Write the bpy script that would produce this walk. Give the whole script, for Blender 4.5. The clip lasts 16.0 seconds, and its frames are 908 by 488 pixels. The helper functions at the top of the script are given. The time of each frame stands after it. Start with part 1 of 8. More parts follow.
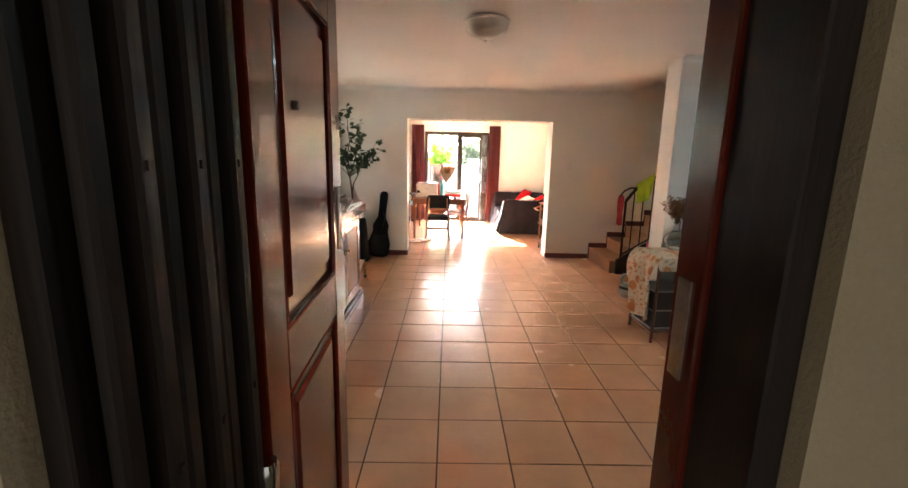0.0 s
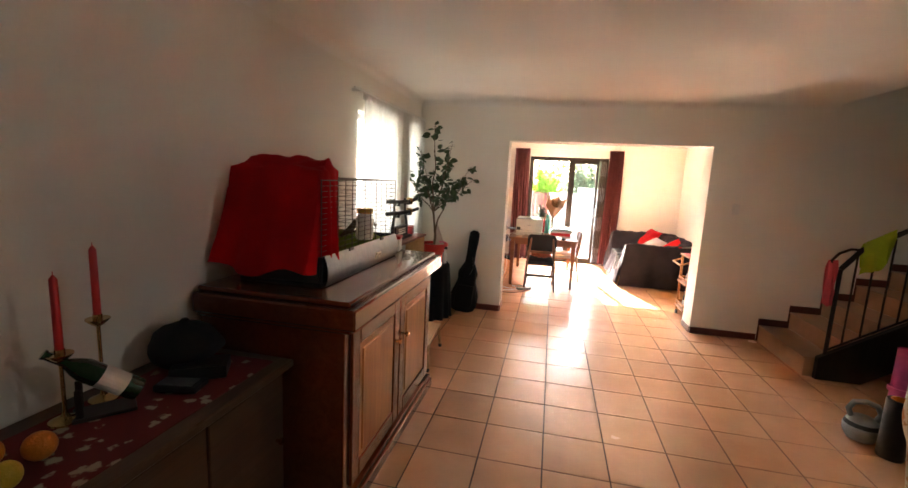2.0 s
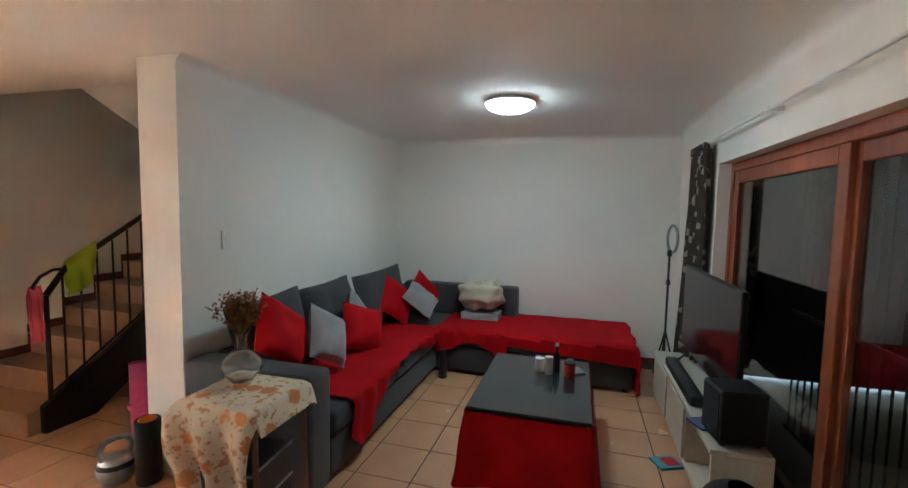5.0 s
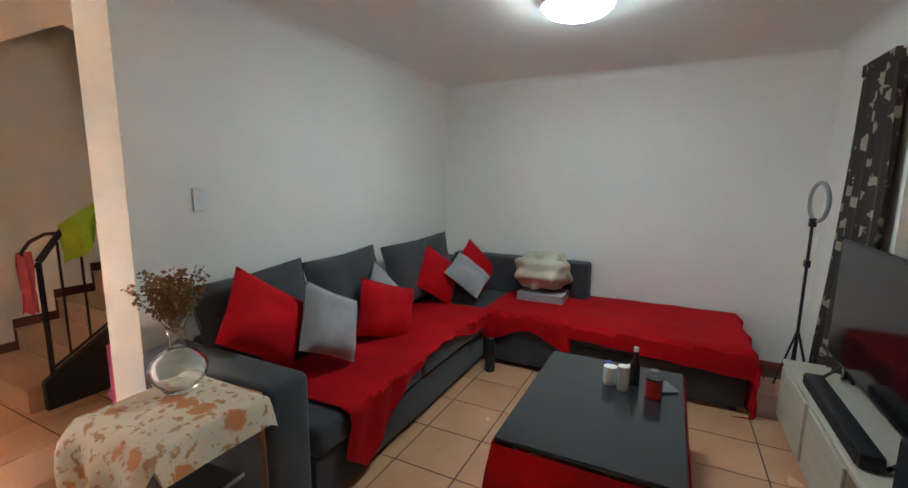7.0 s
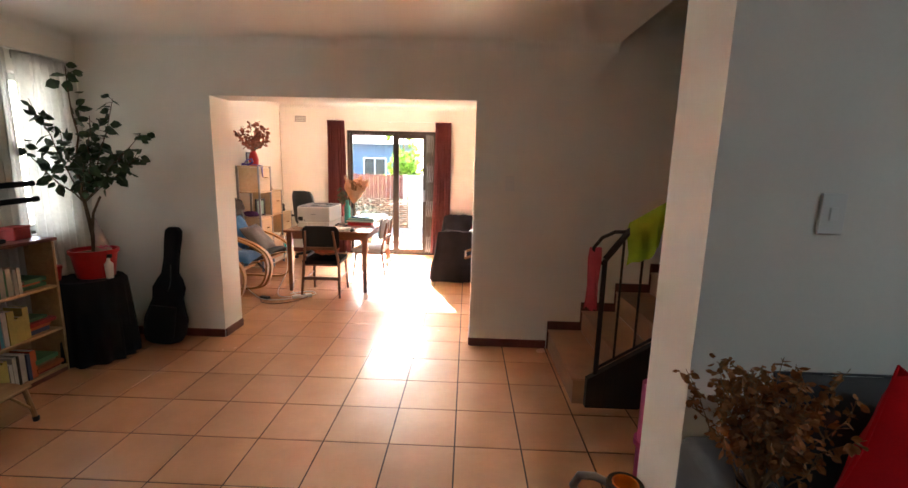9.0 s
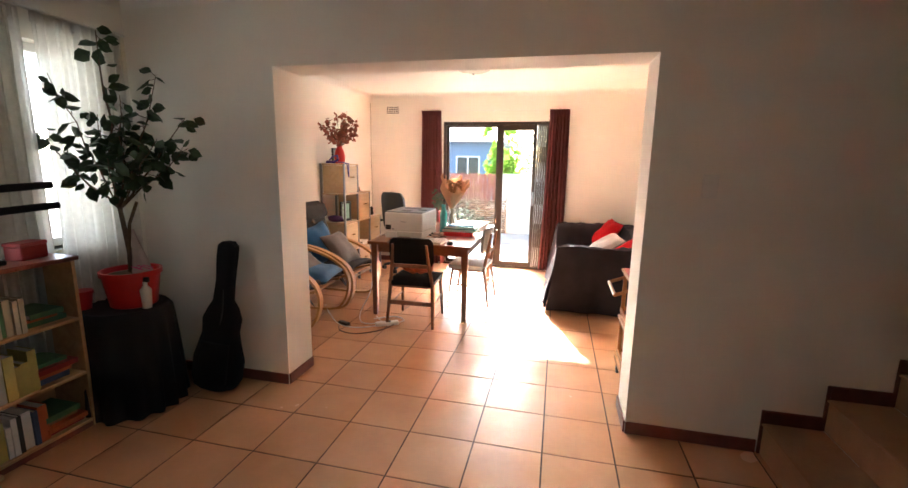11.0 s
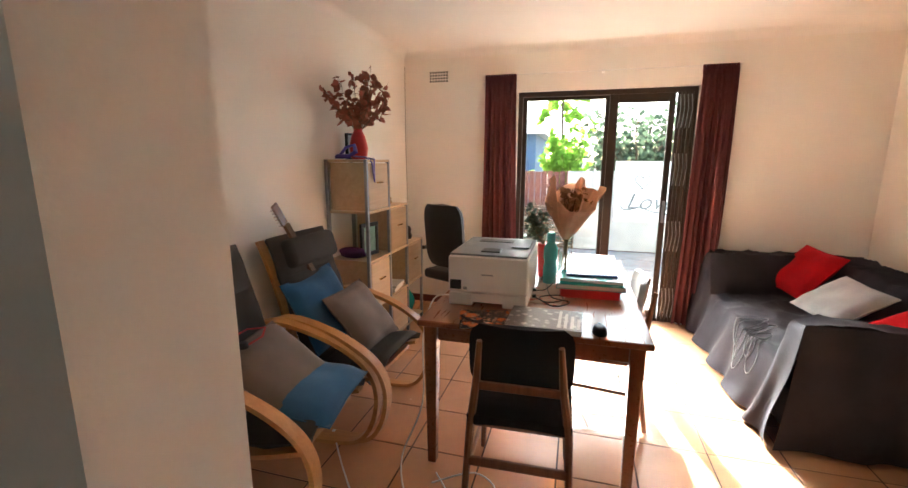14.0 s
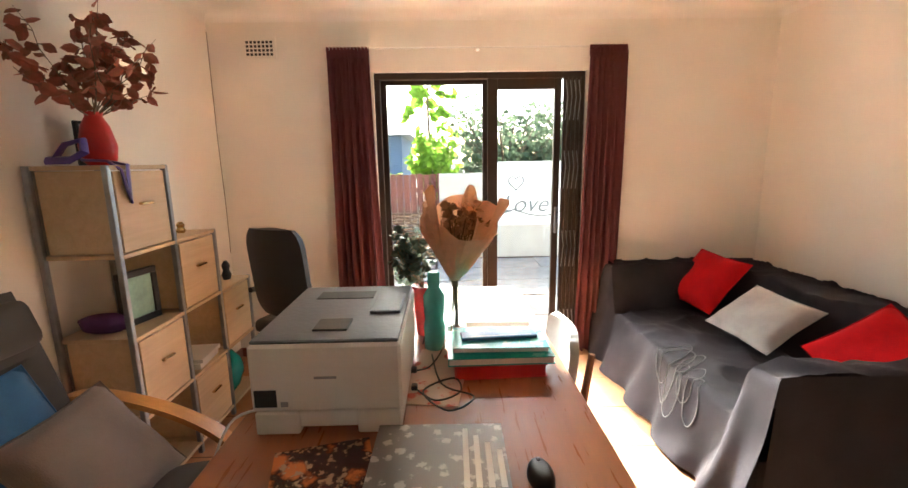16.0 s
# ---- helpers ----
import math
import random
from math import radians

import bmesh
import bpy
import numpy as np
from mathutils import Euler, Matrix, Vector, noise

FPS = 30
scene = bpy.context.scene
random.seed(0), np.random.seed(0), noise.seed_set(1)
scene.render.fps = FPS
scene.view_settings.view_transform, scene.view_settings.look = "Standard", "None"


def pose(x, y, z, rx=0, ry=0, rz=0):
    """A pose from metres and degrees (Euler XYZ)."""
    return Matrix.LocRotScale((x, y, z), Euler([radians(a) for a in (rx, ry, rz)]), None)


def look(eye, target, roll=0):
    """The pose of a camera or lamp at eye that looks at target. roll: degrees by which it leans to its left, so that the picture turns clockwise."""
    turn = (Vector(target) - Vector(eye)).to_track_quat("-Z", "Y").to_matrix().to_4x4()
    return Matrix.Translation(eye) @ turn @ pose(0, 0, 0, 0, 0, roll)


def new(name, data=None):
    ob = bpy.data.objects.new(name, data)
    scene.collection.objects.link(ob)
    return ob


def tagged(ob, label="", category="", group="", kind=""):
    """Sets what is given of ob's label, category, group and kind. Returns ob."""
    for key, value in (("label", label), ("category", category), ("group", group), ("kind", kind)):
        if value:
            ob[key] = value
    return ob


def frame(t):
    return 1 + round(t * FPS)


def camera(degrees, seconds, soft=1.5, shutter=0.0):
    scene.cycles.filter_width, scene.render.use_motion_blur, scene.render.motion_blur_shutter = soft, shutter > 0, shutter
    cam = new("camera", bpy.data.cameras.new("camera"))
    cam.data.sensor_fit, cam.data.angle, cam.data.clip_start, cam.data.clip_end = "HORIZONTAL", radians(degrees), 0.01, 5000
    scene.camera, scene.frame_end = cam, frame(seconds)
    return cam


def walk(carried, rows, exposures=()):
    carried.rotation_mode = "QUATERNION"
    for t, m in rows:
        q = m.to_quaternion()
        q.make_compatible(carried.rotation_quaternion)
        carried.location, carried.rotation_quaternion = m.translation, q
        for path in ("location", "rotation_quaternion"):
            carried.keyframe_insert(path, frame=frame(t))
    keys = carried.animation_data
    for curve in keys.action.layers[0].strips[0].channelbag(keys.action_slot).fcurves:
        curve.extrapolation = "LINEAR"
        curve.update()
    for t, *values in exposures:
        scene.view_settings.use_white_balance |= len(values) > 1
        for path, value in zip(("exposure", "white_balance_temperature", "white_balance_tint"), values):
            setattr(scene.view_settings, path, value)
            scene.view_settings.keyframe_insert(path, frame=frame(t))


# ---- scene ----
cam = camera(92.2, 16.0)
PATH = [
    (0, (0.295, -0.176, 1.538), (0.324, 1.786, 1.15), 1.3),
    (0.5, (0.327, 0.175, 1.555), (0.209, 2.131, 1.158), 1.1),
    (1, (0.305, 0.558, 1.598), (0.106, 2.51, 1.214), 1.3),
    (1.5, (0.252, 0.955, 1.611), (-0.139, 2.885, 1.259), 2.0),
    (2, (0.195, 1.32, 1.644), (-0.226, 3.251, 1.34), 2.8),
    (2.5, (0.192, 1.633, 1.705), (-0.05, 3.601, 1.44), 2.5),
    (3, (0.258, 1.87, 1.688), (0.31, 3.858, 1.473), 2.2),
    (3.5, (0.352, 2.039, 1.703), (1.118, 3.88, 1.55), 2.7),
    (4, (0.395, 2.09, 1.701), (1.906, 3.396, 1.6), 1.8),
    (4.5, (0.407, 2.047, 1.681), (2.266, 2.775, 1.571), 1.0),
    (4.7, (0.424, 2.012, 1.681), (2.337, 2.58, 1.555), 1.0),
    (6.8, (1.303, 1.972, 1.604), (3.177, 2.593, 1.289), 0.5),
    (7, (1.38, 2.013, 1.594), (3.152, 2.889, 1.289), 0.6),
    (7.5, (1.549, 2.112, 1.608), (2.881, 3.569, 1.287), 3.6),
    (8, (1.64, 2.341, 1.568), (2.507, 4.111, 1.224), 2.2),
    (8.5, (1.696, 2.653, 1.587), (2.167, 4.566, 1.239), 0.8),
    (9, (1.802, 2.949, 1.57), (1.747, 4.917, 1.221), 1.4),
    (9.2, (1.779, 3.032, 1.583), (1.516, 4.982, 1.222), 2.1),
    (11.3, (1.272, 4.368, 1.525), (0.825, 6.283, 1.165), 1.0),
    (11.5, (1.179, 4.512, 1.524), (0.774, 6.438, 1.167), 0.2),
    (12, (0.989, 4.841, 1.534), (0.666, 6.78, 1.169), -0.9),
    (12.5, (0.863, 5.207, 1.505), (0.561, 7.151, 1.143), -0.7),
    (13, (0.603, 5.566, 1.51), (0.292, 7.507, 1.143), 0.7),
    (13.5, (0.44, 5.896, 1.541), (0.038, 7.818, 1.165), 0.4),
    (14, (0.29, 6.262, 1.506), (-0.243, 8.152, 1.13), 0.2),
    (14.5, (0.19, 6.603, 1.526), (-0.384, 8.482, 1.149), 0.6),
    (15, (0.094, 6.915, 1.558), (-0.289, 8.843, 1.191), 0.9),
    (15.5, (0.079, 7.106, 1.544), (-0.097, 9.065, 1.185), 0.1),
    (16, (0.204, 7.272, 1.499), (0.238, 9.238, 1.132), -0.9),
]
EXPOSURES = [(0.0, 4.7, 6100, 7), (1.0, 4.55, 6100, 8), (2.5, 4.3, 6500, 8), (3.0, 4.15, 6500, 8), (3.5, 3.95, 6300, 7), (4.5, 4.6, 5800, 3), (5.8, 4.95, 5900, 4), (7.0, 5.1, 5950, 5), (7.5, 4.5, 5800, 4), (8.5, 4.0, 5800, 5), (9.0, 3.9, 6050, 8), (11.5, 3.5, 5800, 5), (12.0, 3.2, 5650, 1), (13.5, 2.95, 5700, 1), (14.5, 2.85, 5750, 1), (16.0, 2.8, 6100, 2)]
walk(cam, [(t, look(eye, target, roll)) for t, eye, target, roll in PATH], EXPOSURES)

# ---- world, sun, exposure ----
world = bpy.data.worlds.new("sky")
scene.world = world
world.use_nodes = True
wn = world.node_tree.nodes
sky = wn.new("ShaderNodeTexSky")
sky.sky_type = "NISHITA"
sky.sun_disc = False
sky.sun_elevation = radians(31)
sky.sun_rotation = radians(-12.7)
sky.dust_density = 1.5
wn["Background"].inputs[1].default_value = 0.11
world.node_tree.links.new(sky.outputs[0], wn["Background"].inputs[0])

sun = new("sun", bpy.data.lights.new("sun", "SUN"))
sun.data.energy = 5.0
sun.data.angle = radians(0.6)
sun.data.color = (1.0, 0.93, 0.82)

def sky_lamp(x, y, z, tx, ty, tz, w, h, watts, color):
    """An area lamp standing in for skylight on a side that has no garden built."""
    lamp = new("skylight_stand_in", bpy.data.lights.new("skylight_stand_in", "AREA"))
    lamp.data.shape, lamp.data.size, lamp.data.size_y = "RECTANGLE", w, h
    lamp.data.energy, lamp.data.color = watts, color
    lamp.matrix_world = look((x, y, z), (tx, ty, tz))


sky_lamp(-1.72, 5.24, 1.58, 0, 5.24, 1.58, 0.78, 1.16, 1.25, (1.0, 0.92, 0.82))
sky_lamp(-1.72, 6.20, 1.58, 0, 6.20, 1.58, 0.36, 1.16, 0.5, (1.0, 0.92, 0.82))
# lamp added inside the walled porch, stands in for daylight at the front door
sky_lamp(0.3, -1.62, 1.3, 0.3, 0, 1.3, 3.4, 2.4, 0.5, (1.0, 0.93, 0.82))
scene.cycles.max_bounces, scene.cycles.diffuse_bounces, scene.cycles.glossy_bounces, scene.cycles.transmission_bounces = 16, 10, 6, 10
sun.matrix_world = look((-2.3, 20, 8), (-2.3 + 0.225, 19, 8 - 0.65))


# ---- materials ----
def mat(name, color, rough=0.6, metal=0.0, var=0.12, scale=6.0, fine=60.0, bump=0.1, spec=0.5, tint=None, coat=0.0, sheen=0.0, per_object=0.0):
    """A surface of one colour with blotches at two scales, varied roughness and fine relief."""
    m = bpy.data.materials.new(name)
    m.use_nodes = True
    n, l = m.node_tree.nodes, m.node_tree.links
    b = n["Principled BSDF"]
    tc = n.new("ShaderNodeTexCoord")
    big, small = n.new("ShaderNodeTexNoise"), n.new("ShaderNodeTexNoise")
    big.inputs["Scale"].default_value, small.inputs["Scale"].default_value = scale, fine
    big.inputs["Detail"].default_value, small.inputs["Detail"].default_value = 4, 3
    place = tc.outputs["Object"]
    if per_object:
        who, shift = n.new("ShaderNodeObjectInfo"), n.new("ShaderNodeVectorMath")
        shift.operation = "MULTIPLY_ADD"
        shift.inputs[1].default_value = (37, 61, 23)
        l.new(who.outputs["Random"], shift.inputs[0])
        l.new(place, shift.inputs[2])
        place = shift.outputs[0]
    for t in (big, small):
        l.new(place, t.inputs["Vector"])
    mix = n.new("ShaderNodeMix")
    mix.data_type = "RGBA"
    lo = tint or tuple(c * (1 - var) for c in color)
    mix.inputs[6].default_value, mix.inputs[7].default_value = (*lo, 1), (*color, 1)
    ramp = n.new("ShaderNodeMapRange")
    ramp.inputs[1].default_value, ramp.inputs[2].default_value = 0.35, 0.65
    l.new(big.outputs[0], ramp.inputs[0])
    l.new(ramp.outputs[0], mix.inputs[0])
    hsv = n.new("ShaderNodeHueSaturation")
    val = n.new("ShaderNodeMapRange")
    val.inputs[3].default_value, val.inputs[4].default_value = 1 - var * 0.6, 1 + var * 0.6
    l.new(small.outputs[0], val.inputs[0])
    src = val.outputs[0]
    if per_object:
        info = n.new("ShaderNodeObjectInfo")
        add = n.new("ShaderNodeMath")
        add.operation = "MULTIPLY_ADD"
        add.inputs[1].default_value = per_object
        l.new(info.outputs["Random"], add.inputs[0])
        l.new(src, add.inputs[2])
        src = add.outputs[0]
    l.new(src, hsv.inputs["Value"])
    l.new(mix.outputs[2], hsv.inputs["Color"])
    l.new(hsv.outputs[0], b.inputs["Base Color"])
    rr = n.new("ShaderNodeMapRange")
    rr.inputs[3].default_value, rr.inputs[4].default_value = max(0.02, rough - 0.08), min(1, rough + 0.08)
    l.new(big.outputs[0], rr.inputs[0])
    l.new(rr.outputs[0], b.inputs["Roughness"])
    b.inputs["Metallic"].default_value = metal
    b.inputs["Specular IOR Level"].default_value = spec
    b.inputs["Coat Weight"].default_value = coat
    b.inputs["Sheen Weight"].default_value = sheen
    if bump:
        bp = n.new("ShaderNodeBump")
        bp.inputs["Strength"].default_value, bp.inputs["Distance"].default_value = bump, 0.01
        l.new(small.outputs[0], bp.inputs["Height"])
        l.new(bp.outputs[0], b.inputs["Normal"])
    return m


def wood(name, dark, light, rough=0.4, scale=5.0, axis=2, coat=0.0, bump=0.05):
    """Timber with grain along one axis."""
    m = bpy.data.materials.new(name)
    m.use_nodes = True
    n, l = m.node_tree.nodes, m.node_tree.links
    b = n["Principled BSDF"]
    tc, mp = n.new("ShaderNodeTexCoord"), n.new("ShaderNodeMapping")
    s = [scale * 4] * 3
    s[axis] = scale * 0.3
    mp.inputs["Scale"].default_value = s
    l.new(tc.outputs["Object"], mp.inputs["Vector"])
    no, fi = n.new("ShaderNodeTexNoise"), n.new("ShaderNodeTexNoise")
    no.inputs["Scale"].default_value, no.inputs["Detail"].default_value, no.inputs["Distortion"].default_value = 1.0, 5, 1.2
    fi.inputs["Scale"].default_value, fi.inputs["Detail"].default_value = 6.0, 3
    l.new(mp.outputs[0], no.inputs["Vector"])
    l.new(mp.outputs[0], fi.inputs["Vector"])
    r = n.new("ShaderNodeValToRGB")
    r.color_ramp.elements[0].position, r.color_ramp.elements[1].position = 0.3, 0.7
    r.color_ramp.elements[0].color, r.color_ramp.elements[1].color = (*dark, 1), (*light, 1)
    mx = n.new("ShaderNodeMix")
    mx.inputs[0].default_value = 0.3
    l.new(no.outputs[0], mx.inputs[2])
    l.new(fi.outputs[0], mx.inputs[3])
    l.new(mx.outputs[0], r.inputs[0])
    l.new(r.outputs[0], b.inputs["Base Color"])
    rr = n.new("ShaderNodeMapRange")
    rr.inputs[3].default_value, rr.inputs[4].default_value = max(0.05, rough - 0.1), min(1, rough + 0.1)
    l.new(fi.outputs[0], rr.inputs[0])
    l.new(rr.outputs[0], b.inputs["Roughness"])
    b.inputs["Coat Weight"].default_value = coat
    bp = n.new("ShaderNodeBump")
    bp.inputs["Strength"].default_value, bp.inputs["Distance"].default_value = bump * 3, 0.004
    l.new(fi.outputs[0], bp.inputs["Height"])
    l.new(bp.outputs[0], b.inputs["Normal"])
    return m


def glow(name, color, strength):
    m = bpy.data.materials.new(name)
    m.use_nodes = True
    b = m.node_tree.nodes["Principled BSDF"]
    b.inputs["Base Color"].default_value = (0.9, 0.9, 0.9, 1)
    b.inputs["Emission Color"].default_value = (*color, 1)
    b.inputs["Emission Strength"].default_value = strength
    return m


def glass(name, color=(1, 1, 1), rough=0.0, ior=1.45):
    m = bpy.data.materials.new(name)
    m.use_nodes = True
    b = m.node_tree.nodes["Principled BSDF"]
    b.inputs["Base Color"].default_value = (*color, 1)
    b.inputs["Transmission Weight"].default_value = 1
    b.inputs["Roughness"].default_value = rough
    b.inputs["IOR"].default_value = ior
    return m


def sheer(name, color, through_light=0.5, see=0.0, scale=300.0):
    """Thin cloth that lets light through."""
    m = bpy.data.materials.new(name)
    m.use_nodes = True
    n, l = m.node_tree.nodes, m.node_tree.links
    out = n["Material Output"]
    d, t, x = n.new("ShaderNodeBsdfDiffuse"), n.new("ShaderNodeBsdfTranslucent"), n.new("ShaderNodeMixShader")
    no, tc = n.new("ShaderNodeTexNoise"), n.new("ShaderNodeTexCoord")
    no.inputs["Scale"].default_value = 40
    l.new(tc.outputs["Object"], no.inputs["Vector"])
    hs = n.new("ShaderNodeHueSaturation")
    hs.inputs["Color"].default_value = (*color, 1)
    mr = n.new("ShaderNodeMapRange")
    mr.inputs[3].default_value, mr.inputs[4].default_value = 0.85, 1.1
    l.new(no.outputs[0], mr.inputs[0])
    l.new(mr.outputs[0], hs.inputs["Value"])
    l.new(hs.outputs[0], d.inputs[0])
    l.new(hs.outputs[0], t.inputs[0])
    x.inputs[0].default_value = through_light
    l.new(d.outputs[0], x.inputs[1])
    l.new(t.outputs[0], x.inputs[2])
    last = x
    if see:
        tr, y = n.new("ShaderNodeBsdfTransparent"), n.new("ShaderNodeMixShader")
        y.inputs[0].default_value = see
        l.new(x.outputs[0], y.inputs[1])
        l.new(tr.outputs[0], y.inputs[2])
        last = y
    l.new(last.outputs[0], out.inputs[0])
    return m


def motif(name, ground, figure, scale=9.0, lo=0.48, hi=0.54, rough=0.85, figure2=None):
    """Cloth with a printed pattern of irregular figures."""
    m = mat(name, ground, rough, var=0.1, bump=0.15, fine=250)
    n, l = m.node_tree.nodes, m.node_tree.links
    b = n["Principled BSDF"]
    old = b.inputs["Base Color"].links[0].from_socket
    tc = n.new("ShaderNodeTexCoord")
    vo, no = n.new("ShaderNodeTexVoronoi"), n.new("ShaderNodeTexNoise")
    vo.inputs["Scale"].default_value, no.inputs["Scale"].default_value = scale, scale * 4
    no.inputs["Detail"].default_value = 3
    ad = n.new("ShaderNodeMix")
    ad.inputs[0].default_value = 0.35
    l.new(tc.outputs["Object"], vo.inputs["Vector"])
    l.new(tc.outputs["Object"], no.inputs["Vector"])
    l.new(vo.outputs["Distance"], ad.inputs[2])
    l.new(no.outputs[0], ad.inputs[3])
    mr = n.new("ShaderNodeMapRange")
    mr.inputs[1].default_value, mr.inputs[2].default_value = lo, hi
    mr.inputs[3].default_value, mr.inputs[4].default_value = 1, 0
    l.new(ad.outputs[0], mr.inputs[0])
    mx = n.new("ShaderNodeMix")
    mx.data_type = "RGBA"
    mx.inputs[7].default_value = (*figure, 1)
    l.new(mr.outputs[0], mx.inputs[0])
    l.new(old, mx.inputs[6])
    last = mx.outputs[2]
    if figure2:
        m2 = n.new("ShaderNodeMix")
        m2.data_type = "RGBA"
        m2.inputs[7].default_value = (*figure2, 1)
        r2 = n.new("ShaderNodeMapRange")
        r2.inputs[1].default_value, r2.inputs[2].default_value = 0.56, 0.62
        l.new(no.outputs[0], r2.inputs[0])
        l.new(r2.outputs[0], m2.inputs[0])
        l.new(last, m2.inputs[6])
        last = m2.outputs[2]
    l.new(last, b.inputs["Base Color"])
    return m


M_WALL = mat("wall_paint", (0.85, 0.82, 0.76), 0.75, var=0.04, scale=1.5, fine=90, bump=0.06, spec=0.3)
M_CEIL = mat("ceiling_paint", (0.86, 0.84, 0.80), 0.8, var=0.04, scale=1.2, fine=70, bump=0.05, spec=0.2)
M_EXT = mat("outside_plaster", (0.55, 0.45, 0.30), 0.85, var=0.15, scale=3, fine=120, bump=0.3)
M_TILE = mat("floor_tile", (0.60, 0.325, 0.18), 0.24, var=0.07, scale=3.5, fine=30, bump=0.008, spec=1.0, coat=0.0, tint=(0.54, 0.285, 0.155), per_object=0.09)
M_GROUT = mat("grout", (0.085, 0.048, 0.03), 0.9, var=0.3, scale=8, fine=200, bump=0.3)
M_SKIRT = mat("skirting_tile", (0.20, 0.055, 0.035), 0.35, var=0.25, scale=7, fine=60, bump=0.08)
M_STEP = mat("step_tile", (0.50, 0.27, 0.15), 0.35, var=0.15, scale=8, fine=60, bump=0.08)
M_NOSE = mat("nosing_tile", (0.13, 0.035, 0.022), 0.35, var=0.25, scale=7, fine=60, bump=0.08)
M_REDWOOD = mat("varnished_mahogany", (0.14, 0.017, 0.007), 0.24, var=0.22, scale=2.5, fine=55, bump=0.03, coat=0.15, spec=0.4)
M_DARKWOOD = wood("dark_frame_wood", (0.008, 0.004, 0.003), (0.022, 0.012, 0.008), 0.5, 5)
M_IRON = mat("painted_iron", (0.035, 0.022, 0.018), 0.45, metal=0.4, var=0.3, scale=20, fine=150)
M_CHROME = mat("polished_metal", (0.75, 0.74, 0.72), 0.15, metal=1.0, var=0.05, bump=0)
M_BRASS = mat("brass", (0.62, 0.42, 0.18), 0.25, metal=1.0, var=0.2, bump=0.02)
M_LOCK = mat("worn_lock_metal", (0.42, 0.38, 0.33), 0.34, metal=0.9, var=0.3, scale=18, fine=120, bump=0.05)
M_BLACK = mat("black_plastic", (0.014, 0.014, 0.015), 0.4, var=0.2, scale=15, fine=200, bump=0.05)
M_WHITE = mat("white_plastic", (0.78, 0.77, 0.74), 0.4, var=0.04, scale=10, fine=150, bump=0.02)
M_GLASS = glass("clear_glass")


# ---- building helpers ----
def box(bm, x0, x1, y0, y1, z0, z1, bev=0.0, seg=1):
    r = bmesh.ops.create_cube(bm, size=1)
    vs = r["verts"]
    for v in vs:
        v.co = Vector((x0 + (v.co.x + 0.5) * (x1 - x0), y0 + (v.co.y + 0.5) * (y1 - y0), z0 + (v.co.z + 0.5) * (z1 - z0)))
    if bev:
        es = list({e for v in vs for e in v.link_edges})
        bmesh.ops.bevel(bm, geom=es, offset=bev, segments=seg, affect="EDGES", profile=0.5)
    return bm


def tube(bm, pts, r, n=8, closed=False, flat=1.0):
    """A bar of round section along pts; r a number or one for each point."""
    pts = [Vector(p) for p in pts]
    k = len(pts)
    rr = r if isinstance(r, (list, tuple)) else [r] * k
    rings, up = [], None
    for i, p in enumerate(pts):
        a = pts[(i - 1) % k] if (closed or i) else p
        b = pts[(i + 1) % k] if (closed or i < k - 1) else p
        d = (b - a).normalized()
        if up is None:
            up = Vector((0, 0, 1)) if abs(d.z) < 0.9 else Vector((1, 0, 0))
        s = d.cross(up).normalized()
        up = s.cross(d).normalized()
        rings.append([bm.verts.new(p + rr[i] * (math.cos(2 * math.pi * j / n) * s + flat * math.sin(2 * math.pi * j / n) * up)) for j in range(n)])
    for i in range(k if closed else k - 1):
        a, b = rings[i], rings[(i + 1) % k]
        for j in range(n):
            bm.faces.new((a[j], b[j], b[(j + 1) % n], a[(j + 1) % n]))
    if not closed:
        bm.faces.new(rings[0])
        bm.faces.new(list(reversed(rings[-1])))
    return bm


def lathe(bm, prof, n=20, at=(0, 0, 0)):
    """A turned body; prof is rows of radius and height."""
    rings = []
    for r, z in prof:
        rings.append([bm.verts.new((at[0] + r * math.cos(2 * math.pi * j / n), at[1] + r * math.sin(2 * math.pi * j / n), at[2] + z)) for j in range(n)])
    for a, b in zip(rings, rings[1:]):
        for j in range(n):
            bm.faces.new((a[j], a[(j + 1) % n], b[(j + 1) % n], b[j]))
    if prof[0][0] > 1e-4:
        bm.faces.new(list(reversed(rings[0])))
    if prof[-1][0] > 1e-4:
        bm.faces.new(rings[-1])
    bmesh.ops.remove_doubles(bm, verts=[v for ring in rings for v in ring], dist=1e-5)
    return bm


def grid(bm, nu, nv, f, thick=0.0, wrap=False):
    """A sheet from f(u, v) with u, v in 0..1."""
    vs = [[bm.verts.new(f(i / nu, j / nv)) for j in range(nv + 1)] for i in range(nu if wrap else nu + 1)]
    m = len(vs)
    fs = []
    for i in range(nu):
        a, b = vs[i], vs[(i + 1) % m]
        for j in range(nv):
            fs.append(bm.faces.new((a[j], b[j], b[j + 1], a[j + 1])))
    if thick:
        bmesh.ops.recalc_face_normals(bm, faces=fs)
        bmesh.ops.solidify(bm, geom=fs, thickness=thick)
    return bm


def wobble(x, y, z, s, a):
    return a * noise.noise(Vector((x * s, y * s, z * s)))


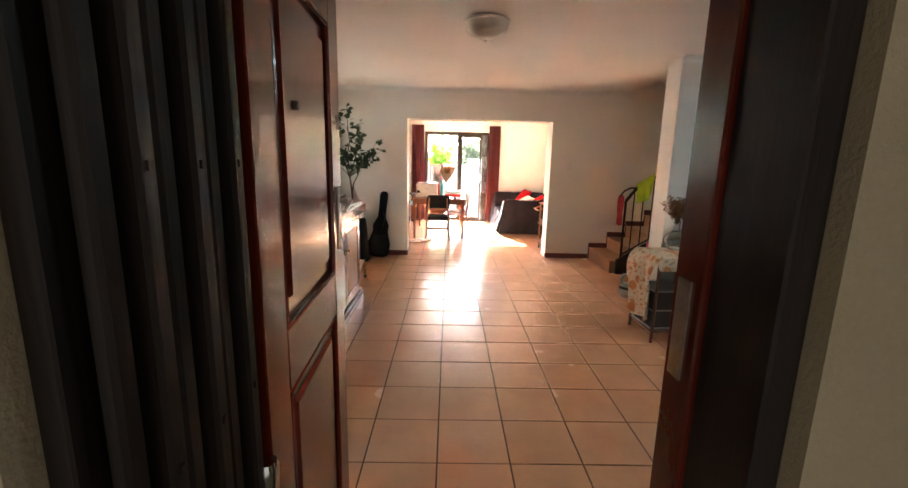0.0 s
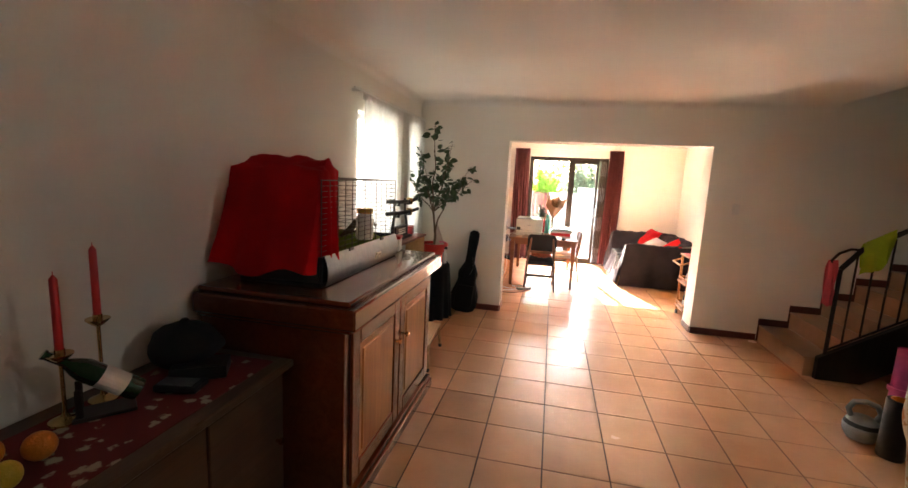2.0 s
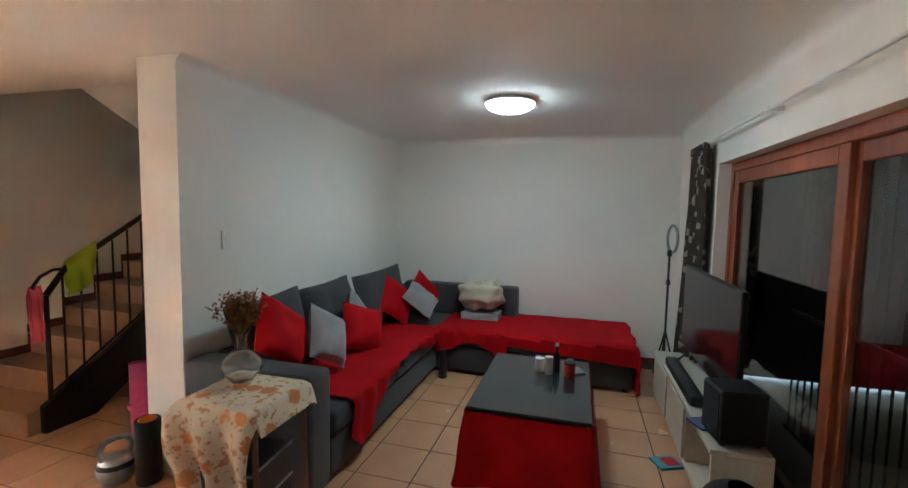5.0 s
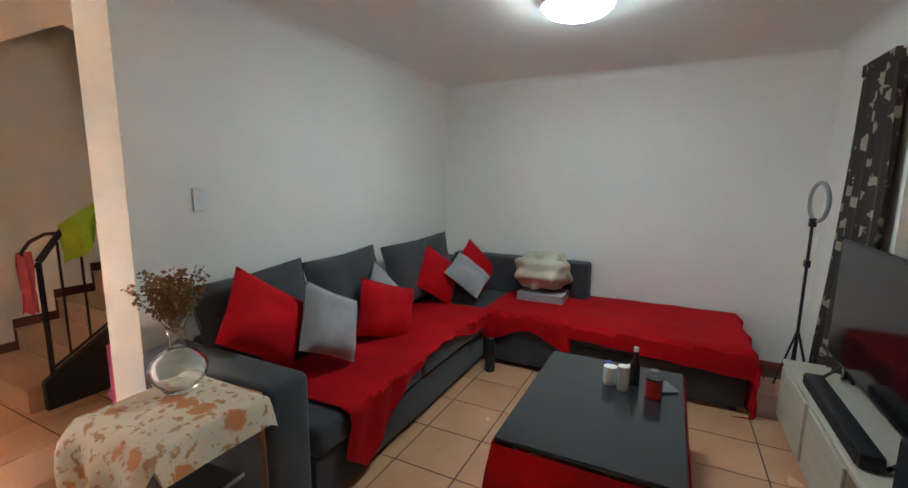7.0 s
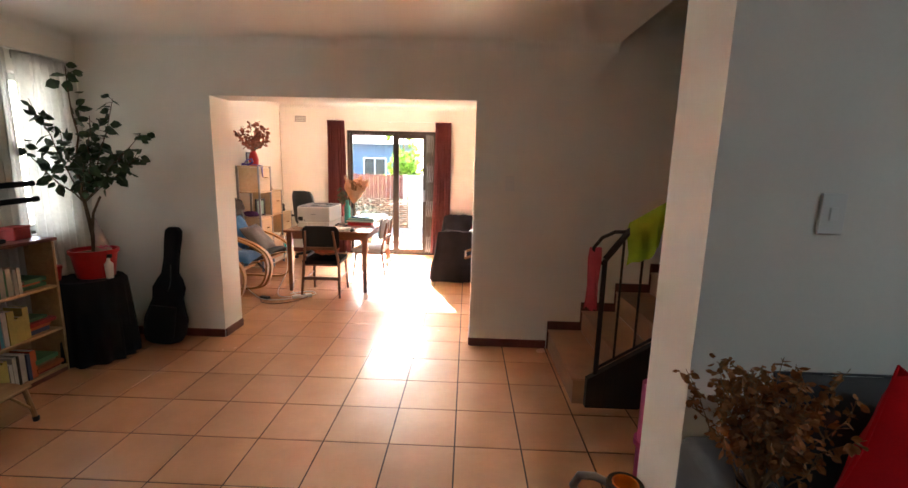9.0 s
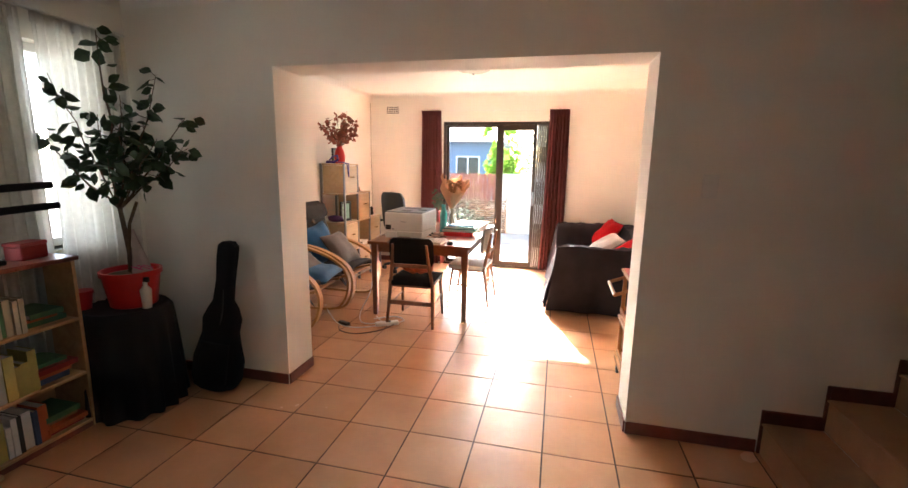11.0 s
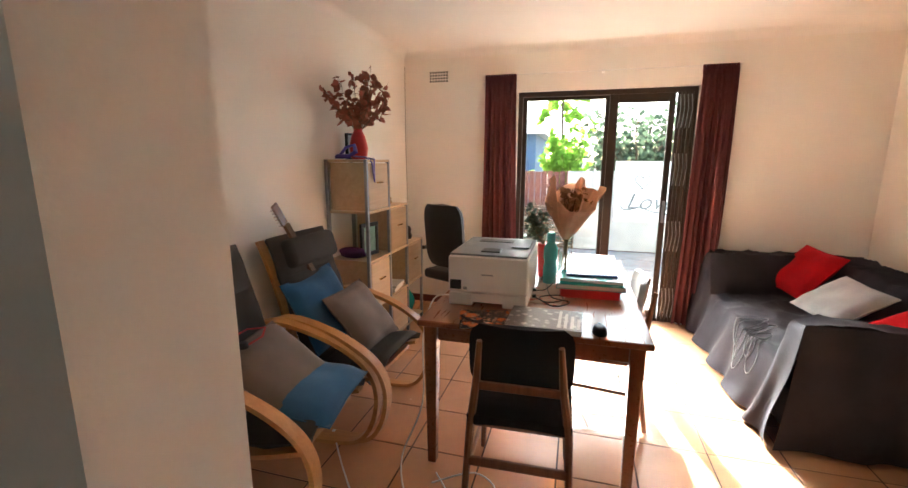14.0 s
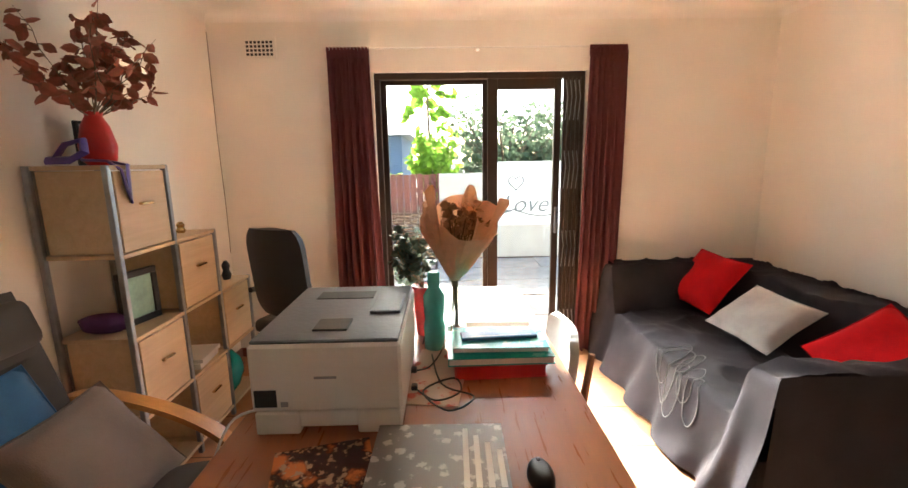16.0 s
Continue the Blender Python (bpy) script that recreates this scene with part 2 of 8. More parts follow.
def data(name, bm, material, smooth=False):
    bmesh.ops.recalc_face_normals(bm, faces=bm.faces)
    me = bpy.data.meshes.new(name)
    bm.to_mesh(me)
    bm.free()
    me.materials.append(material)
    if smooth:
        me.shade_smooth()
        me.set_sharp_from_angle(angle=radians(40))
    return me


def part(name, bm, material, parent, label="", smooth=False):
    ob = new(name, data(name, bm, material, smooth))
    ob.parent = parent
    if label:
        ob["label"] = label
    return ob


def thing(name, x, y, z, rz, label, category, group=""):
    e = new(name)
    e.empty_display_size = 0.1
    e.matrix_basis = pose(x, y, z, 0, 0, rz)
    return tagged(e, label, category, group)


def solid(name, bm, material, label="", category="", kind="", smooth=False, group=""):
    return tagged(new(name, data(name, bm, material, smooth)), label, category, group, kind)


def B(*a, **k):
    return box(bmesh.new(), *a, **k)


def boxes(*rows, bev=0.0):
    bm = bmesh.new()
    for r in rows:
        box(bm, *r, bev=bev)
    return bm


# ---- structure ----
XL, XR, YO, YO2, YB, YD, YD2, XF, YW, YE, ZC = -1.45, 2.62, 6.64, 6.94, 10.58, 4.26, 4.55, 5.72, 0.95, 0.65, 2.55
OX0, OX1, OZ = -0.35, 1.855, 2.1
STRUCT = "structure"


def wall(name, rows, label):
    return solid(name, boxes(*rows), M_WALL, label, "wall", STRUCT)


# left wall with two tall windows
WIN = [(4.84, 5.65), (6.02, 6.38)]
WZ0, WZ1 = 1.0, 2.16
wall("wall_west", [(XL - 0.25, XL, YE - 0.4, WIN[0][0], 0, 2.7), (XL - 0.25, XL, WIN[0][1], WIN[1][0], 0, 2.7), (XL - 0.25, XL, WIN[1][1], YB + 0.25, 0, 2.7),
                   *[(XL - 0.25, XL, a, b, 0, WZ0) for a, b in WIN], *[(XL - 0.25, XL, a, b, WZ1, 2.7) for a, b in WIN]], "off-white painted plaster wall with two windows")
wall("wall_middle", [(XL, OX0, YO, YO2, 0, 2.7), (OX1, XF + 0.25, YO, YO2, 0, 5.2), (OX0, OX1, YO, YO2, OZ, 2.7)], "off-white plaster wall with a wide doorless opening")
DX0, DX1, DZ = -0.30, 1.24, 2.14
wall("wall_north", [(XL, DX0, YB, YB + 0.25, 0, 2.7), (DX1, XR, YB, YB + 0.25, 0, 2.7), (DX0, DX1, YB, YB + 0.25, DZ, 2.7)], "cream plaster wall around the sliding door")
KY0, KY1, KZ = 7.45, 8.5, 2.35
wall("wall_east", [(XR, XR + 0.22, KY1, YB + 0.25, 0, 2.7), (XR, XR + 0.22, YO2, KY0, 0, 2.7), (XR, XR + 0.22, KY0, KY1, KZ, 2.7)], "cream plaster wall with an opening to the kitchen")
wall("wall_divider", [(2.52, XF, YD, YD2, 0, 2.7)], "off-white plaster wall beside the stairs")
wall("wall_lounge_end", [(XF, XF + 0.25, YW - 0.25, YO, 0, 5.2)], "pale grey-white plaster wall")
LX0, LX1, LZ = 1.85, 4.42, 2.09
wall("wall_south", [(1.45, LX0, YE - 0.4, YW, 0, 2.7), (LX1, XF, YW - 0.25, YW, 0, 2.7), (LX0, LX1, YW - 0.25, YW, LZ, 2.7)], "white plaster wall around the timber sliding door")
EX0, EX1, EZ = -0.12, 0.75, 2.08
wall("wall_entrance", [(XL, EX0, 0.25, YE, 0, 2.7), (EX1, 1.45, 0.37, YE, 0, 2.7), (EX0, EX1, 0.25, YE, EZ, 2.7)], "off-white plaster wall around the front door")
# kitchen and stairwell shell
wall("wall_kitchen", [(5.4, 5.6, YO2, YB + 0.25, 0, 2.7), (XR + 0.22, 5.4, YB, YB + 0.25, 0, 2.7)], "cream plaster wall in the kitchen")
wall("wall_stairwell", [(2.82, 2.96, YD2, YO, 2.7, 5.2), (2.96, XF, YD2 - 0.1, YD2, 2.7, 5.2)], "off-white plaster wall up the stairwell")

ceil = boxes((XL, 2.96, YE, YO, ZC, 2.7), (2.96, XF, YW, YD, ZC, 2.7), (2.52, 2.96, YW, YE, ZC, 2.7), (XL, XR, YO2, YB, ZC, 2.7), (XR + 0.22, 5.4, YO2, YB, ZC, 2.7), (2.96, XF, YD2, YO, 5.1, 5.2))
solid("ceiling", ceil, M_CEIL, "smooth white painted ceiling", "ceiling", STRUCT)


def cove(x0, y0, x1, y1, nx, ny, r=0.07):
    """A curved cornice under the ceiling along a wall; (nx, ny) points into the room."""
    bm = bmesh.new()
    prof = [(0, 0), (0, -r)] + [(r * (1 - math.cos(a)), -r * (1 - math.sin(a))) for a in [radians(v) for v in (15, 30, 45, 60, 75)]] + [(r, 0)]
    ends = []
    for x, y in ((x0, y0), (x1, y1)):
        ends.append([bm.verts.new((x + nx * d, y + ny * d, ZC + h)) for d, h in prof])
    k = len(prof)
    for j in range(k):
        bm.faces.new((ends[0][j], ends[0][(j + 1) % k], ends[1][(j + 1) % k], ends[1][j]))
    bm.faces.new(ends[0])
    bm.faces.new(ends[1])
    return bm


for k, a in enumerate([(XL, YO, 2.96, YO, 0, -1), (XL, YE, XL, YO, 1, 0), (XL, YB, XR, YB, 0, -1), (XL, YO2, XL, YB, 1, 0), (XR, YO2, XR, YB, -1, 0), (2.52, YD, XF, YD, 0, -1), (XF, YW, XF, YD, -1, 0), (1.45, YW, XF, YW, 0, 1), (XL, YO2, XR, YO2, 0, 1)]):
    solid("trim", cove(*a), M_CEIL, "white coved plaster cornice", "cornice", STRUCT, smooth=True)


# skirting of dark red tile
for a in [(XL, OX0, YO - 0.012, YO, 0, 0.075), (OX0, OX0 + 0.012, YO, YO2, 0, 0.075), (OX1, 2.53, YO - 0.012, YO, 0, 0.075), (OX1 - 0.012, OX1, YO, YO2, 0, 0.075), (XF - 0.012, XF, YW, YD, 0, 0.075),
          (XL, XL + 0.012, YE, YO, 0, 0.075), (XL, XL + 0.012, YO2, YB, 0, 0.075), (XL + 0.012, DX0 - 0.05, YB - 0.012, YB, 0, 0.075), (DX1 + 0.05, XR, YB - 0.012, YB, 0, 0.075), (XR - 0.012, XR, KY1, YB, 0, 0.075)]:
    solid("baseboard", B(*a, bev=0.004), M_SKIRT, "glossy dark red tile skirting", "baseboard", STRUCT)

# stairs: first flight, landing, underside of the second flight
stairs = tagged(new("stairs"), "tiled staircase with dark red nosings and a dark stringer", "stairs", "", STRUCT)
TREAD, RISE, SX, SY0 = 0.28, 0.18, 2.54, 5.72
for k in range(9):
    x0 = SX + TREAD * k
    part("step", B(x0 + 0.012, x0 + TREAD + (0 if k < 8 else 0.7), SY0, YO, RISE * k, RISE * (k + 1) - 0.012), M_STEP, stairs)
    part("tread", B(x0, x0 + TREAD + 0.012, SY0, YO, RISE * (k + 1) - 0.012, RISE * (k + 1), bev=0.003), M_STEP, stairs)
    part("nosing", boxes((x0 + 0.012, x0 + TREAD + 0.004, YO - 0.014, YO - 0.002, RISE * (k + 1), RISE * (k + 1) + 0.075), (x0 - 0.004, x0 + 0.012, YO - 0.014, YO - 0.002, RISE * k + 0.0, RISE * (k + 1) + 0.075), bev=0.002), M_NOSE, stairs, "dark red tile nosing and wall trim")
bm = bmesh.new()
prof = [(2.63, 0.0), (2.98, 0.0), (4.9, 1.23), (4.9, 1.63), (2.63, 0.20)]
for y in (SY0 - 0.05, SY0):
    bm.faces.new([bm.verts.new((x, y, z)) for x, z in prof])
vs = list(bm.verts)
for j in range(5):
    bm.faces.new((vs[j], vs[(j + 1) % 5], vs[5 + (j + 1) % 5], vs[5 + j]))
part("stringer", bm, M_DARKWOOD, stairs, "dark brown sloping stair stringer")
bm = bmesh.new()
prof = [(2.96, 2.55), (5.72, 1.15), (5.72, 1.4), (2.96, 2.8)]
for y in (YD2, 5.66):
    bm.faces.new([bm.verts.new((x, y, z)) for x, z in prof])
vs = list(bm.verts)
for j in range(4):
    bm.faces.new((vs[j], vs[(j + 1) % 4], vs[4 + (j + 1) % 4], vs[4 + j]))
part("soffit", bm, M_CEIL, stairs, "white sloping underside of the upper flight")

# floor slabs under the tiles
floor_hall = solid("floor", B(XL - 0.1, 2.52, 0.2, YO + 0.15, -0.15, -0.003), M_GROUT, "terracotta-coloured glossy floor tiles with dark joints", "floor", STRUCT)
floor_lounge = solid("floor", B(2.52, XF, YW - 0.2, YO, -0.15, -0.003), M_GROUT, "terracotta-coloured glossy floor tiles with dark joints", "floor", STRUCT)
floor_back = solid("floor", B(XL - 0.1, XR + 0.22, YO + 0.15, YB + 0.1, -0.15, -0.003), M_GROUT, "terracotta-coloured glossy floor tiles with dark joints", "floor", STRUCT)
floor_kitchen = solid("floor", B(XR + 0.22, 5.4, YO2, YB, -0.15, 0), M_TILE, "terracotta-coloured kitchen floor", "floor", STRUCT)

# ---- things ----
M_RED = mat("red_cloth", (0.46, 0.003, 0.008), 0.9, var=0.25, scale=5, fine=180, bump=0.2, spec=0.15)
M_REDPL = mat("red_plastic", (0.55, 0.02, 0.02), 0.35, var=0.12, scale=12)
M_GREYFAB = mat("charcoal_upholstery", (0.052, 0.052, 0.056), 0.9, var=0.2, scale=7, fine=320, bump=0.25, sheen=0.15)
M_LGREY = mat("light_grey_velvet", (0.36, 0.35, 0.35), 0.85, var=0.2, scale=8, fine=200, bump=0.2, sheen=0.3)
M_BLACKCLOTH = mat("black_cloth", (0.011, 0.011, 0.013), 0.9, var=0.25, scale=6, fine=220, bump=0.25)
M_HONEY = wood("honey_wood", (0.30, 0.105, 0.025), (0.50, 0.205, 0.058), 0.38, 4, coat=0.2)
M_CABRED = wood("red_brown_cabinet_wood", (0.115, 0.024, 0.009), (0.175, 0.042, 0.015), 0.22, 4, axis=1, coat=0.6, bump=0.015)
M_SBWOOD = wood("dark_sideboard_wood", (0.05, 0.022, 0.010), (0.11, 0.05, 0.022), 0.4, 4, axis=1)
M_LEAF = mat("dark_leaf", (0.045, 0.085, 0.028), 0.5, var=0.45, scale=25, fine=80, bump=0.1, per_object=0.2)
M_BARK = mat("bark", (0.16, 0.11, 0.07), 0.9, var=0.35, scale=25, fine=120, bump=0.4)
M_SHEER = sheer("sheer_curtain", (0.75, 0.74, 0.70), 0.38, 0.02)
M_PAPER = mat("paper", (0.75, 0.73, 0.68), 0.8, var=0.06, scale=12, bump=0.02)
M_PINK = mat("pink_foam", (0.75, 0.12, 0.34), 0.7, var=0.12, scale=20, fine=300, bump=0.15)
M_STEEL = mat("grey_metal", (0.35, 0.36, 0.38), 0.35, metal=0.9, var=0.15, scale=20)
M_FRAMEWHITE = mat("white_window_paint", (0.7, 0.7, 0.67), 0.5, var=0.08, scale=10)
M_OPAL = mat("opal_glass", (0.80, 0.78, 0.72), 0.25, var=0.03, bump=0)
M_DARKFAB = mat("dark_grey_throw", (0.034, 0.029, 0.036), 0.9, var=0.3, scale=5, fine=260, bump=0.25, spec=0.2)

# ---- entrance ----
doorframe = tagged(new("door_1"), "dark timber entrance frame in a deep reveal", "door frame", "", STRUCT)
part("jamb", boxes((EX1 - 0.03, EX1 + 0.012, 0.35, 0.50, 0, EZ), bev=0.004), M_DARKWOOD, doorframe)
part("rebate", B(EX1 - 0.040, EX1 - 0.002, 0.50, 0.59, 0, EZ, bev=0.004), M_REDWOOD, doorframe, "red-brown rebate of the frame")
part("head", B(EX0, EX1 - 0.045, 0.24, YE + 0.015, EZ - 0.05, EZ + 0.012, bev=0.004), M_DARKWOOD, doorframe)
part("jamb", boxes((EX0 - 0.012, EX0 + 0.02, 0.24, YE - 0.01, 0, EZ - 0.052), bev=0.003), M_DARKWOOD, doorframe)
part("threshold", B(EX0, EX1, 0.24, YE, -0.003, 0.015, bev=0.004), M_DARKWOOD, doorframe)
part("strike_plate", B(EX1 - 0.044, EX1 - 0.040, 0.53, 0.57, 1.16, 1.34), M_LOCK, doorframe, "worn metal strike plate")

gate = thing("security_gate", EX0 + 0.022, 0.26, 0.015, 0, "folded dark brown trellis security gate at the front door", "gate")
for k in range(6):
    y = 0.012 + k * 0.056
    part("slat", boxes((0.004, 0.03 + 0.012 * (k % 2), y, y + 0.036, 0.02, 2.0), bev=0.006), M_DARKWOOD, gate)
    if k % 2:
        for z in (0.3, 0.7, 1.1, 1.5, 1.9):
            part("rivet", B(0.042, 0.046, y + 0.012, y + 0.022, z, z + 0.012), M_IRON, gate)
part("lock", lathe(bmesh.new(), [(0.0, 0), (0.022, 0.0), (0.024, 0.01), (0.024, 0.05), (0.02, 0.06), (0, 0.06)], 12, (0.04, 0.34, 0.86)), M_CHROME, gate, "steel lock cylinder", smooth=True)

door = thing("front_door", -0.080, 0.628, 0.012, 92.5, "glossy red-brown panelled front door standing open", "door")
W, T, HH = 0.785, 0.042, 2.03
SW = 0.135
part("stile", B(0, SW, -T / 2, T / 2, 0, HH, bev=0.003), M_REDWOOD, door)
part("stile", B(W - SW, W, -T / 2, T / 2, 0, HH, bev=0.003), M_REDWOOD, door)
for z0, z1 in ((0, 0.2), (0.98, 1.13), (HH - 0.11, HH)):
    part("rail", B(SW, W - SW, -T / 2, T / 2, z0, z1, bev=0.003), M_REDWOOD, door)
for z0, z1 in ((0.2, 0.98), (1.13, HH - 0.11)):
    pn = part("panel", B(SW, W - SW, -0.007, 0.007, z0, z1), M_REDWOOD, door, "recessed glossy red-brown panel")
    part("field", B(SW + 0.055, W - SW - 0.055, -0.017, 0.017, z0 + 0.055, z1 - 0.055, bev=0.012), M_REDWOOD, pn)
    for sgn in (-1, 1):
        y = sgn * 0.015
        ring = [(SW + 0.008, y, z0 + 0.008), (W - SW - 0.008, y, z0 + 0.008), (W - SW - 0.008, y, z1 - 0.008), (SW + 0.008, y, z1 - 0.008)]
        part("moulding", tube(bmesh.new(), ring, 0.009, 8, closed=True), M_REDWOOD, pn)
for s in (-1, 1):
    part("lock_plate", B(W - 0.078, W - 0.036, s * (T / 2 + 0.003) - 0.003, s * (T / 2 + 0.003) + 0.003, 1.20, 1.42, bev=0.002), M_LOCK, door, "worn grey metal lock plate")
    part("keyhole", B(W - 0.060, W - 0.053, s * (T / 2 + 0.007) - 0.001, s * (T / 2 + 0.007) + 0.001, 1.235, 1.262), M_BLACK, door)
    part("handle", tube(bmesh.new(), [(W - 0.057, s * 0.024, 1.37), (W - 0.057, s * 0.058, 1.37), (W - 0.072, s * 0.066, 1.37), (W - 0.11, s * 0.066, 1.362), (W - 0.155, s * 0.062, 1.345)], [0.010, 0.009, 0.009, 0.008, 0.007], 8), M_LOCK, door, "grey metal lever handle", smooth=True)
part("peephole", lathe(bmesh.new(), [(0, -0.026), (0.010, -0.026), (0.012, -0.024), (0.012, 0.024), (0.010, 0.026), (0, 0.026)], 14), M_IRON, door, smooth=True).matrix_basis = pose(0.285, 0, 1.64, 90, 0, 0)
part("bolt", boxes((W - 0.042, W - 0.004, -T / 2 - 0.006, -T / 2, 1.61, 1.658), bev=0.002), M_LOCK, door, "small worn metal surface bolt")
part("bolt_rod", tube(bmesh.new(), [(W - 0.045, -T / 2 - 0.011, 1.634), (W + 0.008, -T / 2 - 0.011, 1.634)], 0.006, 8), M_CHROME, door)
for z in (1.618, 1.650):
    for x in (W - 0.034, W - 0.012):
        part("screw", lathe(bmesh.new(), [(0.004, 0), (0.003, 0.002), (0, 0.002)], 8), M_IRON, door).matrix_basis = pose(x, -T / 2 - 0.006, z, 90, 0, 0)
part("latch", boxes((W, W + 0.003, -0.012, 0.012, 1.16, 1.36), (W, W + 0.012, -0.006, 0.006, 1.27, 1.30)), M_LOCK, door)
for z in (0.25, 1.0, 1.75):
    part("hinge", tube(bmesh.new(), [(-0.004, T / 2 + 0.004, z), (-0.004, T / 2 + 0.004, z + 0.1)], 0.007, 8), M_BRASS, door)

# porch in front of the door, behind the camera
solid("wall_porch", boxes((-2.2, EX0 - 0.013, 0.2, 0.245, -0.1, 2.9), (EX1 + 0.013, 2.6, 0.32, 0.367, -0.1, 2.9), (EX0 - 0.013, EX1 + 0.013, 0.2, 0.245, EZ + 0.013, 2.9)), M_EXT, "tan plaster wall outside the front door", "wall", STRUCT)
# unseen outer walls and ceiling, added to keep open daylight off the entrance
solid("wall_porch_block", boxes((-2.3, 2.7, -1.8, -1.7, -0.1, 2.7), (-2.3, -2.2, -1.7, 0.2, -0.1, 2.7), (2.6, 2.7, -1.7, 0.32, -0.1, 2.7)), M_EXT, "unseen tan wall added to shut daylight out of the porch", "wall", STRUCT)
solid("ceiling_porch_block", B(-2.2, 2.6, -1.7, 0.199, 2.6, 2.69), M_CEIL, "unseen white ceiling added to shut daylight out of the porch", "ceiling", STRUCT)
bell = thing("doorbell", 1.12, 0.318, 1.08, 0, "small white doorbell button on the tan wall", "doorbell")
part("plate", B(-0.02, 0.02, -0.012, 0.002, -0.04, 0.04, bev=0.003), M_WHITE, bell)
part("button", B(-0.008, 0.008, -0.017, -0.012, -0.012, 0.012, bev=0.002), M_WHITE, bell)


# ---- ceiling lamps ----
def dish_lamp(x, y, r, drop, shade, label, rim):
    e = thing("ceiling_lamp", x, y, ZC, 0, label, "lamp")
    part("canopy", lathe(bmesh.new(), [(r * 0.6, -0.0), (r * 0.9, -0.006), (r * 0.92, -0.03), (r * 0.9, -0.034), (0, -0.034)], 32), rim, e, smooth=True)
    prof = [(r, -0.03)] + [(r * math.cos(a), -0.03 - drop * math.sin(a)) for a in [radians(v) for v in range(8, 90, 9)]] + [(0.0, -0.03 - drop)]
    part("shade", lathe(bmesh.new(), prof, 36), shade, e, smooth=True)
    part("rim", lathe(bmesh.new(), [(r - 0.004, -0.034), (r + 0.008, -0.034), (r + 0.01, -0.02), (r - 0.004, -0.02)], 36), rim, e, smooth=True)
    part("finial", lathe(bmesh.new(), [(0.012, -0.028 - drop), (0.012, -0.035 - drop), (0.006, -0.045 - drop), (0, -0.047 - drop)], 12), rim, e, smooth=True)
    return e


dish_lamp(0.55, 3.31, 0.165, 0.12, M_OPAL, "unlit round white ceiling lamp in the hall", M_WHITE)
dish_lamp(0.51, 8.66, 0.21, 0.10, M_OPAL, "unlit opal glass dish lamp with a metal rim", M_STEEL)
dish_lamp(3.95, 2.55, 0.19, 0.07, glow("lit_opal", (0.80, 0.97, 1.0), 2.1), "lit round ceiling lamp with cool white light", M_WHITE)


# ---- switches ----
def switch(x, y, z, rz, label):
    e = thing("light_switch", x, y, z, rz, label, "switch", "light switches")
    part("plate", B(-0.037, 0.037, -0.008, 0.003, -0.06, 0.06, bev=0.003), M_WHITE, e)
    part("rocker", B(-0.012, 0.012, -0.013, -0.008, -0.02, 0.02, bev=0.002), M_WHITE, e)


switch(2.865, YD - 0.003, 1.46, 0, "white light switch on the pale lounge wall")
switch(2.15, YO - 0.003, 1.44, 0, "white light switch on the wall beside the stairs")
switch(XR - 0.003, 8.62, 1.45, -90, "white light switch on the cream wall")

# ---- hall: sideboard and what stands on it ----
side = thing("sideboard", XL + 0.02, 1.62, 0, 0, "low dark wooden sideboard against the white wall", "sideboard")
part("body", B(0, 0.50, 0, 1.36, 0.10, 0.76, bev=0.004), M_SBWOOD, side)
part("top", B(-0.005, 0.545, -0.02, 1.38, 0.76, 0.795, bev=0.006), M_SBWOOD, side)
for k in range(3):
    y = 0.03 + k * 0.435
    d = part("door", B(0.50, 0.518, y, y + 0.425, 0.13, 0.74, bev=0.004), M_SBWOOD, side)
    part("knob", lathe(bmesh.new(), [(0.006, 0), (0.006, 0.015), (0.014, 0.02), (0.014, 0.03), (0, 0.033)], 12), M_BRASS, d, smooth=True).matrix_basis = pose(0.518, y + 0.38, 0.45, 0, 90, 0)
for x in (0.04, 0.44):
    for y in (0.04, 1.30):
        part("leg", lathe(bmesh.new(), [(0.022, 0), (0.03, 0.1)], 12, (x, y, 0)), M_SBWOOD, side, smooth=True)
M_RUNNER = motif("patterned_runner", (0.15, 0.012, 0.014), (0.42, 0.33, 0.24), 14, 0.30, 0.36)
run = grid(bmesh.new(), 10, 30, lambda u, v: (XL + 0.10 + 0.40 * u, 1.64 + 1.3 * v, 0.797 + wobble(u * 2, v * 6, 0, 1.5, 0.002) + 0.002), 0.003)
solid("table_runner", run, M_RUNNER, "dark red runner with pale woven pattern on the sideboard", "table runner", smooth=True)


def candlestick(x, y, h, hc):
    e = thing("candlestick", x, y, 0.803, 0, "slim metal candlestick holding a tall red candle", "candlestick", "candlesticks on the sideboard")
    part("stem", lathe(bmesh.new(), [(0.045, 0), (0.045, 0.006), (0.012, 0.02), (0.006, 0.04), (0.006, h - 0.03), (0.02, h - 0.02), (0.035, h - 0.005), (0.036, h), (0.014, h), (0.014, h + 0.015), (0, h + 0.015)], 16), M_BRASS, e, smooth=True)
    part("candle", lathe(bmesh.new(), [(0.012, h + 0.012), (0.011, h + hc), (0.004, h + hc + 0.012), (0.0015, h + hc + 0.014), (0.001, h + hc + 0.025), (0, h + hc + 0.025)], 12), M_REDPL, e, "tall red wax candle", smooth=True)


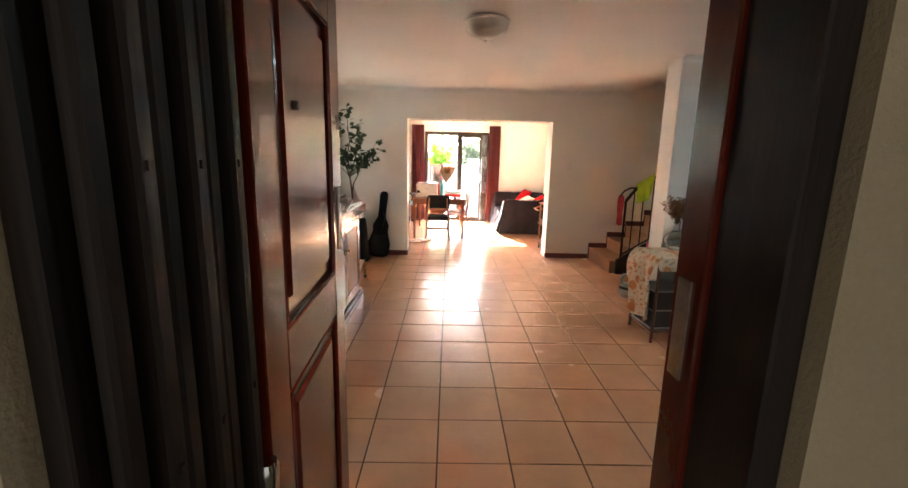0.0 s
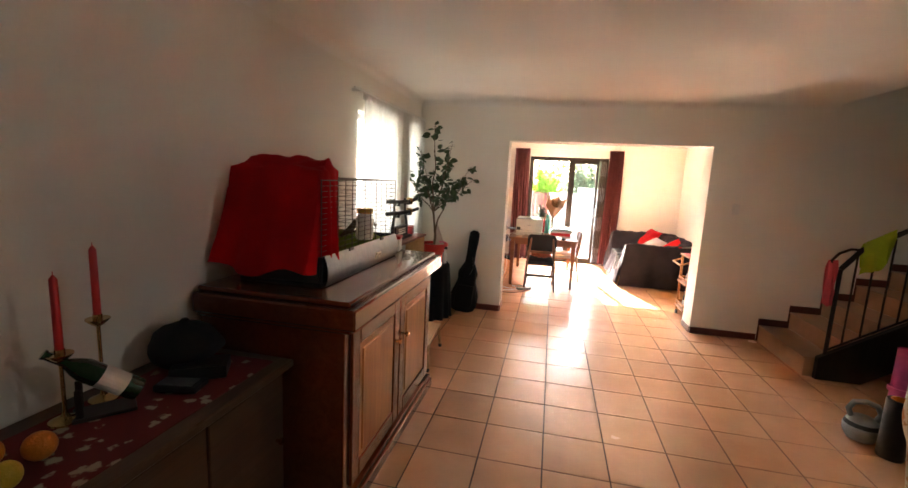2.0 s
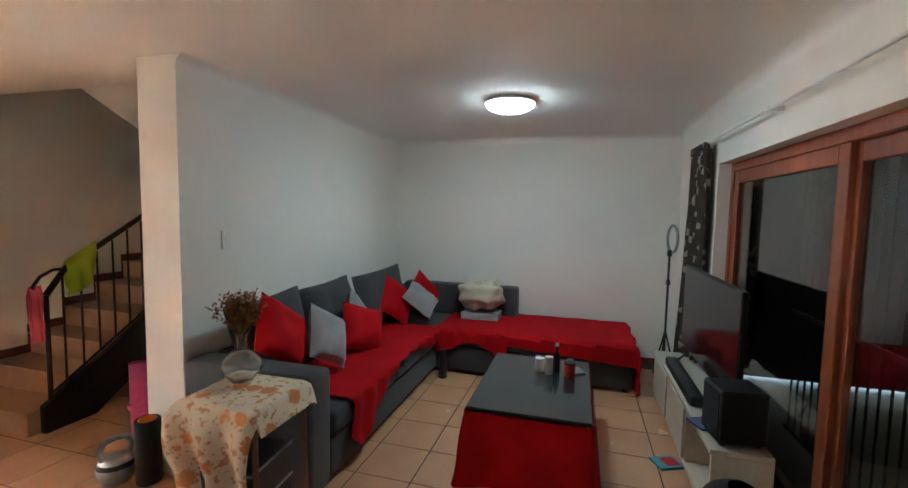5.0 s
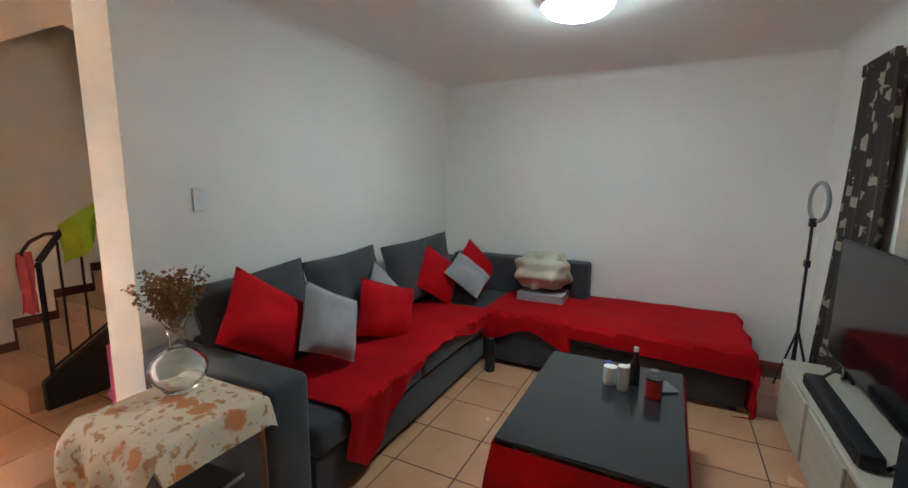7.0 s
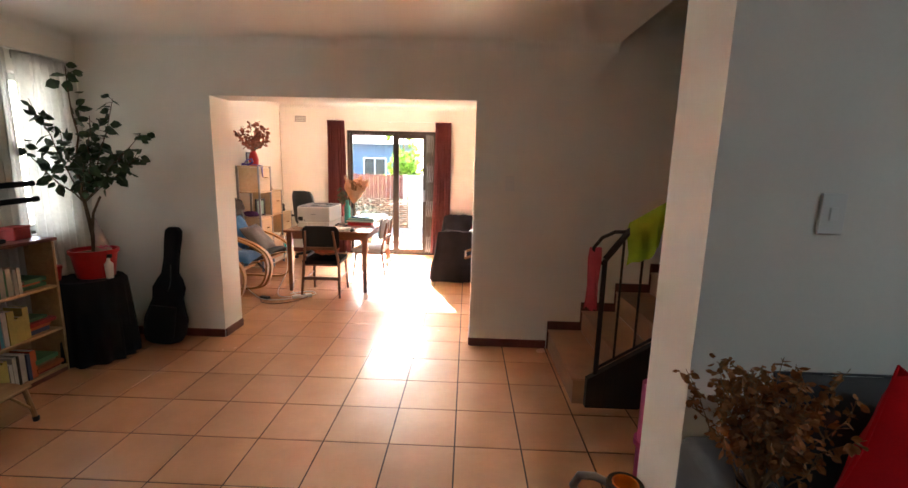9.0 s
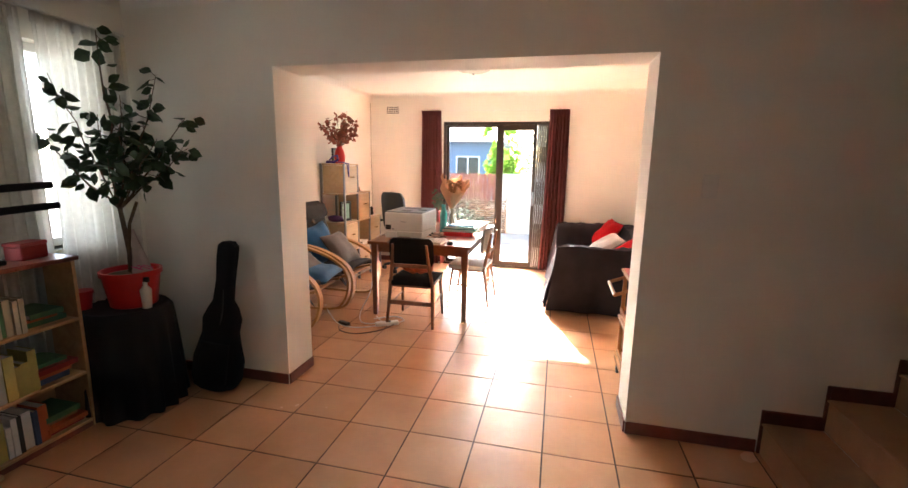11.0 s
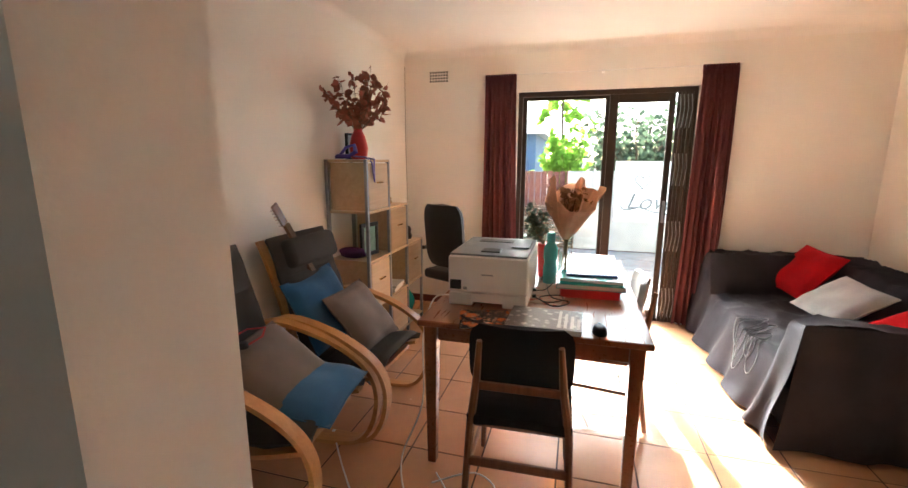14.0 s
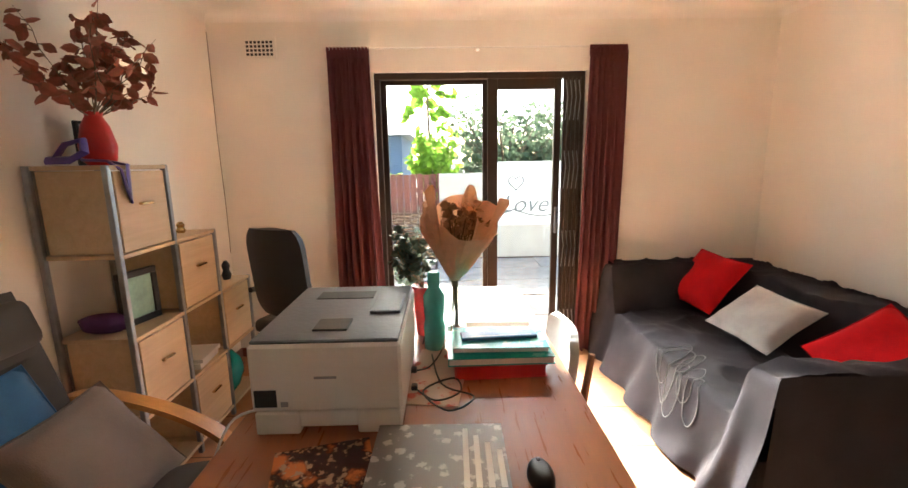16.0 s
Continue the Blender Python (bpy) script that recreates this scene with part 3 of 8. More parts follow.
candlestick(-1.30, 2.47, 0.30, 0.24)
candlestick(-1.28, 2.33, 0.23, 0.24)
bottle = thing("wine_bottle", -1.20, 2.44, 0.803, -38, "green wine bottle with a white label tilted in a holder", "bottle")
M_GREENGLASS = mat("green_bottle_glass", (0.012, 0.045, 0.015), 0.08, var=0.1, bump=0, coat=0.5)
tl = pose(0.0, 0.06, 0.05, 52, 0, 0)
part("body", lathe(bmesh.new(), [(0, 0), (0.036, 0.002), (0.038, 0.01), (0.038, 0.18), (0.03, 0.205), (0.015, 0.235), (0.0135, 0.29), (0.016, 0.292), (0.016, 0.30), (0, 0.30)], 20), M_GREENGLASS, bottle, smooth=True).matrix_basis = tl
part("label", lathe(bmesh.new(), [(0.0384, 0.05), (0.0386, 0.052), (0.0386, 0.13), (0.0384, 0.132)], 20), M_PAPER, bottle, "white paper label").matrix_basis = tl
part("holder", boxes((-0.05, 0.05, -0.12, 0.05, 0, 0.012), (-0.045, -0.036, -0.11, -0.09, 0.012, 0.11), (0.036, 0.045, -0.11, -0.09, 0.012, 0.11), bev=0.003), M_IRON, bottle)
M_ORANGE = mat("orange_peel", (0.75, 0.22, 0.01), 0.5, var=0.12, scale=20, fine=160, bump=0.3)
M_LEMON = mat("lemon_peel", (0.72, 0.45, 0.03), 0.5, var=0.12, scale=20, fine=160, bump=0.3)
for k, (x, y, r, m, nm) in enumerate([(-1.24, 2.10, 0.04, M_ORANGE, "orange"), (-1.15, 2.17, 0.04, M_ORANGE, "orange"), (-1.10, 2.06, 0.037, M_LEMON, "lemon"), (-1.22, 2.00, 0.039, M_ORANGE, "orange")]):
    prof = [(r * math.cos(a) * (1 if nm == "orange" else 0.9), r * math.sin(a)) for a in [radians(v) for v in range(-90, 91, 15)]]
    solid(nm, lathe(bmesh.new(), prof, 20, (x, y, 0.803 + r)), m, f"ripe round {nm} lying on the sideboard runner", "fruit", smooth=True, group="fruit on the sideboard")
for k, (x, y, a, b, h) in enumerate([(-1.12, 2.62, 0.16, 0.09, 0.025), (-1.14, 2.74, 0.2, 0.13, 0.05)]):
    e = thing("small_box", x, y, 0.803, 12 + 20 * k, "small dark flat box lying on the sideboard runner", "box", "boxes on the sideboard")
    part("body", B(-a / 2, a / 2, -b / 2, b / 2, 0, h, bev=0.004), M_BLACK, e)
    part("lid", B(-a / 2 + 0.01, a / 2 - 0.02, -b / 2 + 0.01, b / 2 - 0.02, h, h + 0.004, bev=0.001), M_STEEL if k == 0 else M_BLACK, e)
bag = grid(bmesh.new(), 28, 12, lambda u, v: (-1.27 + (0.13 * math.sin(math.pi * min(1, 0.08 + v)) ** 0.5 + 0.01) * math.cos(2 * math.pi * u) * (1 + wobble(u * 9, v * 4, 1, 1, 0.3)), 2.80 + (0.13 * math.sin(math.pi * min(1, 0.08 + v)) ** 0.5 + 0.01) * math.sin(2 * math.pi * u), 0.803 + 0.2 * v), wrap=True)
solid("handbag", bag, M_BLACKCLOTH, "slouched black cloth bag on the sideboard", "bag", smooth=True)

# ---- hall: tall cabinet ----
cab = thing("cabinet", XL + 0.03, 3.04, 0, 0, "red-brown wooden cabinet with two honey-coloured panel doors", "cabinet")
part("body", B(0, 0.76, 0, 1.42, 0.10, 0.96, bev=0.004), M_CABRED, cab)
part("plinth", boxes((0, 0.80, -0.015, 1.435, 0, 0.07), (0, 0.785, -0.005, 1.428, 0.07, 0.10), bev=0.006), M_CABRED, cab)
part("lower_moulding", B(0, 0.80, -0.02, 1.44, 0.93, 0.955, bev=0.008), M_CABRED, cab)
part("top", B(0, 0.83, -0.045, 1.465, 0.955, 1.05, bev=0.008), M_CABRED, cab, "thick polished top")
part("upper_moulding", B(0, 0.79, -0.01, 1.43, 1.05, 1.075, bev=0.008), M_CABRED, cab)
for k in range(2):
    y = 0.06 + k * 0.655
    d = part("door", boxes((0.76, 0.775, y, y + 0.085, 0.13, 0.91), (0.76, 0.775, y + 0.56, y + 0.645, 0.13, 0.91), (0.76, 0.775, y + 0.085, y + 0.56, 0.13, 0.215), (0.76, 0.775, y + 0.085, y + 0.56, 0.83, 0.91), bev=0.004), M_CABRED, cab)
    part("panel", boxes((0.755, 0.768, y + 0.085, y + 0.56, 0.215, 0.83), (0.76, 0.774, y + 0.12, y + 0.525, 0.25, 0.795), bev=0.006), M_HONEY, d, "honey-coloured raised panel")
    part("knob", lathe(bmesh.new(), [(0.007, 0), (0.007, 0.015), (0.017, 0.022), (0.017, 0.034), (0, 0.038)], 14), M_BRASS, d, "turned brass knob", smooth=True).matrix_basis = pose(0.775, 0.645 if k == 0 else 0.775, 0.66, 0, 90, 0)

# wire cage with its cloth
M_CAGEWIRE = mat("dull_cage_wire", (0.16, 0.13, 0.11), 0.4, metal=0.7, var=0.2, scale=20)
cage = thing("pet_cage", -1.32, 3.20, 1.077, 0, "long wire pet cage with a dark tray and silver front", "cage")
CX, CY, CZ = 0.46, 1.02, 0.52
part("tray", boxes((0, CX, 0, CY, 0, 0.02), (0, 0.015, 0, CY, 0.02, 0.15), (CX - 0.015, CX, 0, CY, 0.02, 0.15), (0.015, CX - 0.015, 0, 0.015, 0.02, 0.15), (0.015, CX - 0.015, CY - 0.015, CY, 0.02, 0.15), bev=0.004), M_BLACK, cage, "black plastic tray")
part("front_panel", grid(bmesh.new(), 2, 8, lambda u, v: (CX + 0.002 + 0.022 * math.sin(math.pi * (0.12 + 0.88 * v)), 0.02 + (CY - 0.04) * u, 0.004 + 0.15 * v), 0.003), M_STEEL, cage, "rounded silver front panel", smooth=True)
for y in (0.30, 0.74):
    part("clip", B(CX + 0.002, CX + 0.012, y - 0.025, y + 0.025, 0.142, 0.158, bev=0.003), M_BLACK, cage, "black plastic clip")
part("latch", tube(bmesh.new(), [(CX + 0.022, 0.60, 0.05), (CX + 0.034, 0.60, 0.08), (CX + 0.034, 0.66, 0.08), (CX + 0.022, 0.66, 0.05)], 0.005, 6), M_PAPER, cage)
for k in range(15):
    z = 0.15 + (CZ - 0.15) * k / 14
    part("wire", tube(bmesh.new(), [(0.01, 0.01, z), (CX - 0.01, 0.01, z), (CX - 0.01, CY - 0.01, z), (0.01, CY - 0.01, z)], 0.0026 if k in (0, 14) else 0.0015, 5, closed=True), M_CAGEWIRE, cage)
for k in range(13):
    y = 0.01 + k * (CY - 0.02) / 12
    for x in (0.01, CX - 0.01):
        part("upright", tube(bmesh.new(), [(x, y, 0.14), (x, y, CZ)], 0.0018 if k % 4 else 0.003, 5), M_CAGEWIRE, cage)
for k in range(1, 12):
    x = 0.01 + k * (CX - 0.02) / 12
    part("roof_wire", tube(bmesh.new(), [(x, 0.01, CZ), (x, CY - 0.01, CZ)], 0.0015, 5), M_CAGEWIRE, cage)
M_STRAW = mat("straw", (0.22, 0.25, 0.04), 0.9, var=0.4, scale=14, fine=150, bump=0.5, tint=(0.10, 0.15, 0.02))
part("bedding", grid(bmesh.new(), 14, 26, lambda u, v: (0.02 + (CX - 0.04) * u, 0.02 + (CY - 0.04) * v, 0.07 + 0.08 * max(0, math.sin(v * 9)) + wobble(u * 3, v * 7, 0, 1.3, 0.06)), 0.01), M_STRAW, cage, "green and yellow hay bedding", smooth=True)
part("jar", lathe(bmesh.new(), [(0.05, 0), (0.055, 0.02), (0.05, 0.14), (0.035, 0.16)], 16, (0.40, 0.62, 0.16)), M_OPAL, cage, "small pale feeder jar", smooth=True)
part("jar_lid", lathe(bmesh.new(), [(0.05, 0), (0.05, 0.03), (0, 0.035)], 16, (0.40, 0.62, 0.32)), mat("yellow_plastic", (0.7, 0.4, 0.03), 0.4), cage, "yellow lid", smooth=True)
bm = bmesh.new()
for k in range(5):
    tube(bm, [(0.2, 0.70 + 0.07 * k, 0.15), (0.26, 0.72 + 0.06 * k, 0.22 + 0.03 * (k % 3)), (0.32, 0.80 + 0.05 * k, 0.20 + 0.04 * (k % 2))], 0.012, 6)
part("perch", bm, M_BARK, cage)


def cloth_over(x0, x1, y0, y1, ztop, zlow, seed):
    """A cloth laid over a box, hanging down with folds."""
    def f(u, v):
        a, b = u * 2 - 1, v * 2 - 1
        m = max(abs(a), abs(b))
        cx, cy, hx, hy = (x0 + x1) / 2, (y0 + y1) / 2, (x1 - x0) / 2, (y1 - y0) / 2
        k = 0.62
        if m <= k:
            return (cx + a / k * hx, cy + b / k * hy, ztop + 0.006 + wobble(a * 3, b * 3, seed, 1.5, 0.022) + 0.05 * math.exp(-((b - 0.25) / 0.25) ** 2))
        d = (m - k) / (1 - k)
        px, py = a / m * hx, b / m * hy
        ang = math.atan2(b, a)
        px += -0.05 * d * max(0.0, -b)
        py += -0.07 * d * max(0.0, -b) ** 2
        fold = 1 + d * (0.06 + 0.07 * math.sin(ang * 11 + seed) + 0.05 * noise.noise(Vector((ang * 2, d, seed))))
        z = ztop - (ztop - zlow) * d + 0.05 * d * noise.noise(Vector((ang * 1.5, seed, 0)))
        return (cx + px * fold + 0.01 * a, cy + py * fold + 0.01 * b, z)
    return grid(bmesh.new(), 48, 48, f, 0.006)


solid("cage_cover", cloth_over(-1.34, -0.88, 3.20, 3.38, 1.65, 1.15, 3), M_RED, "dark red cloth draped over one end of the cage", "cloth", smooth=True)

# sword stand and small things at the far end of the cabinet
tin = thing("small_tin", -0.95, 4.38, 1.077, 10, "small red and white box on the cabinet", "box")
part("body", B(-0.07, 0.07, -0.05, 0.05, 0, 0.09, bev=0.006), M_PAPER, tin)
part("lid", B(-0.075, 0.075, -0.055, 0.055, 0.09, 0.115, bev=0.006), M_REDPL, tin, "red lid")

# ---- hall: windows, rail and curtains ----
for k, (a, b) in enumerate(WIN):
    w = tagged(new(f"window_{k + 1}"), "white-framed window in the hall wall", "window", "", STRUCT)
    x = XL - 0.15
    part("window_frame", boxes((x, x + 0.06, a, a + 0.05, WZ0, WZ1), (x, x + 0.06, b - 0.05, b, WZ0, WZ1), (x, x + 0.06, a + 0.05, b - 0.05, WZ0, WZ0 + 0.05), (x, x + 0.06, a + 0.05, b - 0.05, WZ1 - 0.05, WZ1), *([(x, x + 0.06, (a + b) / 2 - 0.025, (a + b) / 2 + 0.025, WZ0 + 0.05, WZ1 - 0.05)] if k == 0 else []), bev=0.004), M_FRAMEWHITE, w)
    p = part("pane", B(x + 0.025, x + 0.031, a + 0.04, b - 0.04, WZ0 + 0.04, WZ1 - 0.04), M_GLASS, w)
    p.visible_shadow = False
    part("window_sill", B(XL - 0.14, XL + 0.03, a - 0.03, b + 0.03, WZ0 - 0.025, WZ0, bev=0.004), M_FRAMEWHITE, w)
rail = thing("curtain_rail", XL + 0.07, 4.62, 2.30, 0, "thin white curtain rail above the hall windows", "curtain rail")
part("rod", tube(bmesh.new(), [(0, 0, 0), (0, 1.96, 0)], 0.009, 8), M_WHITE, rail)
for y in (0.1, 1.0, 1.9):
    part("bracket", B(-0.07, 0.012, y - 0.01, y + 0.01, -0.012, 0.012, bev=0.002), M_WHITE, rail)


def curtain(name, x0, y0, x1, y1, ztop, zlow, folds, depth, material, label, spread=1.0, group="curtains", tie=None, normal=None):
    """A hanging curtain from one end to the other along a rail, with a gathered head."""
    dx, dy = x1 - x0, y1 - y0
    ln = math.hypot(dx, dy)
    nx, ny = normal or (-dy / ln, dx / ln)
    e = thing(name, x0, y0, 0, 0, label, "curtain", group)

    def f(u, v):
        z = ztop + (zlow - ztop) * v
        s = 1 + (spread - 1) * v
        ph = folds * 2 * math.pi * u + 1.3 * noise.noise(Vector((u * 5, v * 1.5, ztop)))
        d = depth * (0.55 + 0.45 * v) * math.sin(ph) + 0.3 * depth * math.sin(2.3 * ph + 1)
        t = (0.5 + (u - 0.5) * s)
        if tie:
            t += tie * v * v
        return (dx * t + nx * d, dy * t + ny * d, z + 0.008 * math.sin(ph * 0.5) * v)
    part("cloth", grid(bmesh.new(), folds * 10, 16, f), material, e, smooth=True)
    bm = bmesh.new()
    grid(bm, folds * 10, 2, lambda u, v: (dx * u + nx * (depth * 0.5 * math.sin(folds * 4 * math.pi * u) + 0.006), dy * u + ny * (depth * 0.5 * math.sin(folds * 4 * math.pi * u) + 0.006), ztop + 0.03 - 0.07 * v), 0.004)
    part("heading", bm, material, e, smooth=True)
    return e


for a, b, fo in ((4.83, 5.60, 12), (5.64, 6.0, 6), (6.06, 6.55, 8)):
    curtain("sheer_curtain", XL + 0.07, a, XL + 0.07, b, 2.28, 0.35, fo, 0.025, M_SHEER, "white sheer curtain hanging at the hall window", group="sheer curtains")

# ---- hall: bookcase ----
M_SHELF = wood("pine_shelf", (0.42, 0.24, 0.11), (0.58, 0.36, 0.18), 0.5, 4, axis=1)
bc = thing("bookcase", -1.42, 4.86, 0, 0, "low wooden bookcase filled with books and a red top", "bookcase")
BL, BD, BH = 1.08, 0.27, 1.0
part("side_panel", B(0, BD, 0, 0.02, 0, BH - 0.02, bev=0.002), M_SHELF, bc)
part("side_panel", B(0, BD, BL - 0.02, BL, 0, BH - 0.02, bev=0.002), M_SHELF, bc)
part("back_panel", B(0, 0.008, 0.02, BL - 0.02, 0.05, BH - 0.02), M_SHELF, bc)
SHELVES = [0.05, 0.34, 0.66]
for z in SHELVES:
    part("shelf", B(0.008, BD, 0.02, BL - 0.02, z - 0.018, z, bev=0.002), M_SHELF, bc)
part("top", B(-0.0, BD + 0.015, -0.015, BL + 0.015, BH - 0.02, BH + 0.004, bev=0.004), M_SKIRT, bc, "dark red painted top")
part("kickboard", B(BD - 0.02, BD - 0.004, 0.02, BL - 0.02, 0.0, 0.03), M_SKIRT, bc)
rng = random.Random(5)
BOOKCOL = [mat("book_cover", c, 0.55, var=0.12, scale=20) for c in ((0.60, 0.55, 0.45), (0.35, 0.03, 0.03), (0.05, 0.09, 0.2), (0.03, 0.03, 0.03), (0.5, 0.42, 0.12), (0.08, 0.22, 0.1), (0.62, 0.6, 0.58), (0.55, 0.12, 0.04), (0.25, 0.15, 0.08), (0.1, 0.35, 0.45))]


def book(x, y, z, d, w, h, m, flat=False, lean=0):
    e = thing("book", x, y, z, 0, rng.choice(["paperback book standing upright in the bookcase", "worn book standing among others in the bookcase"]) if not flat else "book lying flat in the bookcase", "book", "books in the bookcase")
    e.matrix_basis = pose(x, y, z, lean, 0, 0)
    if flat:
        part("cover", boxes((0, d, 0, w, 0, 0.003), (0, d, 0, w, h - 0.003, h), (d - 0.003, d, 0, w, 0.003, h - 0.003)), m, e)
        part("page_block", B(0.002, d - 0.003, 0.004, w - 0.004, 0.003, h - 0.003), M_PAPER, e)
    else:
        part("cover", boxes((0, d, 0, 0.002, 0, h), (0, d, w - 0.002, w, 0, h), (d - 0.002, d, 0.002, w - 0.002, 0, h)), m, e)
        part("page_block", B(0.002, d - 0.002, 0.002, w - 0.002, 0.003, h - 0.004), M_PAPER, e)
    return e


for z, top in zip(SHELVES, (0.30, 0.64, 0.97)):
    y = 4.86 + 0.03
    while y < 4.86 + BL - 0.26:
        w, h, d = rng.uniform(0.018, 0.045), min(top - z - 0.05, rng.uniform(0.16, 0.235)), rng.uniform(0.13, 0.19)
        book(-1.42 + BD - d - rng.uniform(0.005, 0.03), y, z, d, w, h, BOOKCOL[0] if (z > 0.6 and rng.random() < 0.6) else rng.choice(BOOKCOL))
        y += w + 0.0015
    zz = z
    for k in range(rng.randint(3, 5)):
        h = rng.uniform(0.02, 0.035)
        if zz + h < top - 0.03:
            book(-1.38, 4.86 + BL - 0.235, zz, rng.uniform(0.17, 0.22), rng.uniform(0.15, 0.2), h, rng.choice(BOOKCOL), flat=True)
            zz += h + 0.0005
stand = thing("sword_stand", -1.27, 5.45, BH + 0.004, 0, "black lacquered stand carrying two sheathed swords", "sword stand")
part("base", boxes((-0.06, 0.06, -0.23, 0.23, 0, 0.025), (-0.025, 0.025, -0.17, 0.17, 0.025, 0.13), bev=0.006), M_BLACK, stand)
for s in (-1, 1):
    part("upright", tube(bmesh.new(), [(0, s * 0.19, 0.02), (0, s * 0.21, 0.12), (0.0, s * 0.16, 0.24), (-0.01, s * 0.155, 0.40)], [0.018, 0.016, 0.013, 0.01], 8), M_BLACK, stand, smooth=True)
    part("hook", boxes((-0.01, 0.05, s * 0.16 - 0.012, s * 0.16 + 0.012, 0.225, 0.24), (0.04, 0.05, s * 0.16 - 0.012, s * 0.16 + 0.012, 0.24, 0.27), (-0.01, 0.05, s * 0.155 - 0.012, s * 0.155 + 0.012, 0.335, 0.35), (0.04, 0.05, s * 0.155 - 0.012, s * 0.155 + 0.012, 0.35, 0.38)), M_BLACK, stand)
part("crest", boxes((0.026, 0.03, -0.11, 0.11, 0.05, 0.065), (0.026, 0.03, -0.09, 0.09, 0.075, 0.085), (0.026, 0.03, -0.10, 0.10, 0.095, 0.105)), M_PAPER, stand, "pale painted crest")
for z, l0, l1 in ((0.258, -0.52, 0.42), (0.368, -0.5, 0.40)):
    sw = thing("sword", -1.25, 5.55, BH + 0.004 + z, 0, "sheathed black sword resting on the stand", "sword", "swords on the stand")
    part("scabbard", tube(bmesh.new(), [(0, l0, 0.02), (0, -0.2, 0.002), (0, 0.12, 0)], 0.014, 8, flat=1.4), M_BLACK, sw, smooth=True)
    part("hilt", tube(bmesh.new(), [(0, 0.14, 0), (0, l1, 0.012)], 0.015, 8, flat=1.3), M_BLACKCLOTH, sw, "black wrapped hilt", smooth=True)
    part("guard", B(-0.03, 0.03, 0.122, 0.132, -0.035, 0.035, bev=0.004), M_BRASS, sw)
for k, (x, y, h, m) in enumerate([(-1.33, 4.98, 0.06, BOOKCOL[5]), (-1.30, 5.82, 0.07, BOOKCOL[1])]):
    e = thing("trinket_box", x, y, BH + 0.004, 10, "small painted box on top of the bookcase", "box", "boxes on the bookcase")
    part("body", B(-0.05, 0.05, -0.07, 0.07, 0, h, bev=0.005), m, e)
    part("lid", B(-0.053, 0.053, -0.073, 0.073, h, h + 0.02, bev=0.005), m, e)

# small bench in front of the bookcase
M_BAMBOO = wood("cane", (0.33, 0.17, 0.06), (0.5, 0.3, 0.13), 0.45, 6, axis=1)
bench = thing("stool", -0.92, 4.98, 0, 4, "low cane footstool with a woven seat", "stool")
part("seat", grid(bmesh.new(), 12, 16, lambda u, v: (-0.17 + 0.34 * u, -0.28 + 0.56 * v, 0.23 + 0.018 * math.sin(math.pi * u) + 0.002 * math.sin(u * 60) * math.sin(v * 90)), 0.02), M_BAMBOO, bench, "woven cane seat", smooth=True)
for sx in (-1, 1):
    part("rail", tube(bmesh.new(), [(sx * 0.17, -0.29, 0.225), (sx * 0.17, 0.29, 0.225)], 0.013, 8), M_BAMBOO, bench)
    for sy in (-1, 1):
        part("leg", tube(bmesh.new(), [(sx * 0.18, sy * 0.29, 0.02), (sx * 0.165, sy * 0.26, 0.225)], 0.014, 8), M_BAMBOO, bench)
        part("brace", tube(bmesh.new(), [(sx * 0.176, sy * 0.28, 0.08), (sx * 0.165, sy * 0.17, 0.215)], 0.008, 6), M_BAMBOO, bench)
        part("foot", lathe(bmesh.new(), [(0.016, 0), (0.018, 0.02), (0.015, 0.03)], 10, (sx * 0.18, sy * 0.29, 0)), M_BLACK, bench)

# ---- hall: covered stand with a potted tree ----
def drape_round(name, x, y, r0, r1, ztop, zlow, folds, material, label, category):
    def f(u, v):
        ang = 2 * math.pi * u
        if v < 0.3:
            return (x + r0 * v / 0.3 * math.cos(ang), y + r0 * v / 0.3 * math.sin(ang), ztop)
        d = (v - 0.3) / 0.7
        r = r0 + (r1 - r0) * d ** 0.6 + 0.022 * d * math.sin(folds * ang + 1.2 * math.sin(3 * ang))
        return (x + r * math.cos(ang), y + r * math.sin(ang), ztop - (ztop - zlow) * d)
    return solid(name, grid(bmesh.new(), folds * 8, 18, f, wrap=True), material, label, category, smooth=True)


drape_round("covered_stand", -1.16, 6.20, 0.24, 0.275, 0.645, 0.005, 15, M_BLACKCLOTH, "round stand hidden under a black floor-length cloth", "stand")
pot = thing("potted_tree", -1.11, 6.22, 0.648, 0, "small leafy tree in a red plastic pot", "plant")
part("pot", lathe(bmesh.new(), [(0.115, 0), (0.122, 0.005), (0.15, 0.19), (0.162, 0.192), (0.162, 0.22), (0.147, 0.22), (0.141, 0.19), (0, 0.185)], 24), M_REDPL, pot, "red plastic pot", smooth=True)
part("soil", lathe(bmesh.new(), [(0.14, 0.188), (0.06, 0.199), (0, 0.202)], 18), M_BARK, pot)


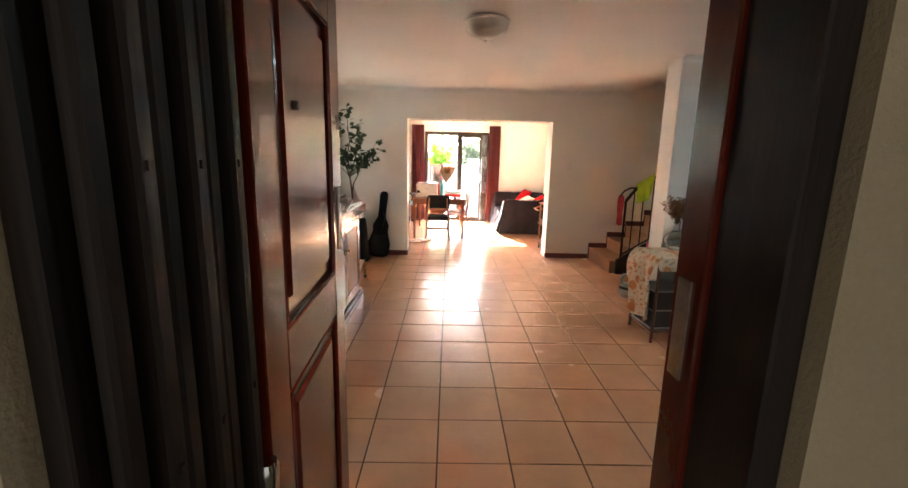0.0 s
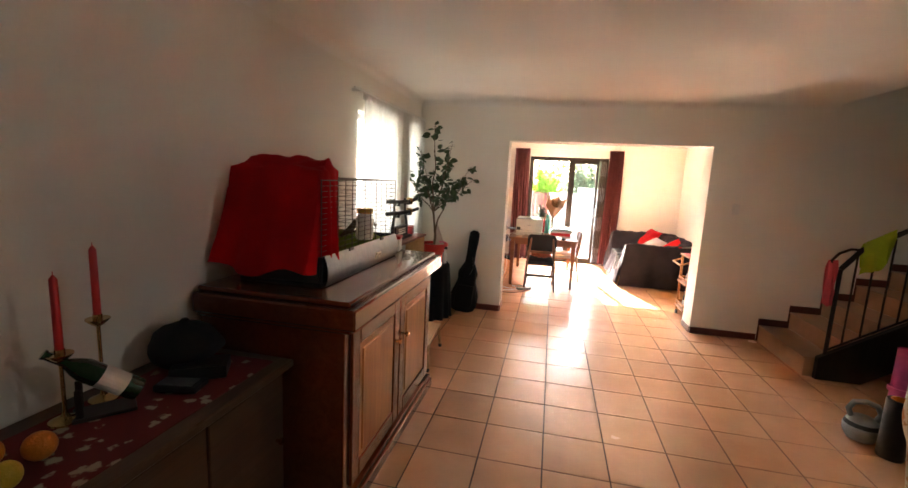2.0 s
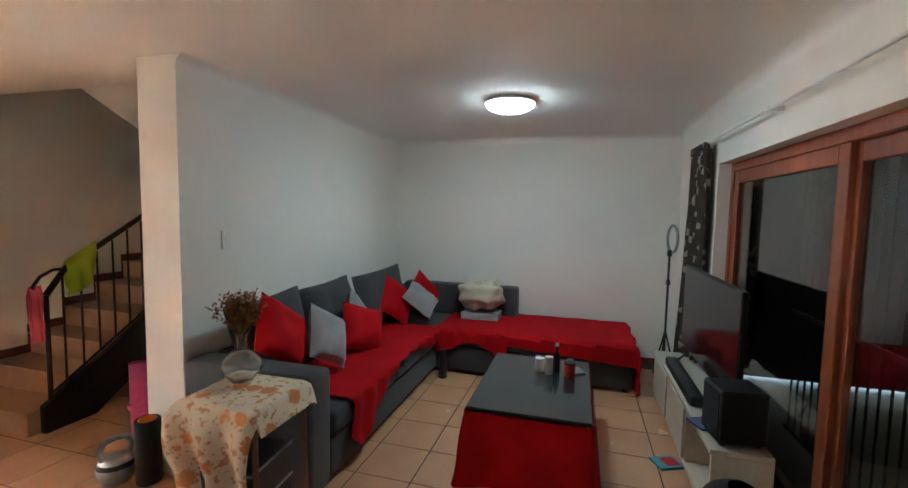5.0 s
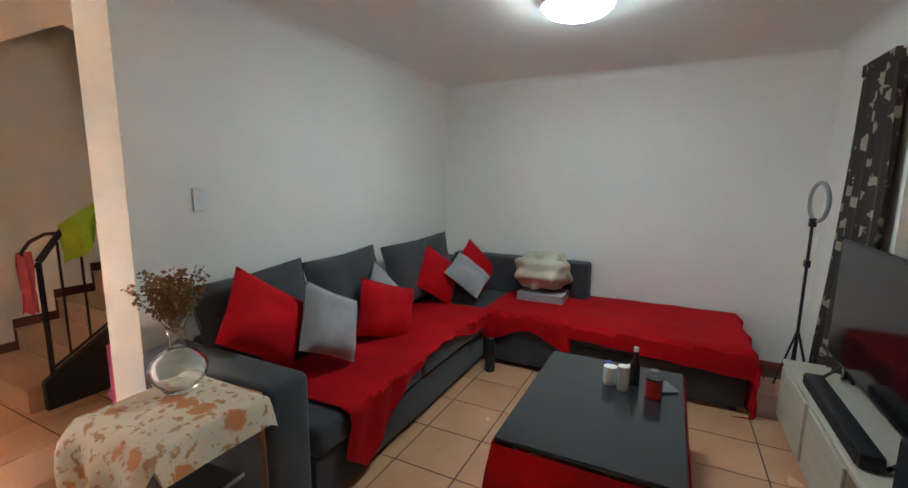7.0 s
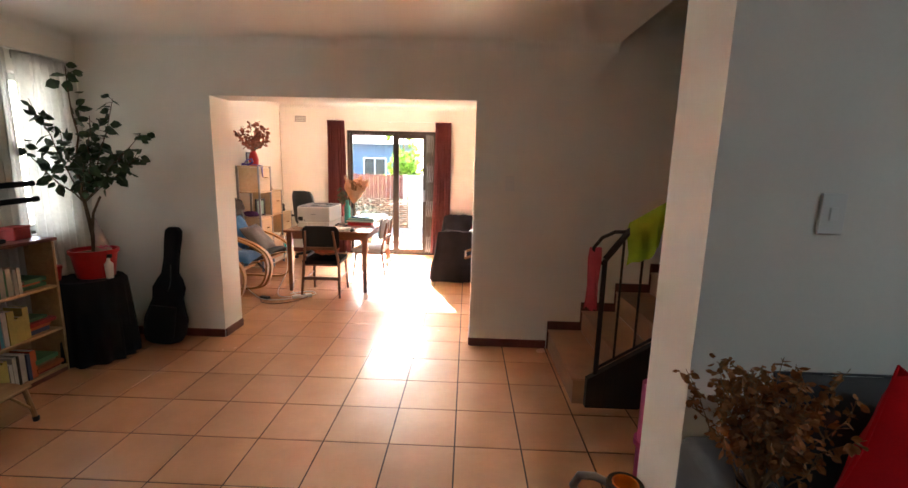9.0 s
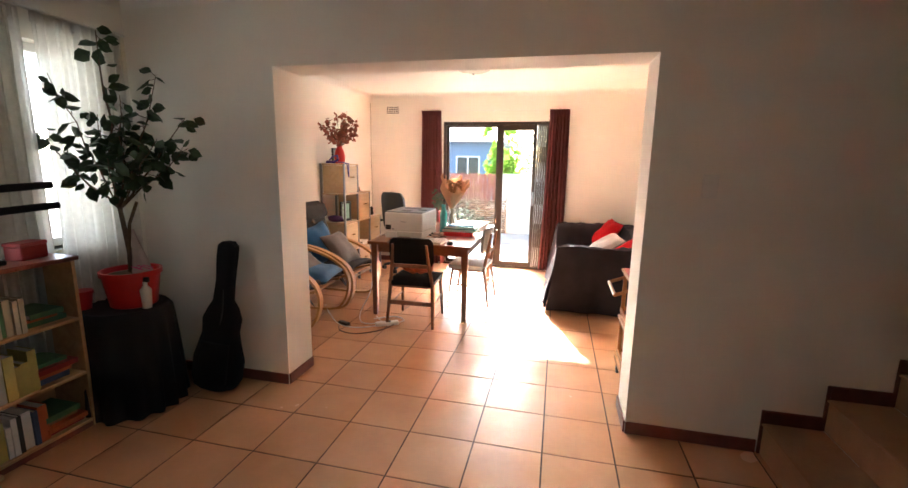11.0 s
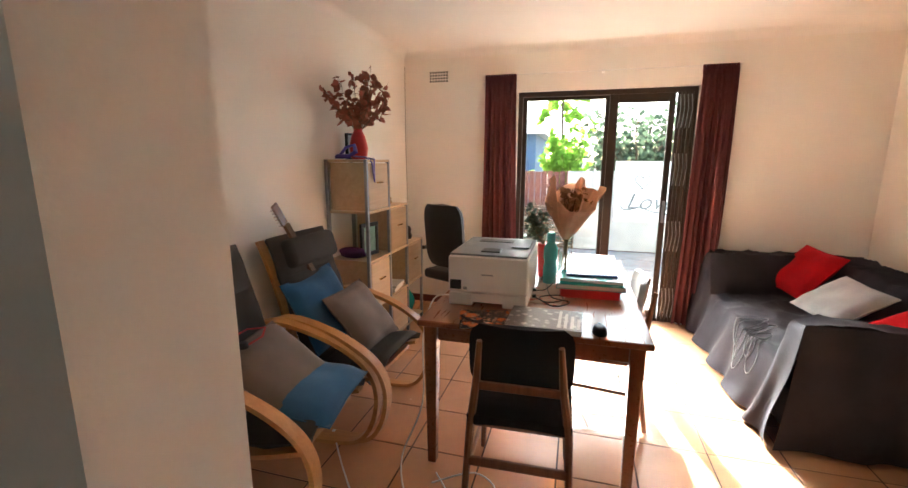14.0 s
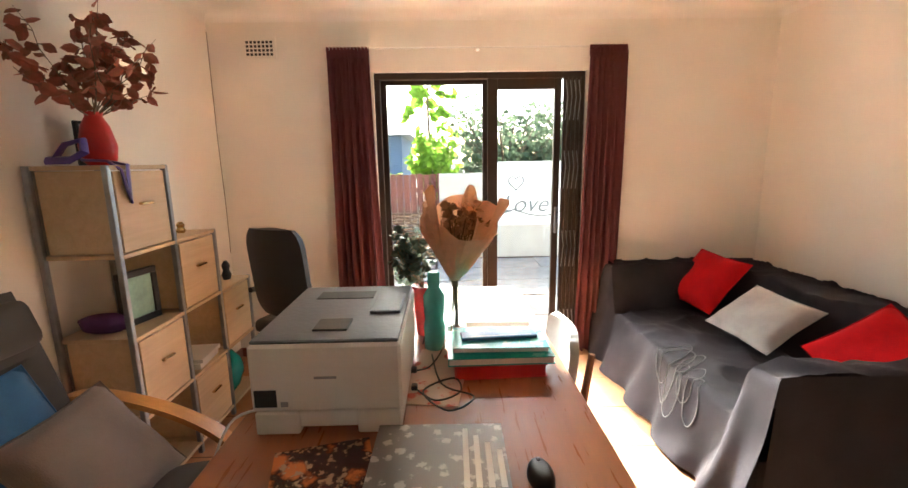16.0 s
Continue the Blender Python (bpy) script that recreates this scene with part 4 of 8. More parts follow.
def leafy(parent, base, twigs, leaf, n, spread, seed, material, bark, leafname="leaf", droop=0.0):
    """Twigs from base to the given ends, each with leaves along it."""
    r = random.Random(seed)
    bt, bl = bmesh.new(), bmesh.new()
    for end, rad in twigs:
        b, e = Vector(base), Vector(end)
        pts = [b.lerp(e, k / 6) + Vector((r.uniform(-1, 1), r.uniform(-1, 1), 0)) * 0.02 * math.sin(math.pi * k / 6) + Vector((0, 0, -droop * (k / 6) ** 2)) for k in range(7)]
        tube(bt, pts, [rad * (1 - 0.12 * k) for k in range(7)], 6)
        for k in range(n):
            t = r.uniform(0.35, 1.0)
            i = min(5, int(t * 6))
            p = pts[i].lerp(pts[i + 1], t * 6 - i)
            d = Vector((r.gauss(0, 1), r.gauss(0, 1), r.gauss(0, 0.6))).normalized()
            c = p + d * r.uniform(0.2, 1) * spread
            s = leaf * r.uniform(0.65, 1.25)
            ax = (d + Vector((0, 0, -0.3))).normalized()
            sd = ax.cross(Vector((r.gauss(0, 1), r.gauss(0, 1), r.gauss(0, 1)))).normalized()
            up = ax.cross(sd)
            q = [c - ax * s * 0.5, c - ax * 0.15 * s + sd * s * 0.36 + up * 0.06 * s, c + ax * 0.2 * s + sd * s * 0.3 + up * 0.05 * s, c + ax * 0.55 * s, c + ax * 0.2 * s - sd * s * 0.3 + up * 0.05 * s, c - ax * 0.15 * s - sd * s * 0.36 + up * 0.06 * s]
            m0, m1 = bl.verts.new(c - ax * 0.15 * s), bl.verts.new(c + ax * 0.2 * s)
            v = [bl.verts.new(w) for w in q]
            for fc in ((v[0], v[1], m0), (m0, v[1], v[2], m1), (m1, v[2], v[3]), (v[0], m0, v[5]), (m0, m1, v[4], v[5]), (m1, v[3], v[4])):
                bl.faces.new(fc)
            if r.random() < 0.5:
                tube(bt, [p, c - ax * s * 0.4], 0.0018, 4)
    part("twig", bt, bark, parent)
    ob = part("leaves", bl, material, parent)
    ob["kind"] = "stuff"


part("trunk", tube(bmesh.new(), [(0, 0, 0.19), (0.005, 0, 0.32), (-0.01, 0, 0.45), (-0.03, 0, 0.60)], [0.016, 0.014, 0.013, 0.012], 8), M_BARK, pot, smooth=True)
part("trunk", tube(bmesh.new(), [(0.004, 0, 0.36), (0.03, 0.0, 0.50), (0.10, 0, 0.63)], [0.011, 0.009, 0.008], 8), M_BARK, pot, smooth=True)
leafy(pot, (-0.03, 0, 0.58), [((-0.05, 0.0, 1.58), 0.010), ((-0.26, 0.12, 1.15), 0.007), ((-0.33, -0.18, 1.02), 0.007), ((0.16, -0.08, 1.22), 0.007), ((0.38, 0.12, 1.12), 0.007), ((0.46, -0.16, 0.98), 0.007), ((0.12, 0.2, 1.38), 0.006), ((-0.16, -0.2, 1.32), 0.006), ((0.28, 0.22, 0.95), 0.006), ((-0.12, 0.22, 0.9), 0.006), ((0.2, -0.22, 0.88), 0.006)], 0.085, 26, 0.10, 4, M_LEAF, M_BARK)
for k, (x, y, r, h, m, lab) in enumerate([(-1.31, 6.06, 0.055, 0.11, M_REDPL, "small red plastic flower pot"), (-0.97, 6.18, 0.03, 0.16, M_WHITE, "white plastic spray bottle")]):
    e = thing("flower_pot" if k == 0 else "spray_bottle", x, y, 0.648, 0, lab + " on the covered stand", "pot" if k == 0 else "bottle")
    part("body", lathe(bmesh.new(), [(r * 0.8, 0), (r, h * 0.7), (r * (1.0 if k == 0 else 0.4), h * 0.85), (r * (1.0 if k == 0 else 0.4), h), (0, h - 0.005)], 16), m, e, smooth=True)
    if k:
        part("cap", boxes((-0.012, 0.03, -0.01, 0.01, h, h + 0.03), bev=0.004), M_BLACK, e)
    else:
        part("rim", lathe(bmesh.new(), [(r, h), (r + 0.006, h), (r + 0.006, h - 0.02), (r, h - 0.02)], 16), m, e)

M_CELLO = sheer("cellophane_sleeve", (0.72, 0.62, 0.60), 0.5, 0.25)
part("sleeve", grid(bmesh.new(), 20, 10, lambda u, v: (0.055 - 0.045 * v + (0.055 * (1 - v) + 0.006) * math.cos(2 * math.pi * u), 0.03 + (0.045 * (1 - v) + 0.006) * math.sin(2 * math.pi * u) + wobble(u * 6, v * 5, 1, 1, 0.008), 0.20 + 0.26 * v), 0.001, wrap=True), M_CELLO, pot, "crinkled pale cellophane sleeve", smooth=True)
for k in range(5):
    part("bow_loop", tube(bmesh.new(), [(0.07, 0.0, 0.225), (0.09 + 0.025 * math.cos(k * 1.3), -0.03 + 0.03 * math.sin(k * 1.3), 0.25), (0.12 + 0.03 * math.cos(k * 1.3), 0.04 * math.sin(k * 1.3), 0.23)], 0.006, 5, flat=0.4), M_PINK, pot, "pink gift ribbon")

# guitar bag leaning on the wall
gb = bmesh.new()
prof = [(0.0, 0.10), (0.02, 0.155), (0.08, 0.185), (0.22, 0.19), (0.34, 0.15), (0.42, 0.125), (0.52, 0.135), (0.60, 0.10), (0.66, 0.068), (0.80, 0.062), (0.98, 0.07), (1.06, 0.066), (1.09, 0.03)]
rings = []
for z, w in prof:
    d = 0.065 if z < 0.62 else 0.045
    rings.append([gb.verts.new((w * (abs(math.cos(a)) ** 0.6) * math.copysign(1, math.cos(a)), d * (abs(math.sin(a)) ** 0.5) * math.copysign(1, math.sin(a)) + wobble(z * 5, a, 1, 1.5, 0.01), z)) for a in [2 * math.pi * j / 24 for j in range(24)]])
for a, b in zip(rings, rings[1:]):
    for j in range(24):
        gb.faces.new((a[j], a[(j + 1) % 24], b[(j + 1) % 24], b[j]))
gb.faces.new(rings[0])
gb.faces.new(rings[-1])
guitar_bag = thing("guitar_bag", -0.74, 6.46, 0, 0, "black padded guitar bag leaning against the wall", "guitar bag")
guitar_bag.matrix_basis = pose(-0.79, 6.46, 0.012, -5, 6.5, 6) @ Matrix.Diagonal((0.90, 1, 0.92, 1))
part("shell", gb, M_BLACKCLOTH, guitar_bag, smooth=True)
part("pocket", B(-0.12, 0.12, -0.085, -0.05, 0.06, 0.36, bev=0.015, seg=2), M_BLACKCLOTH, guitar_bag, smooth=True)
part("strap", tube(bmesh.new(), [(0.03, -0.06, 0.5), (0.06, -0.09, 0.6), (0.03, -0.06, 0.75)], 0.012, 6, flat=0.3), M_BLACK, guitar_bag)

# ---- stair rail ----
railing = thing("stair_railing", 2.66, SY0 - 0.02, 0.21, 0, "dark iron stair railing with slim balusters", "railing")
SL = 0.63
part("newel", tube(bmesh.new(), [(0.03, 0, -0.02), (0.03, 0, 0.80)], 0.017, 8), M_IRON, railing)
part("handrail", tube(bmesh.new(), [(0.03, 0, 0.80), (0.16, 0, 0.98), (0.8, 0, 0.98 + 0.64 * SL), (2.2, 0, 0.98 + 2.04 * SL)], 0.022, 8), M_DARKWOOD, railing, "dark timber handrail", smooth=True)
part("scroll", tube(bmesh.new(), [(0.16 + 0.0, 0, 0.98), (0.08, 0, 0.98), (0.0, 0, 0.94), (-0.05, 0, 0.87), (-0.03, 0, 0.79), (0.03, 0, 0.77)], 0.012, 8), M_IRON, railing, "curled iron end of the handrail", smooth=True)
part("bottom_rail", tube(bmesh.new(), [(0.03, 0, 0.06), (2.2, 0, 0.06 + 2.17 * SL)], 0.010, 6), M_IRON, railing)
for k in range(16):
    x = 0.14 + 0.125 * k
    part("baluster", tube(bmesh.new(), [(x, 0, 0.06 + (x - 0.03) * SL), (x, 0, 0.95 + max(0, (x - 0.16)) * SL + (0.0 if x > 0.16 else -0.03))], 0.008, 6), M_IRON, railing)


def towel(name, x, y, z, w, l1, l2, material, label, seed, slope=0.0):
    def f(u, v):
        s = v * 2 - 1
        gath = 1 - 0.15 * abs(s)
        px = x + (u - 0.5) * w * gath
        yy = y + (0.03 if s > 0 else -0.03) * min(1, abs(s) * 8) + 0.015 * math.sin(u * 12 + seed) * abs(s)
        drop = (l2 if s > 0 else l1) * abs(s)
        return (px + 0.02 * abs(s) * math.sin(u * 5 + s), yy, z + slope * (px - x) + 0.028 * (1 - min(1, abs(s) * 8)) - drop * (0.85 + 0.25 * noise.noise(Vector((u * 3, seed, s)))))
    return solid(name, grid(bmesh.new(), 16, 26, f, 0.004), material, label, "towel", smooth=True, group="towels on the stair rail")


towel("towel", 2.93, SY0 - 0.02, 1.29, 0.22, 0.30, 0.24, mat("lime_cloth", (0.45, 0.62, 0.02), 0.85, var=0.15, scale=10, fine=200, bump=0.25), "lime green cloth hung over the handrail", 2, SL)
towel("towel", 2.625, SY0 - 0.02, 1.06, 0.075, 0.44, 0.36, mat("coral_cloth", (0.72, 0.10, 0.13), 0.85, var=0.15, scale=10, fine=200, bump=0.25), "coral pink cloth hung from the rail end", 7)

# exercise things at the wall end
mat_roll = thing("yoga_mat", 2.69, 4.84, 0, 0, "rolled pink exercise mat standing by the wall", "exercise mat")
bm = bmesh.new()
pts = []
for k in range(90):
    a = k * 0.28
    pts.append(((0.012 + 0.0020 * a) * math.cos(a), (0.012 + 0.0020 * a) * math.sin(a)))
vs = [[bm.verts.new((px, py, z)) for z in (0, 0.61)] for px, py in pts]
fs = [bm.faces.new((a[0], b[0], b[1], a[1])) for a, b in zip(vs, vs[1:])]
bmesh.ops.solidify(bm, geom=fs, thickness=0.009)
part("roll", bm, M_PINK, mat_roll, smooth=True)
part("strap", lathe(bmesh.new(), [(0.066, 0.30), (0.069, 0.302), (0.069, 0.33), (0.066, 0.332)], 24), M_PINK, mat_roll)
roller = thing("foam_roller", 2.44, 4.46, 0, 0, "black foam roller with an orange hollow core", "foam roller")
part("shell", lathe(bmesh.new(), [(0.05, 0), (0.066, 0), (0.07, 0.006), (0.07, 0.384), (0.066, 0.39), (0.05, 0.39), (0.05, 0.0)], 28), M_BLACK, roller, smooth=True)
part("core", lathe(bmesh.new(), [(0.044, 0.003), (0.0495, 0.003), (0.0495, 0.392), (0.044, 0.392), (0.044, 0.003)], 28), M_ORANGE, roller, "orange plastic core", smooth=True)
kb = thing("kettlebell", 2.385, 4.65, 0, -20, "grey iron kettlebell on the floor", "kettlebell")
part("bell", lathe(bmesh.new(), [(0.06, 0), (0.075, 0.005), (0.10, 0.05), (0.105, 0.09), (0.09, 0.135), (0.06, 0.16), (0, 0.168)], 24), M_STEEL, kb, smooth=True)
part("handle", tube(bmesh.new(), [(-0.06, 0, 0.14), (-0.085, 0, 0.20), (-0.06, 0, 0.255), (0, 0, 0.27), (0.06, 0, 0.255), (0.085, 0, 0.20), (0.06, 0, 0.14)], 0.018, 10), M_STEEL, kb, smooth=True)
part("band", lathe(bmesh.new(), [(0.086, 0.135), (0.094, 0.13), (0.10, 0.11), (0.102, 0.105)], 24), M_BLACK, kb)

# ---- lounge ----
def pillow(name, x, y, z, rx, ry, rz, w, h, t, material, label, group="", n=14):
    """A stuffed square cushion standing in its own xz plane, centred on its middle."""
    seed = x * 3.1 + y
    bm = bmesh.new()
    for s in (-1, 1):
        def f(u, v, s=s):
            a, b = u * 2 - 1, v * 2 - 1
            ex = a * w / 2 * (1 - 0.07 * (1 - b * b) * abs(a))
            ez = b * h / 2 * (1 - 0.07 * (1 - a * a) * abs(b))
            th = t / 2 * ((1 - a ** 4) * (1 - b ** 4)) ** 0.6 * (1 + 0.25 * noise.noise(Vector((a * 1.7 + seed, b * 1.7, s))))
            return (ex, s * th, ez)
        grid(bm, n, n, f)
    bmesh.ops.remove_doubles(bm, verts=bm.verts, dist=1e-4)
    e = thing(name, x, y, z, 0, label, "cushion", group)
    e.matrix_basis = pose(x, y, z, rx, ry, rz)
    part("cover", bm, material, e, smooth=True)
    k = 0.993
    edge = [(-w / 2 * k, 0, -h / 2 * k), (0, 0, -h / 2 * 0.935), (w / 2 * k, 0, -h / 2 * k), (w / 2 * 0.935, 0, 0), (w / 2 * k, 0, h / 2 * k), (0, 0, h / 2 * 0.935), (-w / 2 * k, 0, h / 2 * k), (-w / 2 * 0.935, 0, 0)]
    part("piping", tube(bmesh.new(), edge, 0.004, 6, closed=True), material, e)
    return e


sofa = thing("corner_sofa", 2.5, YD - 0.01, 0, 0, "charcoal upholstered corner sofa with deep seats", "sofa")
part("arm", B(0.0, 0.22, -0.88, 0, 0.03, 0.75, bev=0.035, seg=3), M_GREYFAB, sofa, smooth=True)
part("base", B(0.25, 3.18, -0.86, 0, 0.04, 0.28, bev=0.015, seg=2), M_GREYFAB, sofa, smooth=True)
part("base", B(2.25, 3.18, -1.60, -0.86, 0.04, 0.28, bev=0.015, seg=2), M_GREYFAB, sofa, smooth=True)
for a, b in ((0.255, 1.20), (1.205, 2.24)):
    part("seat_cushion", B(a, b, -0.88, -0.2, 0.28, 0.445, bev=0.04, seg=3), M_GREYFAB, sofa, smooth=True)
part("seat_cushion", B(2.245, 3.0, -1.60, -0.2, 0.28, 0.445, bev=0.04, seg=3), M_GREYFAB, sofa, smooth=True)
part("backrest", B(0.25, 3.18, -0.19, 0, 0.28, 0.74, bev=0.03, seg=3), M_GREYFAB, sofa, smooth=True)
part("backrest", B(3.0, 3.18, -1.60, -0.19, 0.28, 0.80, bev=0.03, seg=3), M_GREYFAB, sofa, smooth=True)
for x, y in ((0.08, -0.8), (2.0, -0.8), (2.3, -1.52), (3.1, -1.52), (3.1, -0.08), (0.08, -0.08)):
    part("foot", B(x - 0.025, x + 0.025, y - 0.025, y + 0.025, 0, 0.045), M_BLACK, sofa)
for x, z, w, rz, ry in ((3.02, 0.80, 0.74, 0, -2.5), (3.76, 0.79, 0.74, 0, -1.5), (4.78, 0.765, 1.12, 0, -0.5)):
    pillow("back_cushion", x, 4.02, z, -12, ry, rz, w, 0.54, 0.18, M_GREYFAB, "large charcoal back cushion on the corner sofa", "back cushions of the corner sofa")

ott = thing("ottoman", 4.76, 1.46, 0, 0, "charcoal ottoman at the end of the corner sofa", "ottoman")
part("base", B(0, 0.92, 0, 1.18, 0.04, 0.28, bev=0.015, seg=2), M_GREYFAB, ott, smooth=True)
part("seat_cushion", B(-0.01, 0.92, -0.005, 1.18, 0.28, 0.445, bev=0.04, seg=3), M_GREYFAB, ott, smooth=True)
for x in (0.06, 0.86):
    for y in (0.06, 1.1):
        part("foot", B(x - 0.025, x + 0.025, y - 0.025, y + 0.025, 0, 0.045), M_BLACK, ott)


def throw(name, f, nu, nv, label):
    return solid(name, grid(bmesh.new(), nu, nv, f, 0.006), M_RED, label, "throw", smooth=True, group="red throws in the lounge")


def long_throw(u, v):
    x = 2.93 + 1.86 * u
    reach = 0.62 + 0.06 + 0.30 * max(0, 1 - abs(u - 0.07) / 0.20) + 0.06 * math.sin(u * 9)
    s = v * reach
    y0 = YD - 0.26
    if s < 0.62:
        return (x, y0 - s, 0.464 + wobble(x * 3, s * 3, 0, 1.2, 0.008) + 0.01 * math.sin(x * 6 + s * 4) * 0.4)
    d = s - 0.62
    return (x + 0.02 * math.sin(d * 20), y0 - 0.658 - 0.01 * math.sin(x * 30), 0.464 - d)


throw("sofa_throw", long_throw, 60, 30, "bright red throw spread over the sofa seat")


def short_throw(u, v):
    y = 3.40 - 0.76 * u
    reach = 0.78 + 0.13 + 0.06 * math.sin(u * 7 + 1)
    s = v * reach
    if s < 0.74:
        return (5.49 - s, y, 0.466 + wobble(y * 3, s * 3, 5, 1.2, 0.010))
    return (4.722 - 0.008 * math.sin(y * 40), y, 0.457 - (s - 0.74))


throw("sofa_throw", short_throw, 26, 30, "bright red throw hanging over the short sofa seat")


def ott_throw(u, v):
    su = u * 1.66
    reach = 0.93 + 0.10 + 0.12 * u
    s = v * reach
    z = 0.466 + wobble(su * 3, s * 3, 9, 1.2, 0.009)
    y = 2.66 - su
    x = 5.67 - s
    if su > 1.22:
        z -= (su - 1.22)
        y = 2.66 - 1.235 - 0.02 * math.sin(s * 14)
    if s > 0.93:
        z = min(z, 0.457 - (s - 0.93) - max(0, su - 1.22))
        x = 5.67 - 0.962 - 0.01 * math.sin(su * 25)
    return (x, y, max(0.012, z))


throw("ottoman_throw", ott_throw, 56, 34, "bright red throw covering the ottoman down to the floor")

M_PILRED = mat("red_cushion_cloth", (0.52, 0.004, 0.010), 0.85, var=0.2, scale=8, fine=200, bump=0.2, spec=0.15)
pillow("throw_cushion", 2.89, 3.84, 0.854, -25, 35.6, -8.7, 0.47, 0.40, 0.16, M_PILRED, "red square cushion propped against the sofa back", "cushions on the corner sofa")
pillow("throw_cushion", 3.24, 3.72, 0.75, -18, 28, -3, 0.46, 0.38, 0.14, M_LGREY, "light grey velvet cushion propped on the sofa", "cushions on the corner sofa")
pillow("throw_cushion", 3.88, 3.78, 0.64, -15, 19.5, -17, 0.50, 0.39, 0.15, M_PILRED, "red square cushion propped against the sofa back", "cushions on the corner sofa")
pillow("throw_cushion", 3.965, 3.87, 0.70, -17, 41.7, -3, 0.40, 0.40, 0.12, M_LGREY, "light grey velvet cushion propped on the sofa", "cushions on the corner sofa")
pillow("throw_cushion", 4.79, 3.85, 0.705, -23, 34.4, -29.5, 0.44, 0.41, 0.14, M_PILRED, "red square cushion propped in the sofa corner", "cushions on the corner sofa")
pillow("throw_cushion", 5.36, 3.75, 0.66, -21, 43.5, -42.7, 0.45, 0.45, 0.14, M_PILRED, "red square cushion propped in the sofa corner", "cushions on the corner sofa")
pillow("throw_cushion", 4.96, 3.636, 0.704, -63, 38.2, -70, 0.375, 0.365, 0.12, M_LGREY, "light grey velvet cushion in the sofa corner", "cushions on the corner sofa")

# folded bedding
M_BLANKET = mat("pale_blanket", (0.42, 0.42, 0.44), 0.9, var=0.15, scale=8, fine=200, bump=0.2)
M_DUVET = motif("cream_duvet", (0.58, 0.52, 0.38), (0.34, 0.30, 0.21), 5, 0.30, 0.42)
bl = bmesh.new()
for k in range(3):
    grid(bl, 12, 12, lambda u, v, k=k: (5.20 + 0.44 * u, 2.82 + 0.42 * v, 0.478 + 0.03 * k + 0.004 * math.sin(u * 9 + k)), 0.026)
solid("folded_blanket", bl, M_BLANKET, "pale grey blanket folded on the sofa", "blanket", smooth=True)


def duvet_f(u, v):
    a, b = 2 * math.pi * u, math.pi * (v - 0.5)
    n1 = 1 + 0.16 * noise.noise(Vector((3 * math.cos(a), 3 * math.sin(a), 4 * v))) + 0.06 * math.sin(7 * v * math.pi + 2 * math.cos(a))
    c = abs(math.cos(b)) ** 0.5
    return (5.38 + 0.24 * c * math.cos(a) * n1, 3.05 + 0.26 * c * math.sin(a) * n1, 0.575 + 0.155 + 0.155 * math.sin(b) * n1)


solid("duvet", grid(bmesh.new(), 40, 20, duvet_f, wrap=True), M_DUVET, "bundled cream patterned duvet on the folded blanket", "duvet", smooth=True)

# coffee table
ct = thing("coffee_table", 3.56, 2.25, 0, 0, "low coffee table with a black glass top", "coffee table")
M_BLKGLASS = mat("black_glass_top", (0.020, 0.024, 0.027), 0.22, var=0.1, bump=0.0, coat=0.3)
part("top", B(-0.54, 0.54, -0.375, 0.375, 0.462, 0.482, bev=0.005), M_BLKGLASS, ct)
for x in (-0.48, 0.48):
    for y in (-0.32, 0.32):
        part("leg", B(x - 0.025, x + 0.025, y - 0.025, y + 0.025, 0, 0.455), M_BLACK, ct)


def skirt(u, v):
    a = 2 * math.pi * u
    ca, sa = math.cos(a), math.sin(a)
    m = max(abs(ca) / 0.55, abs(sa) / 0.385)
    px, py = ca / m, sa / m
    d = v
    fold = 1 + d * (0.10 + 0.05 * math.sin(13 * a) + 0.04 * noise.noise(Vector((a * 2, d * 2, 0))))
    return (3.56 + px * fold, 2.25 + py * fold, 0.458 - 0.452 * d)


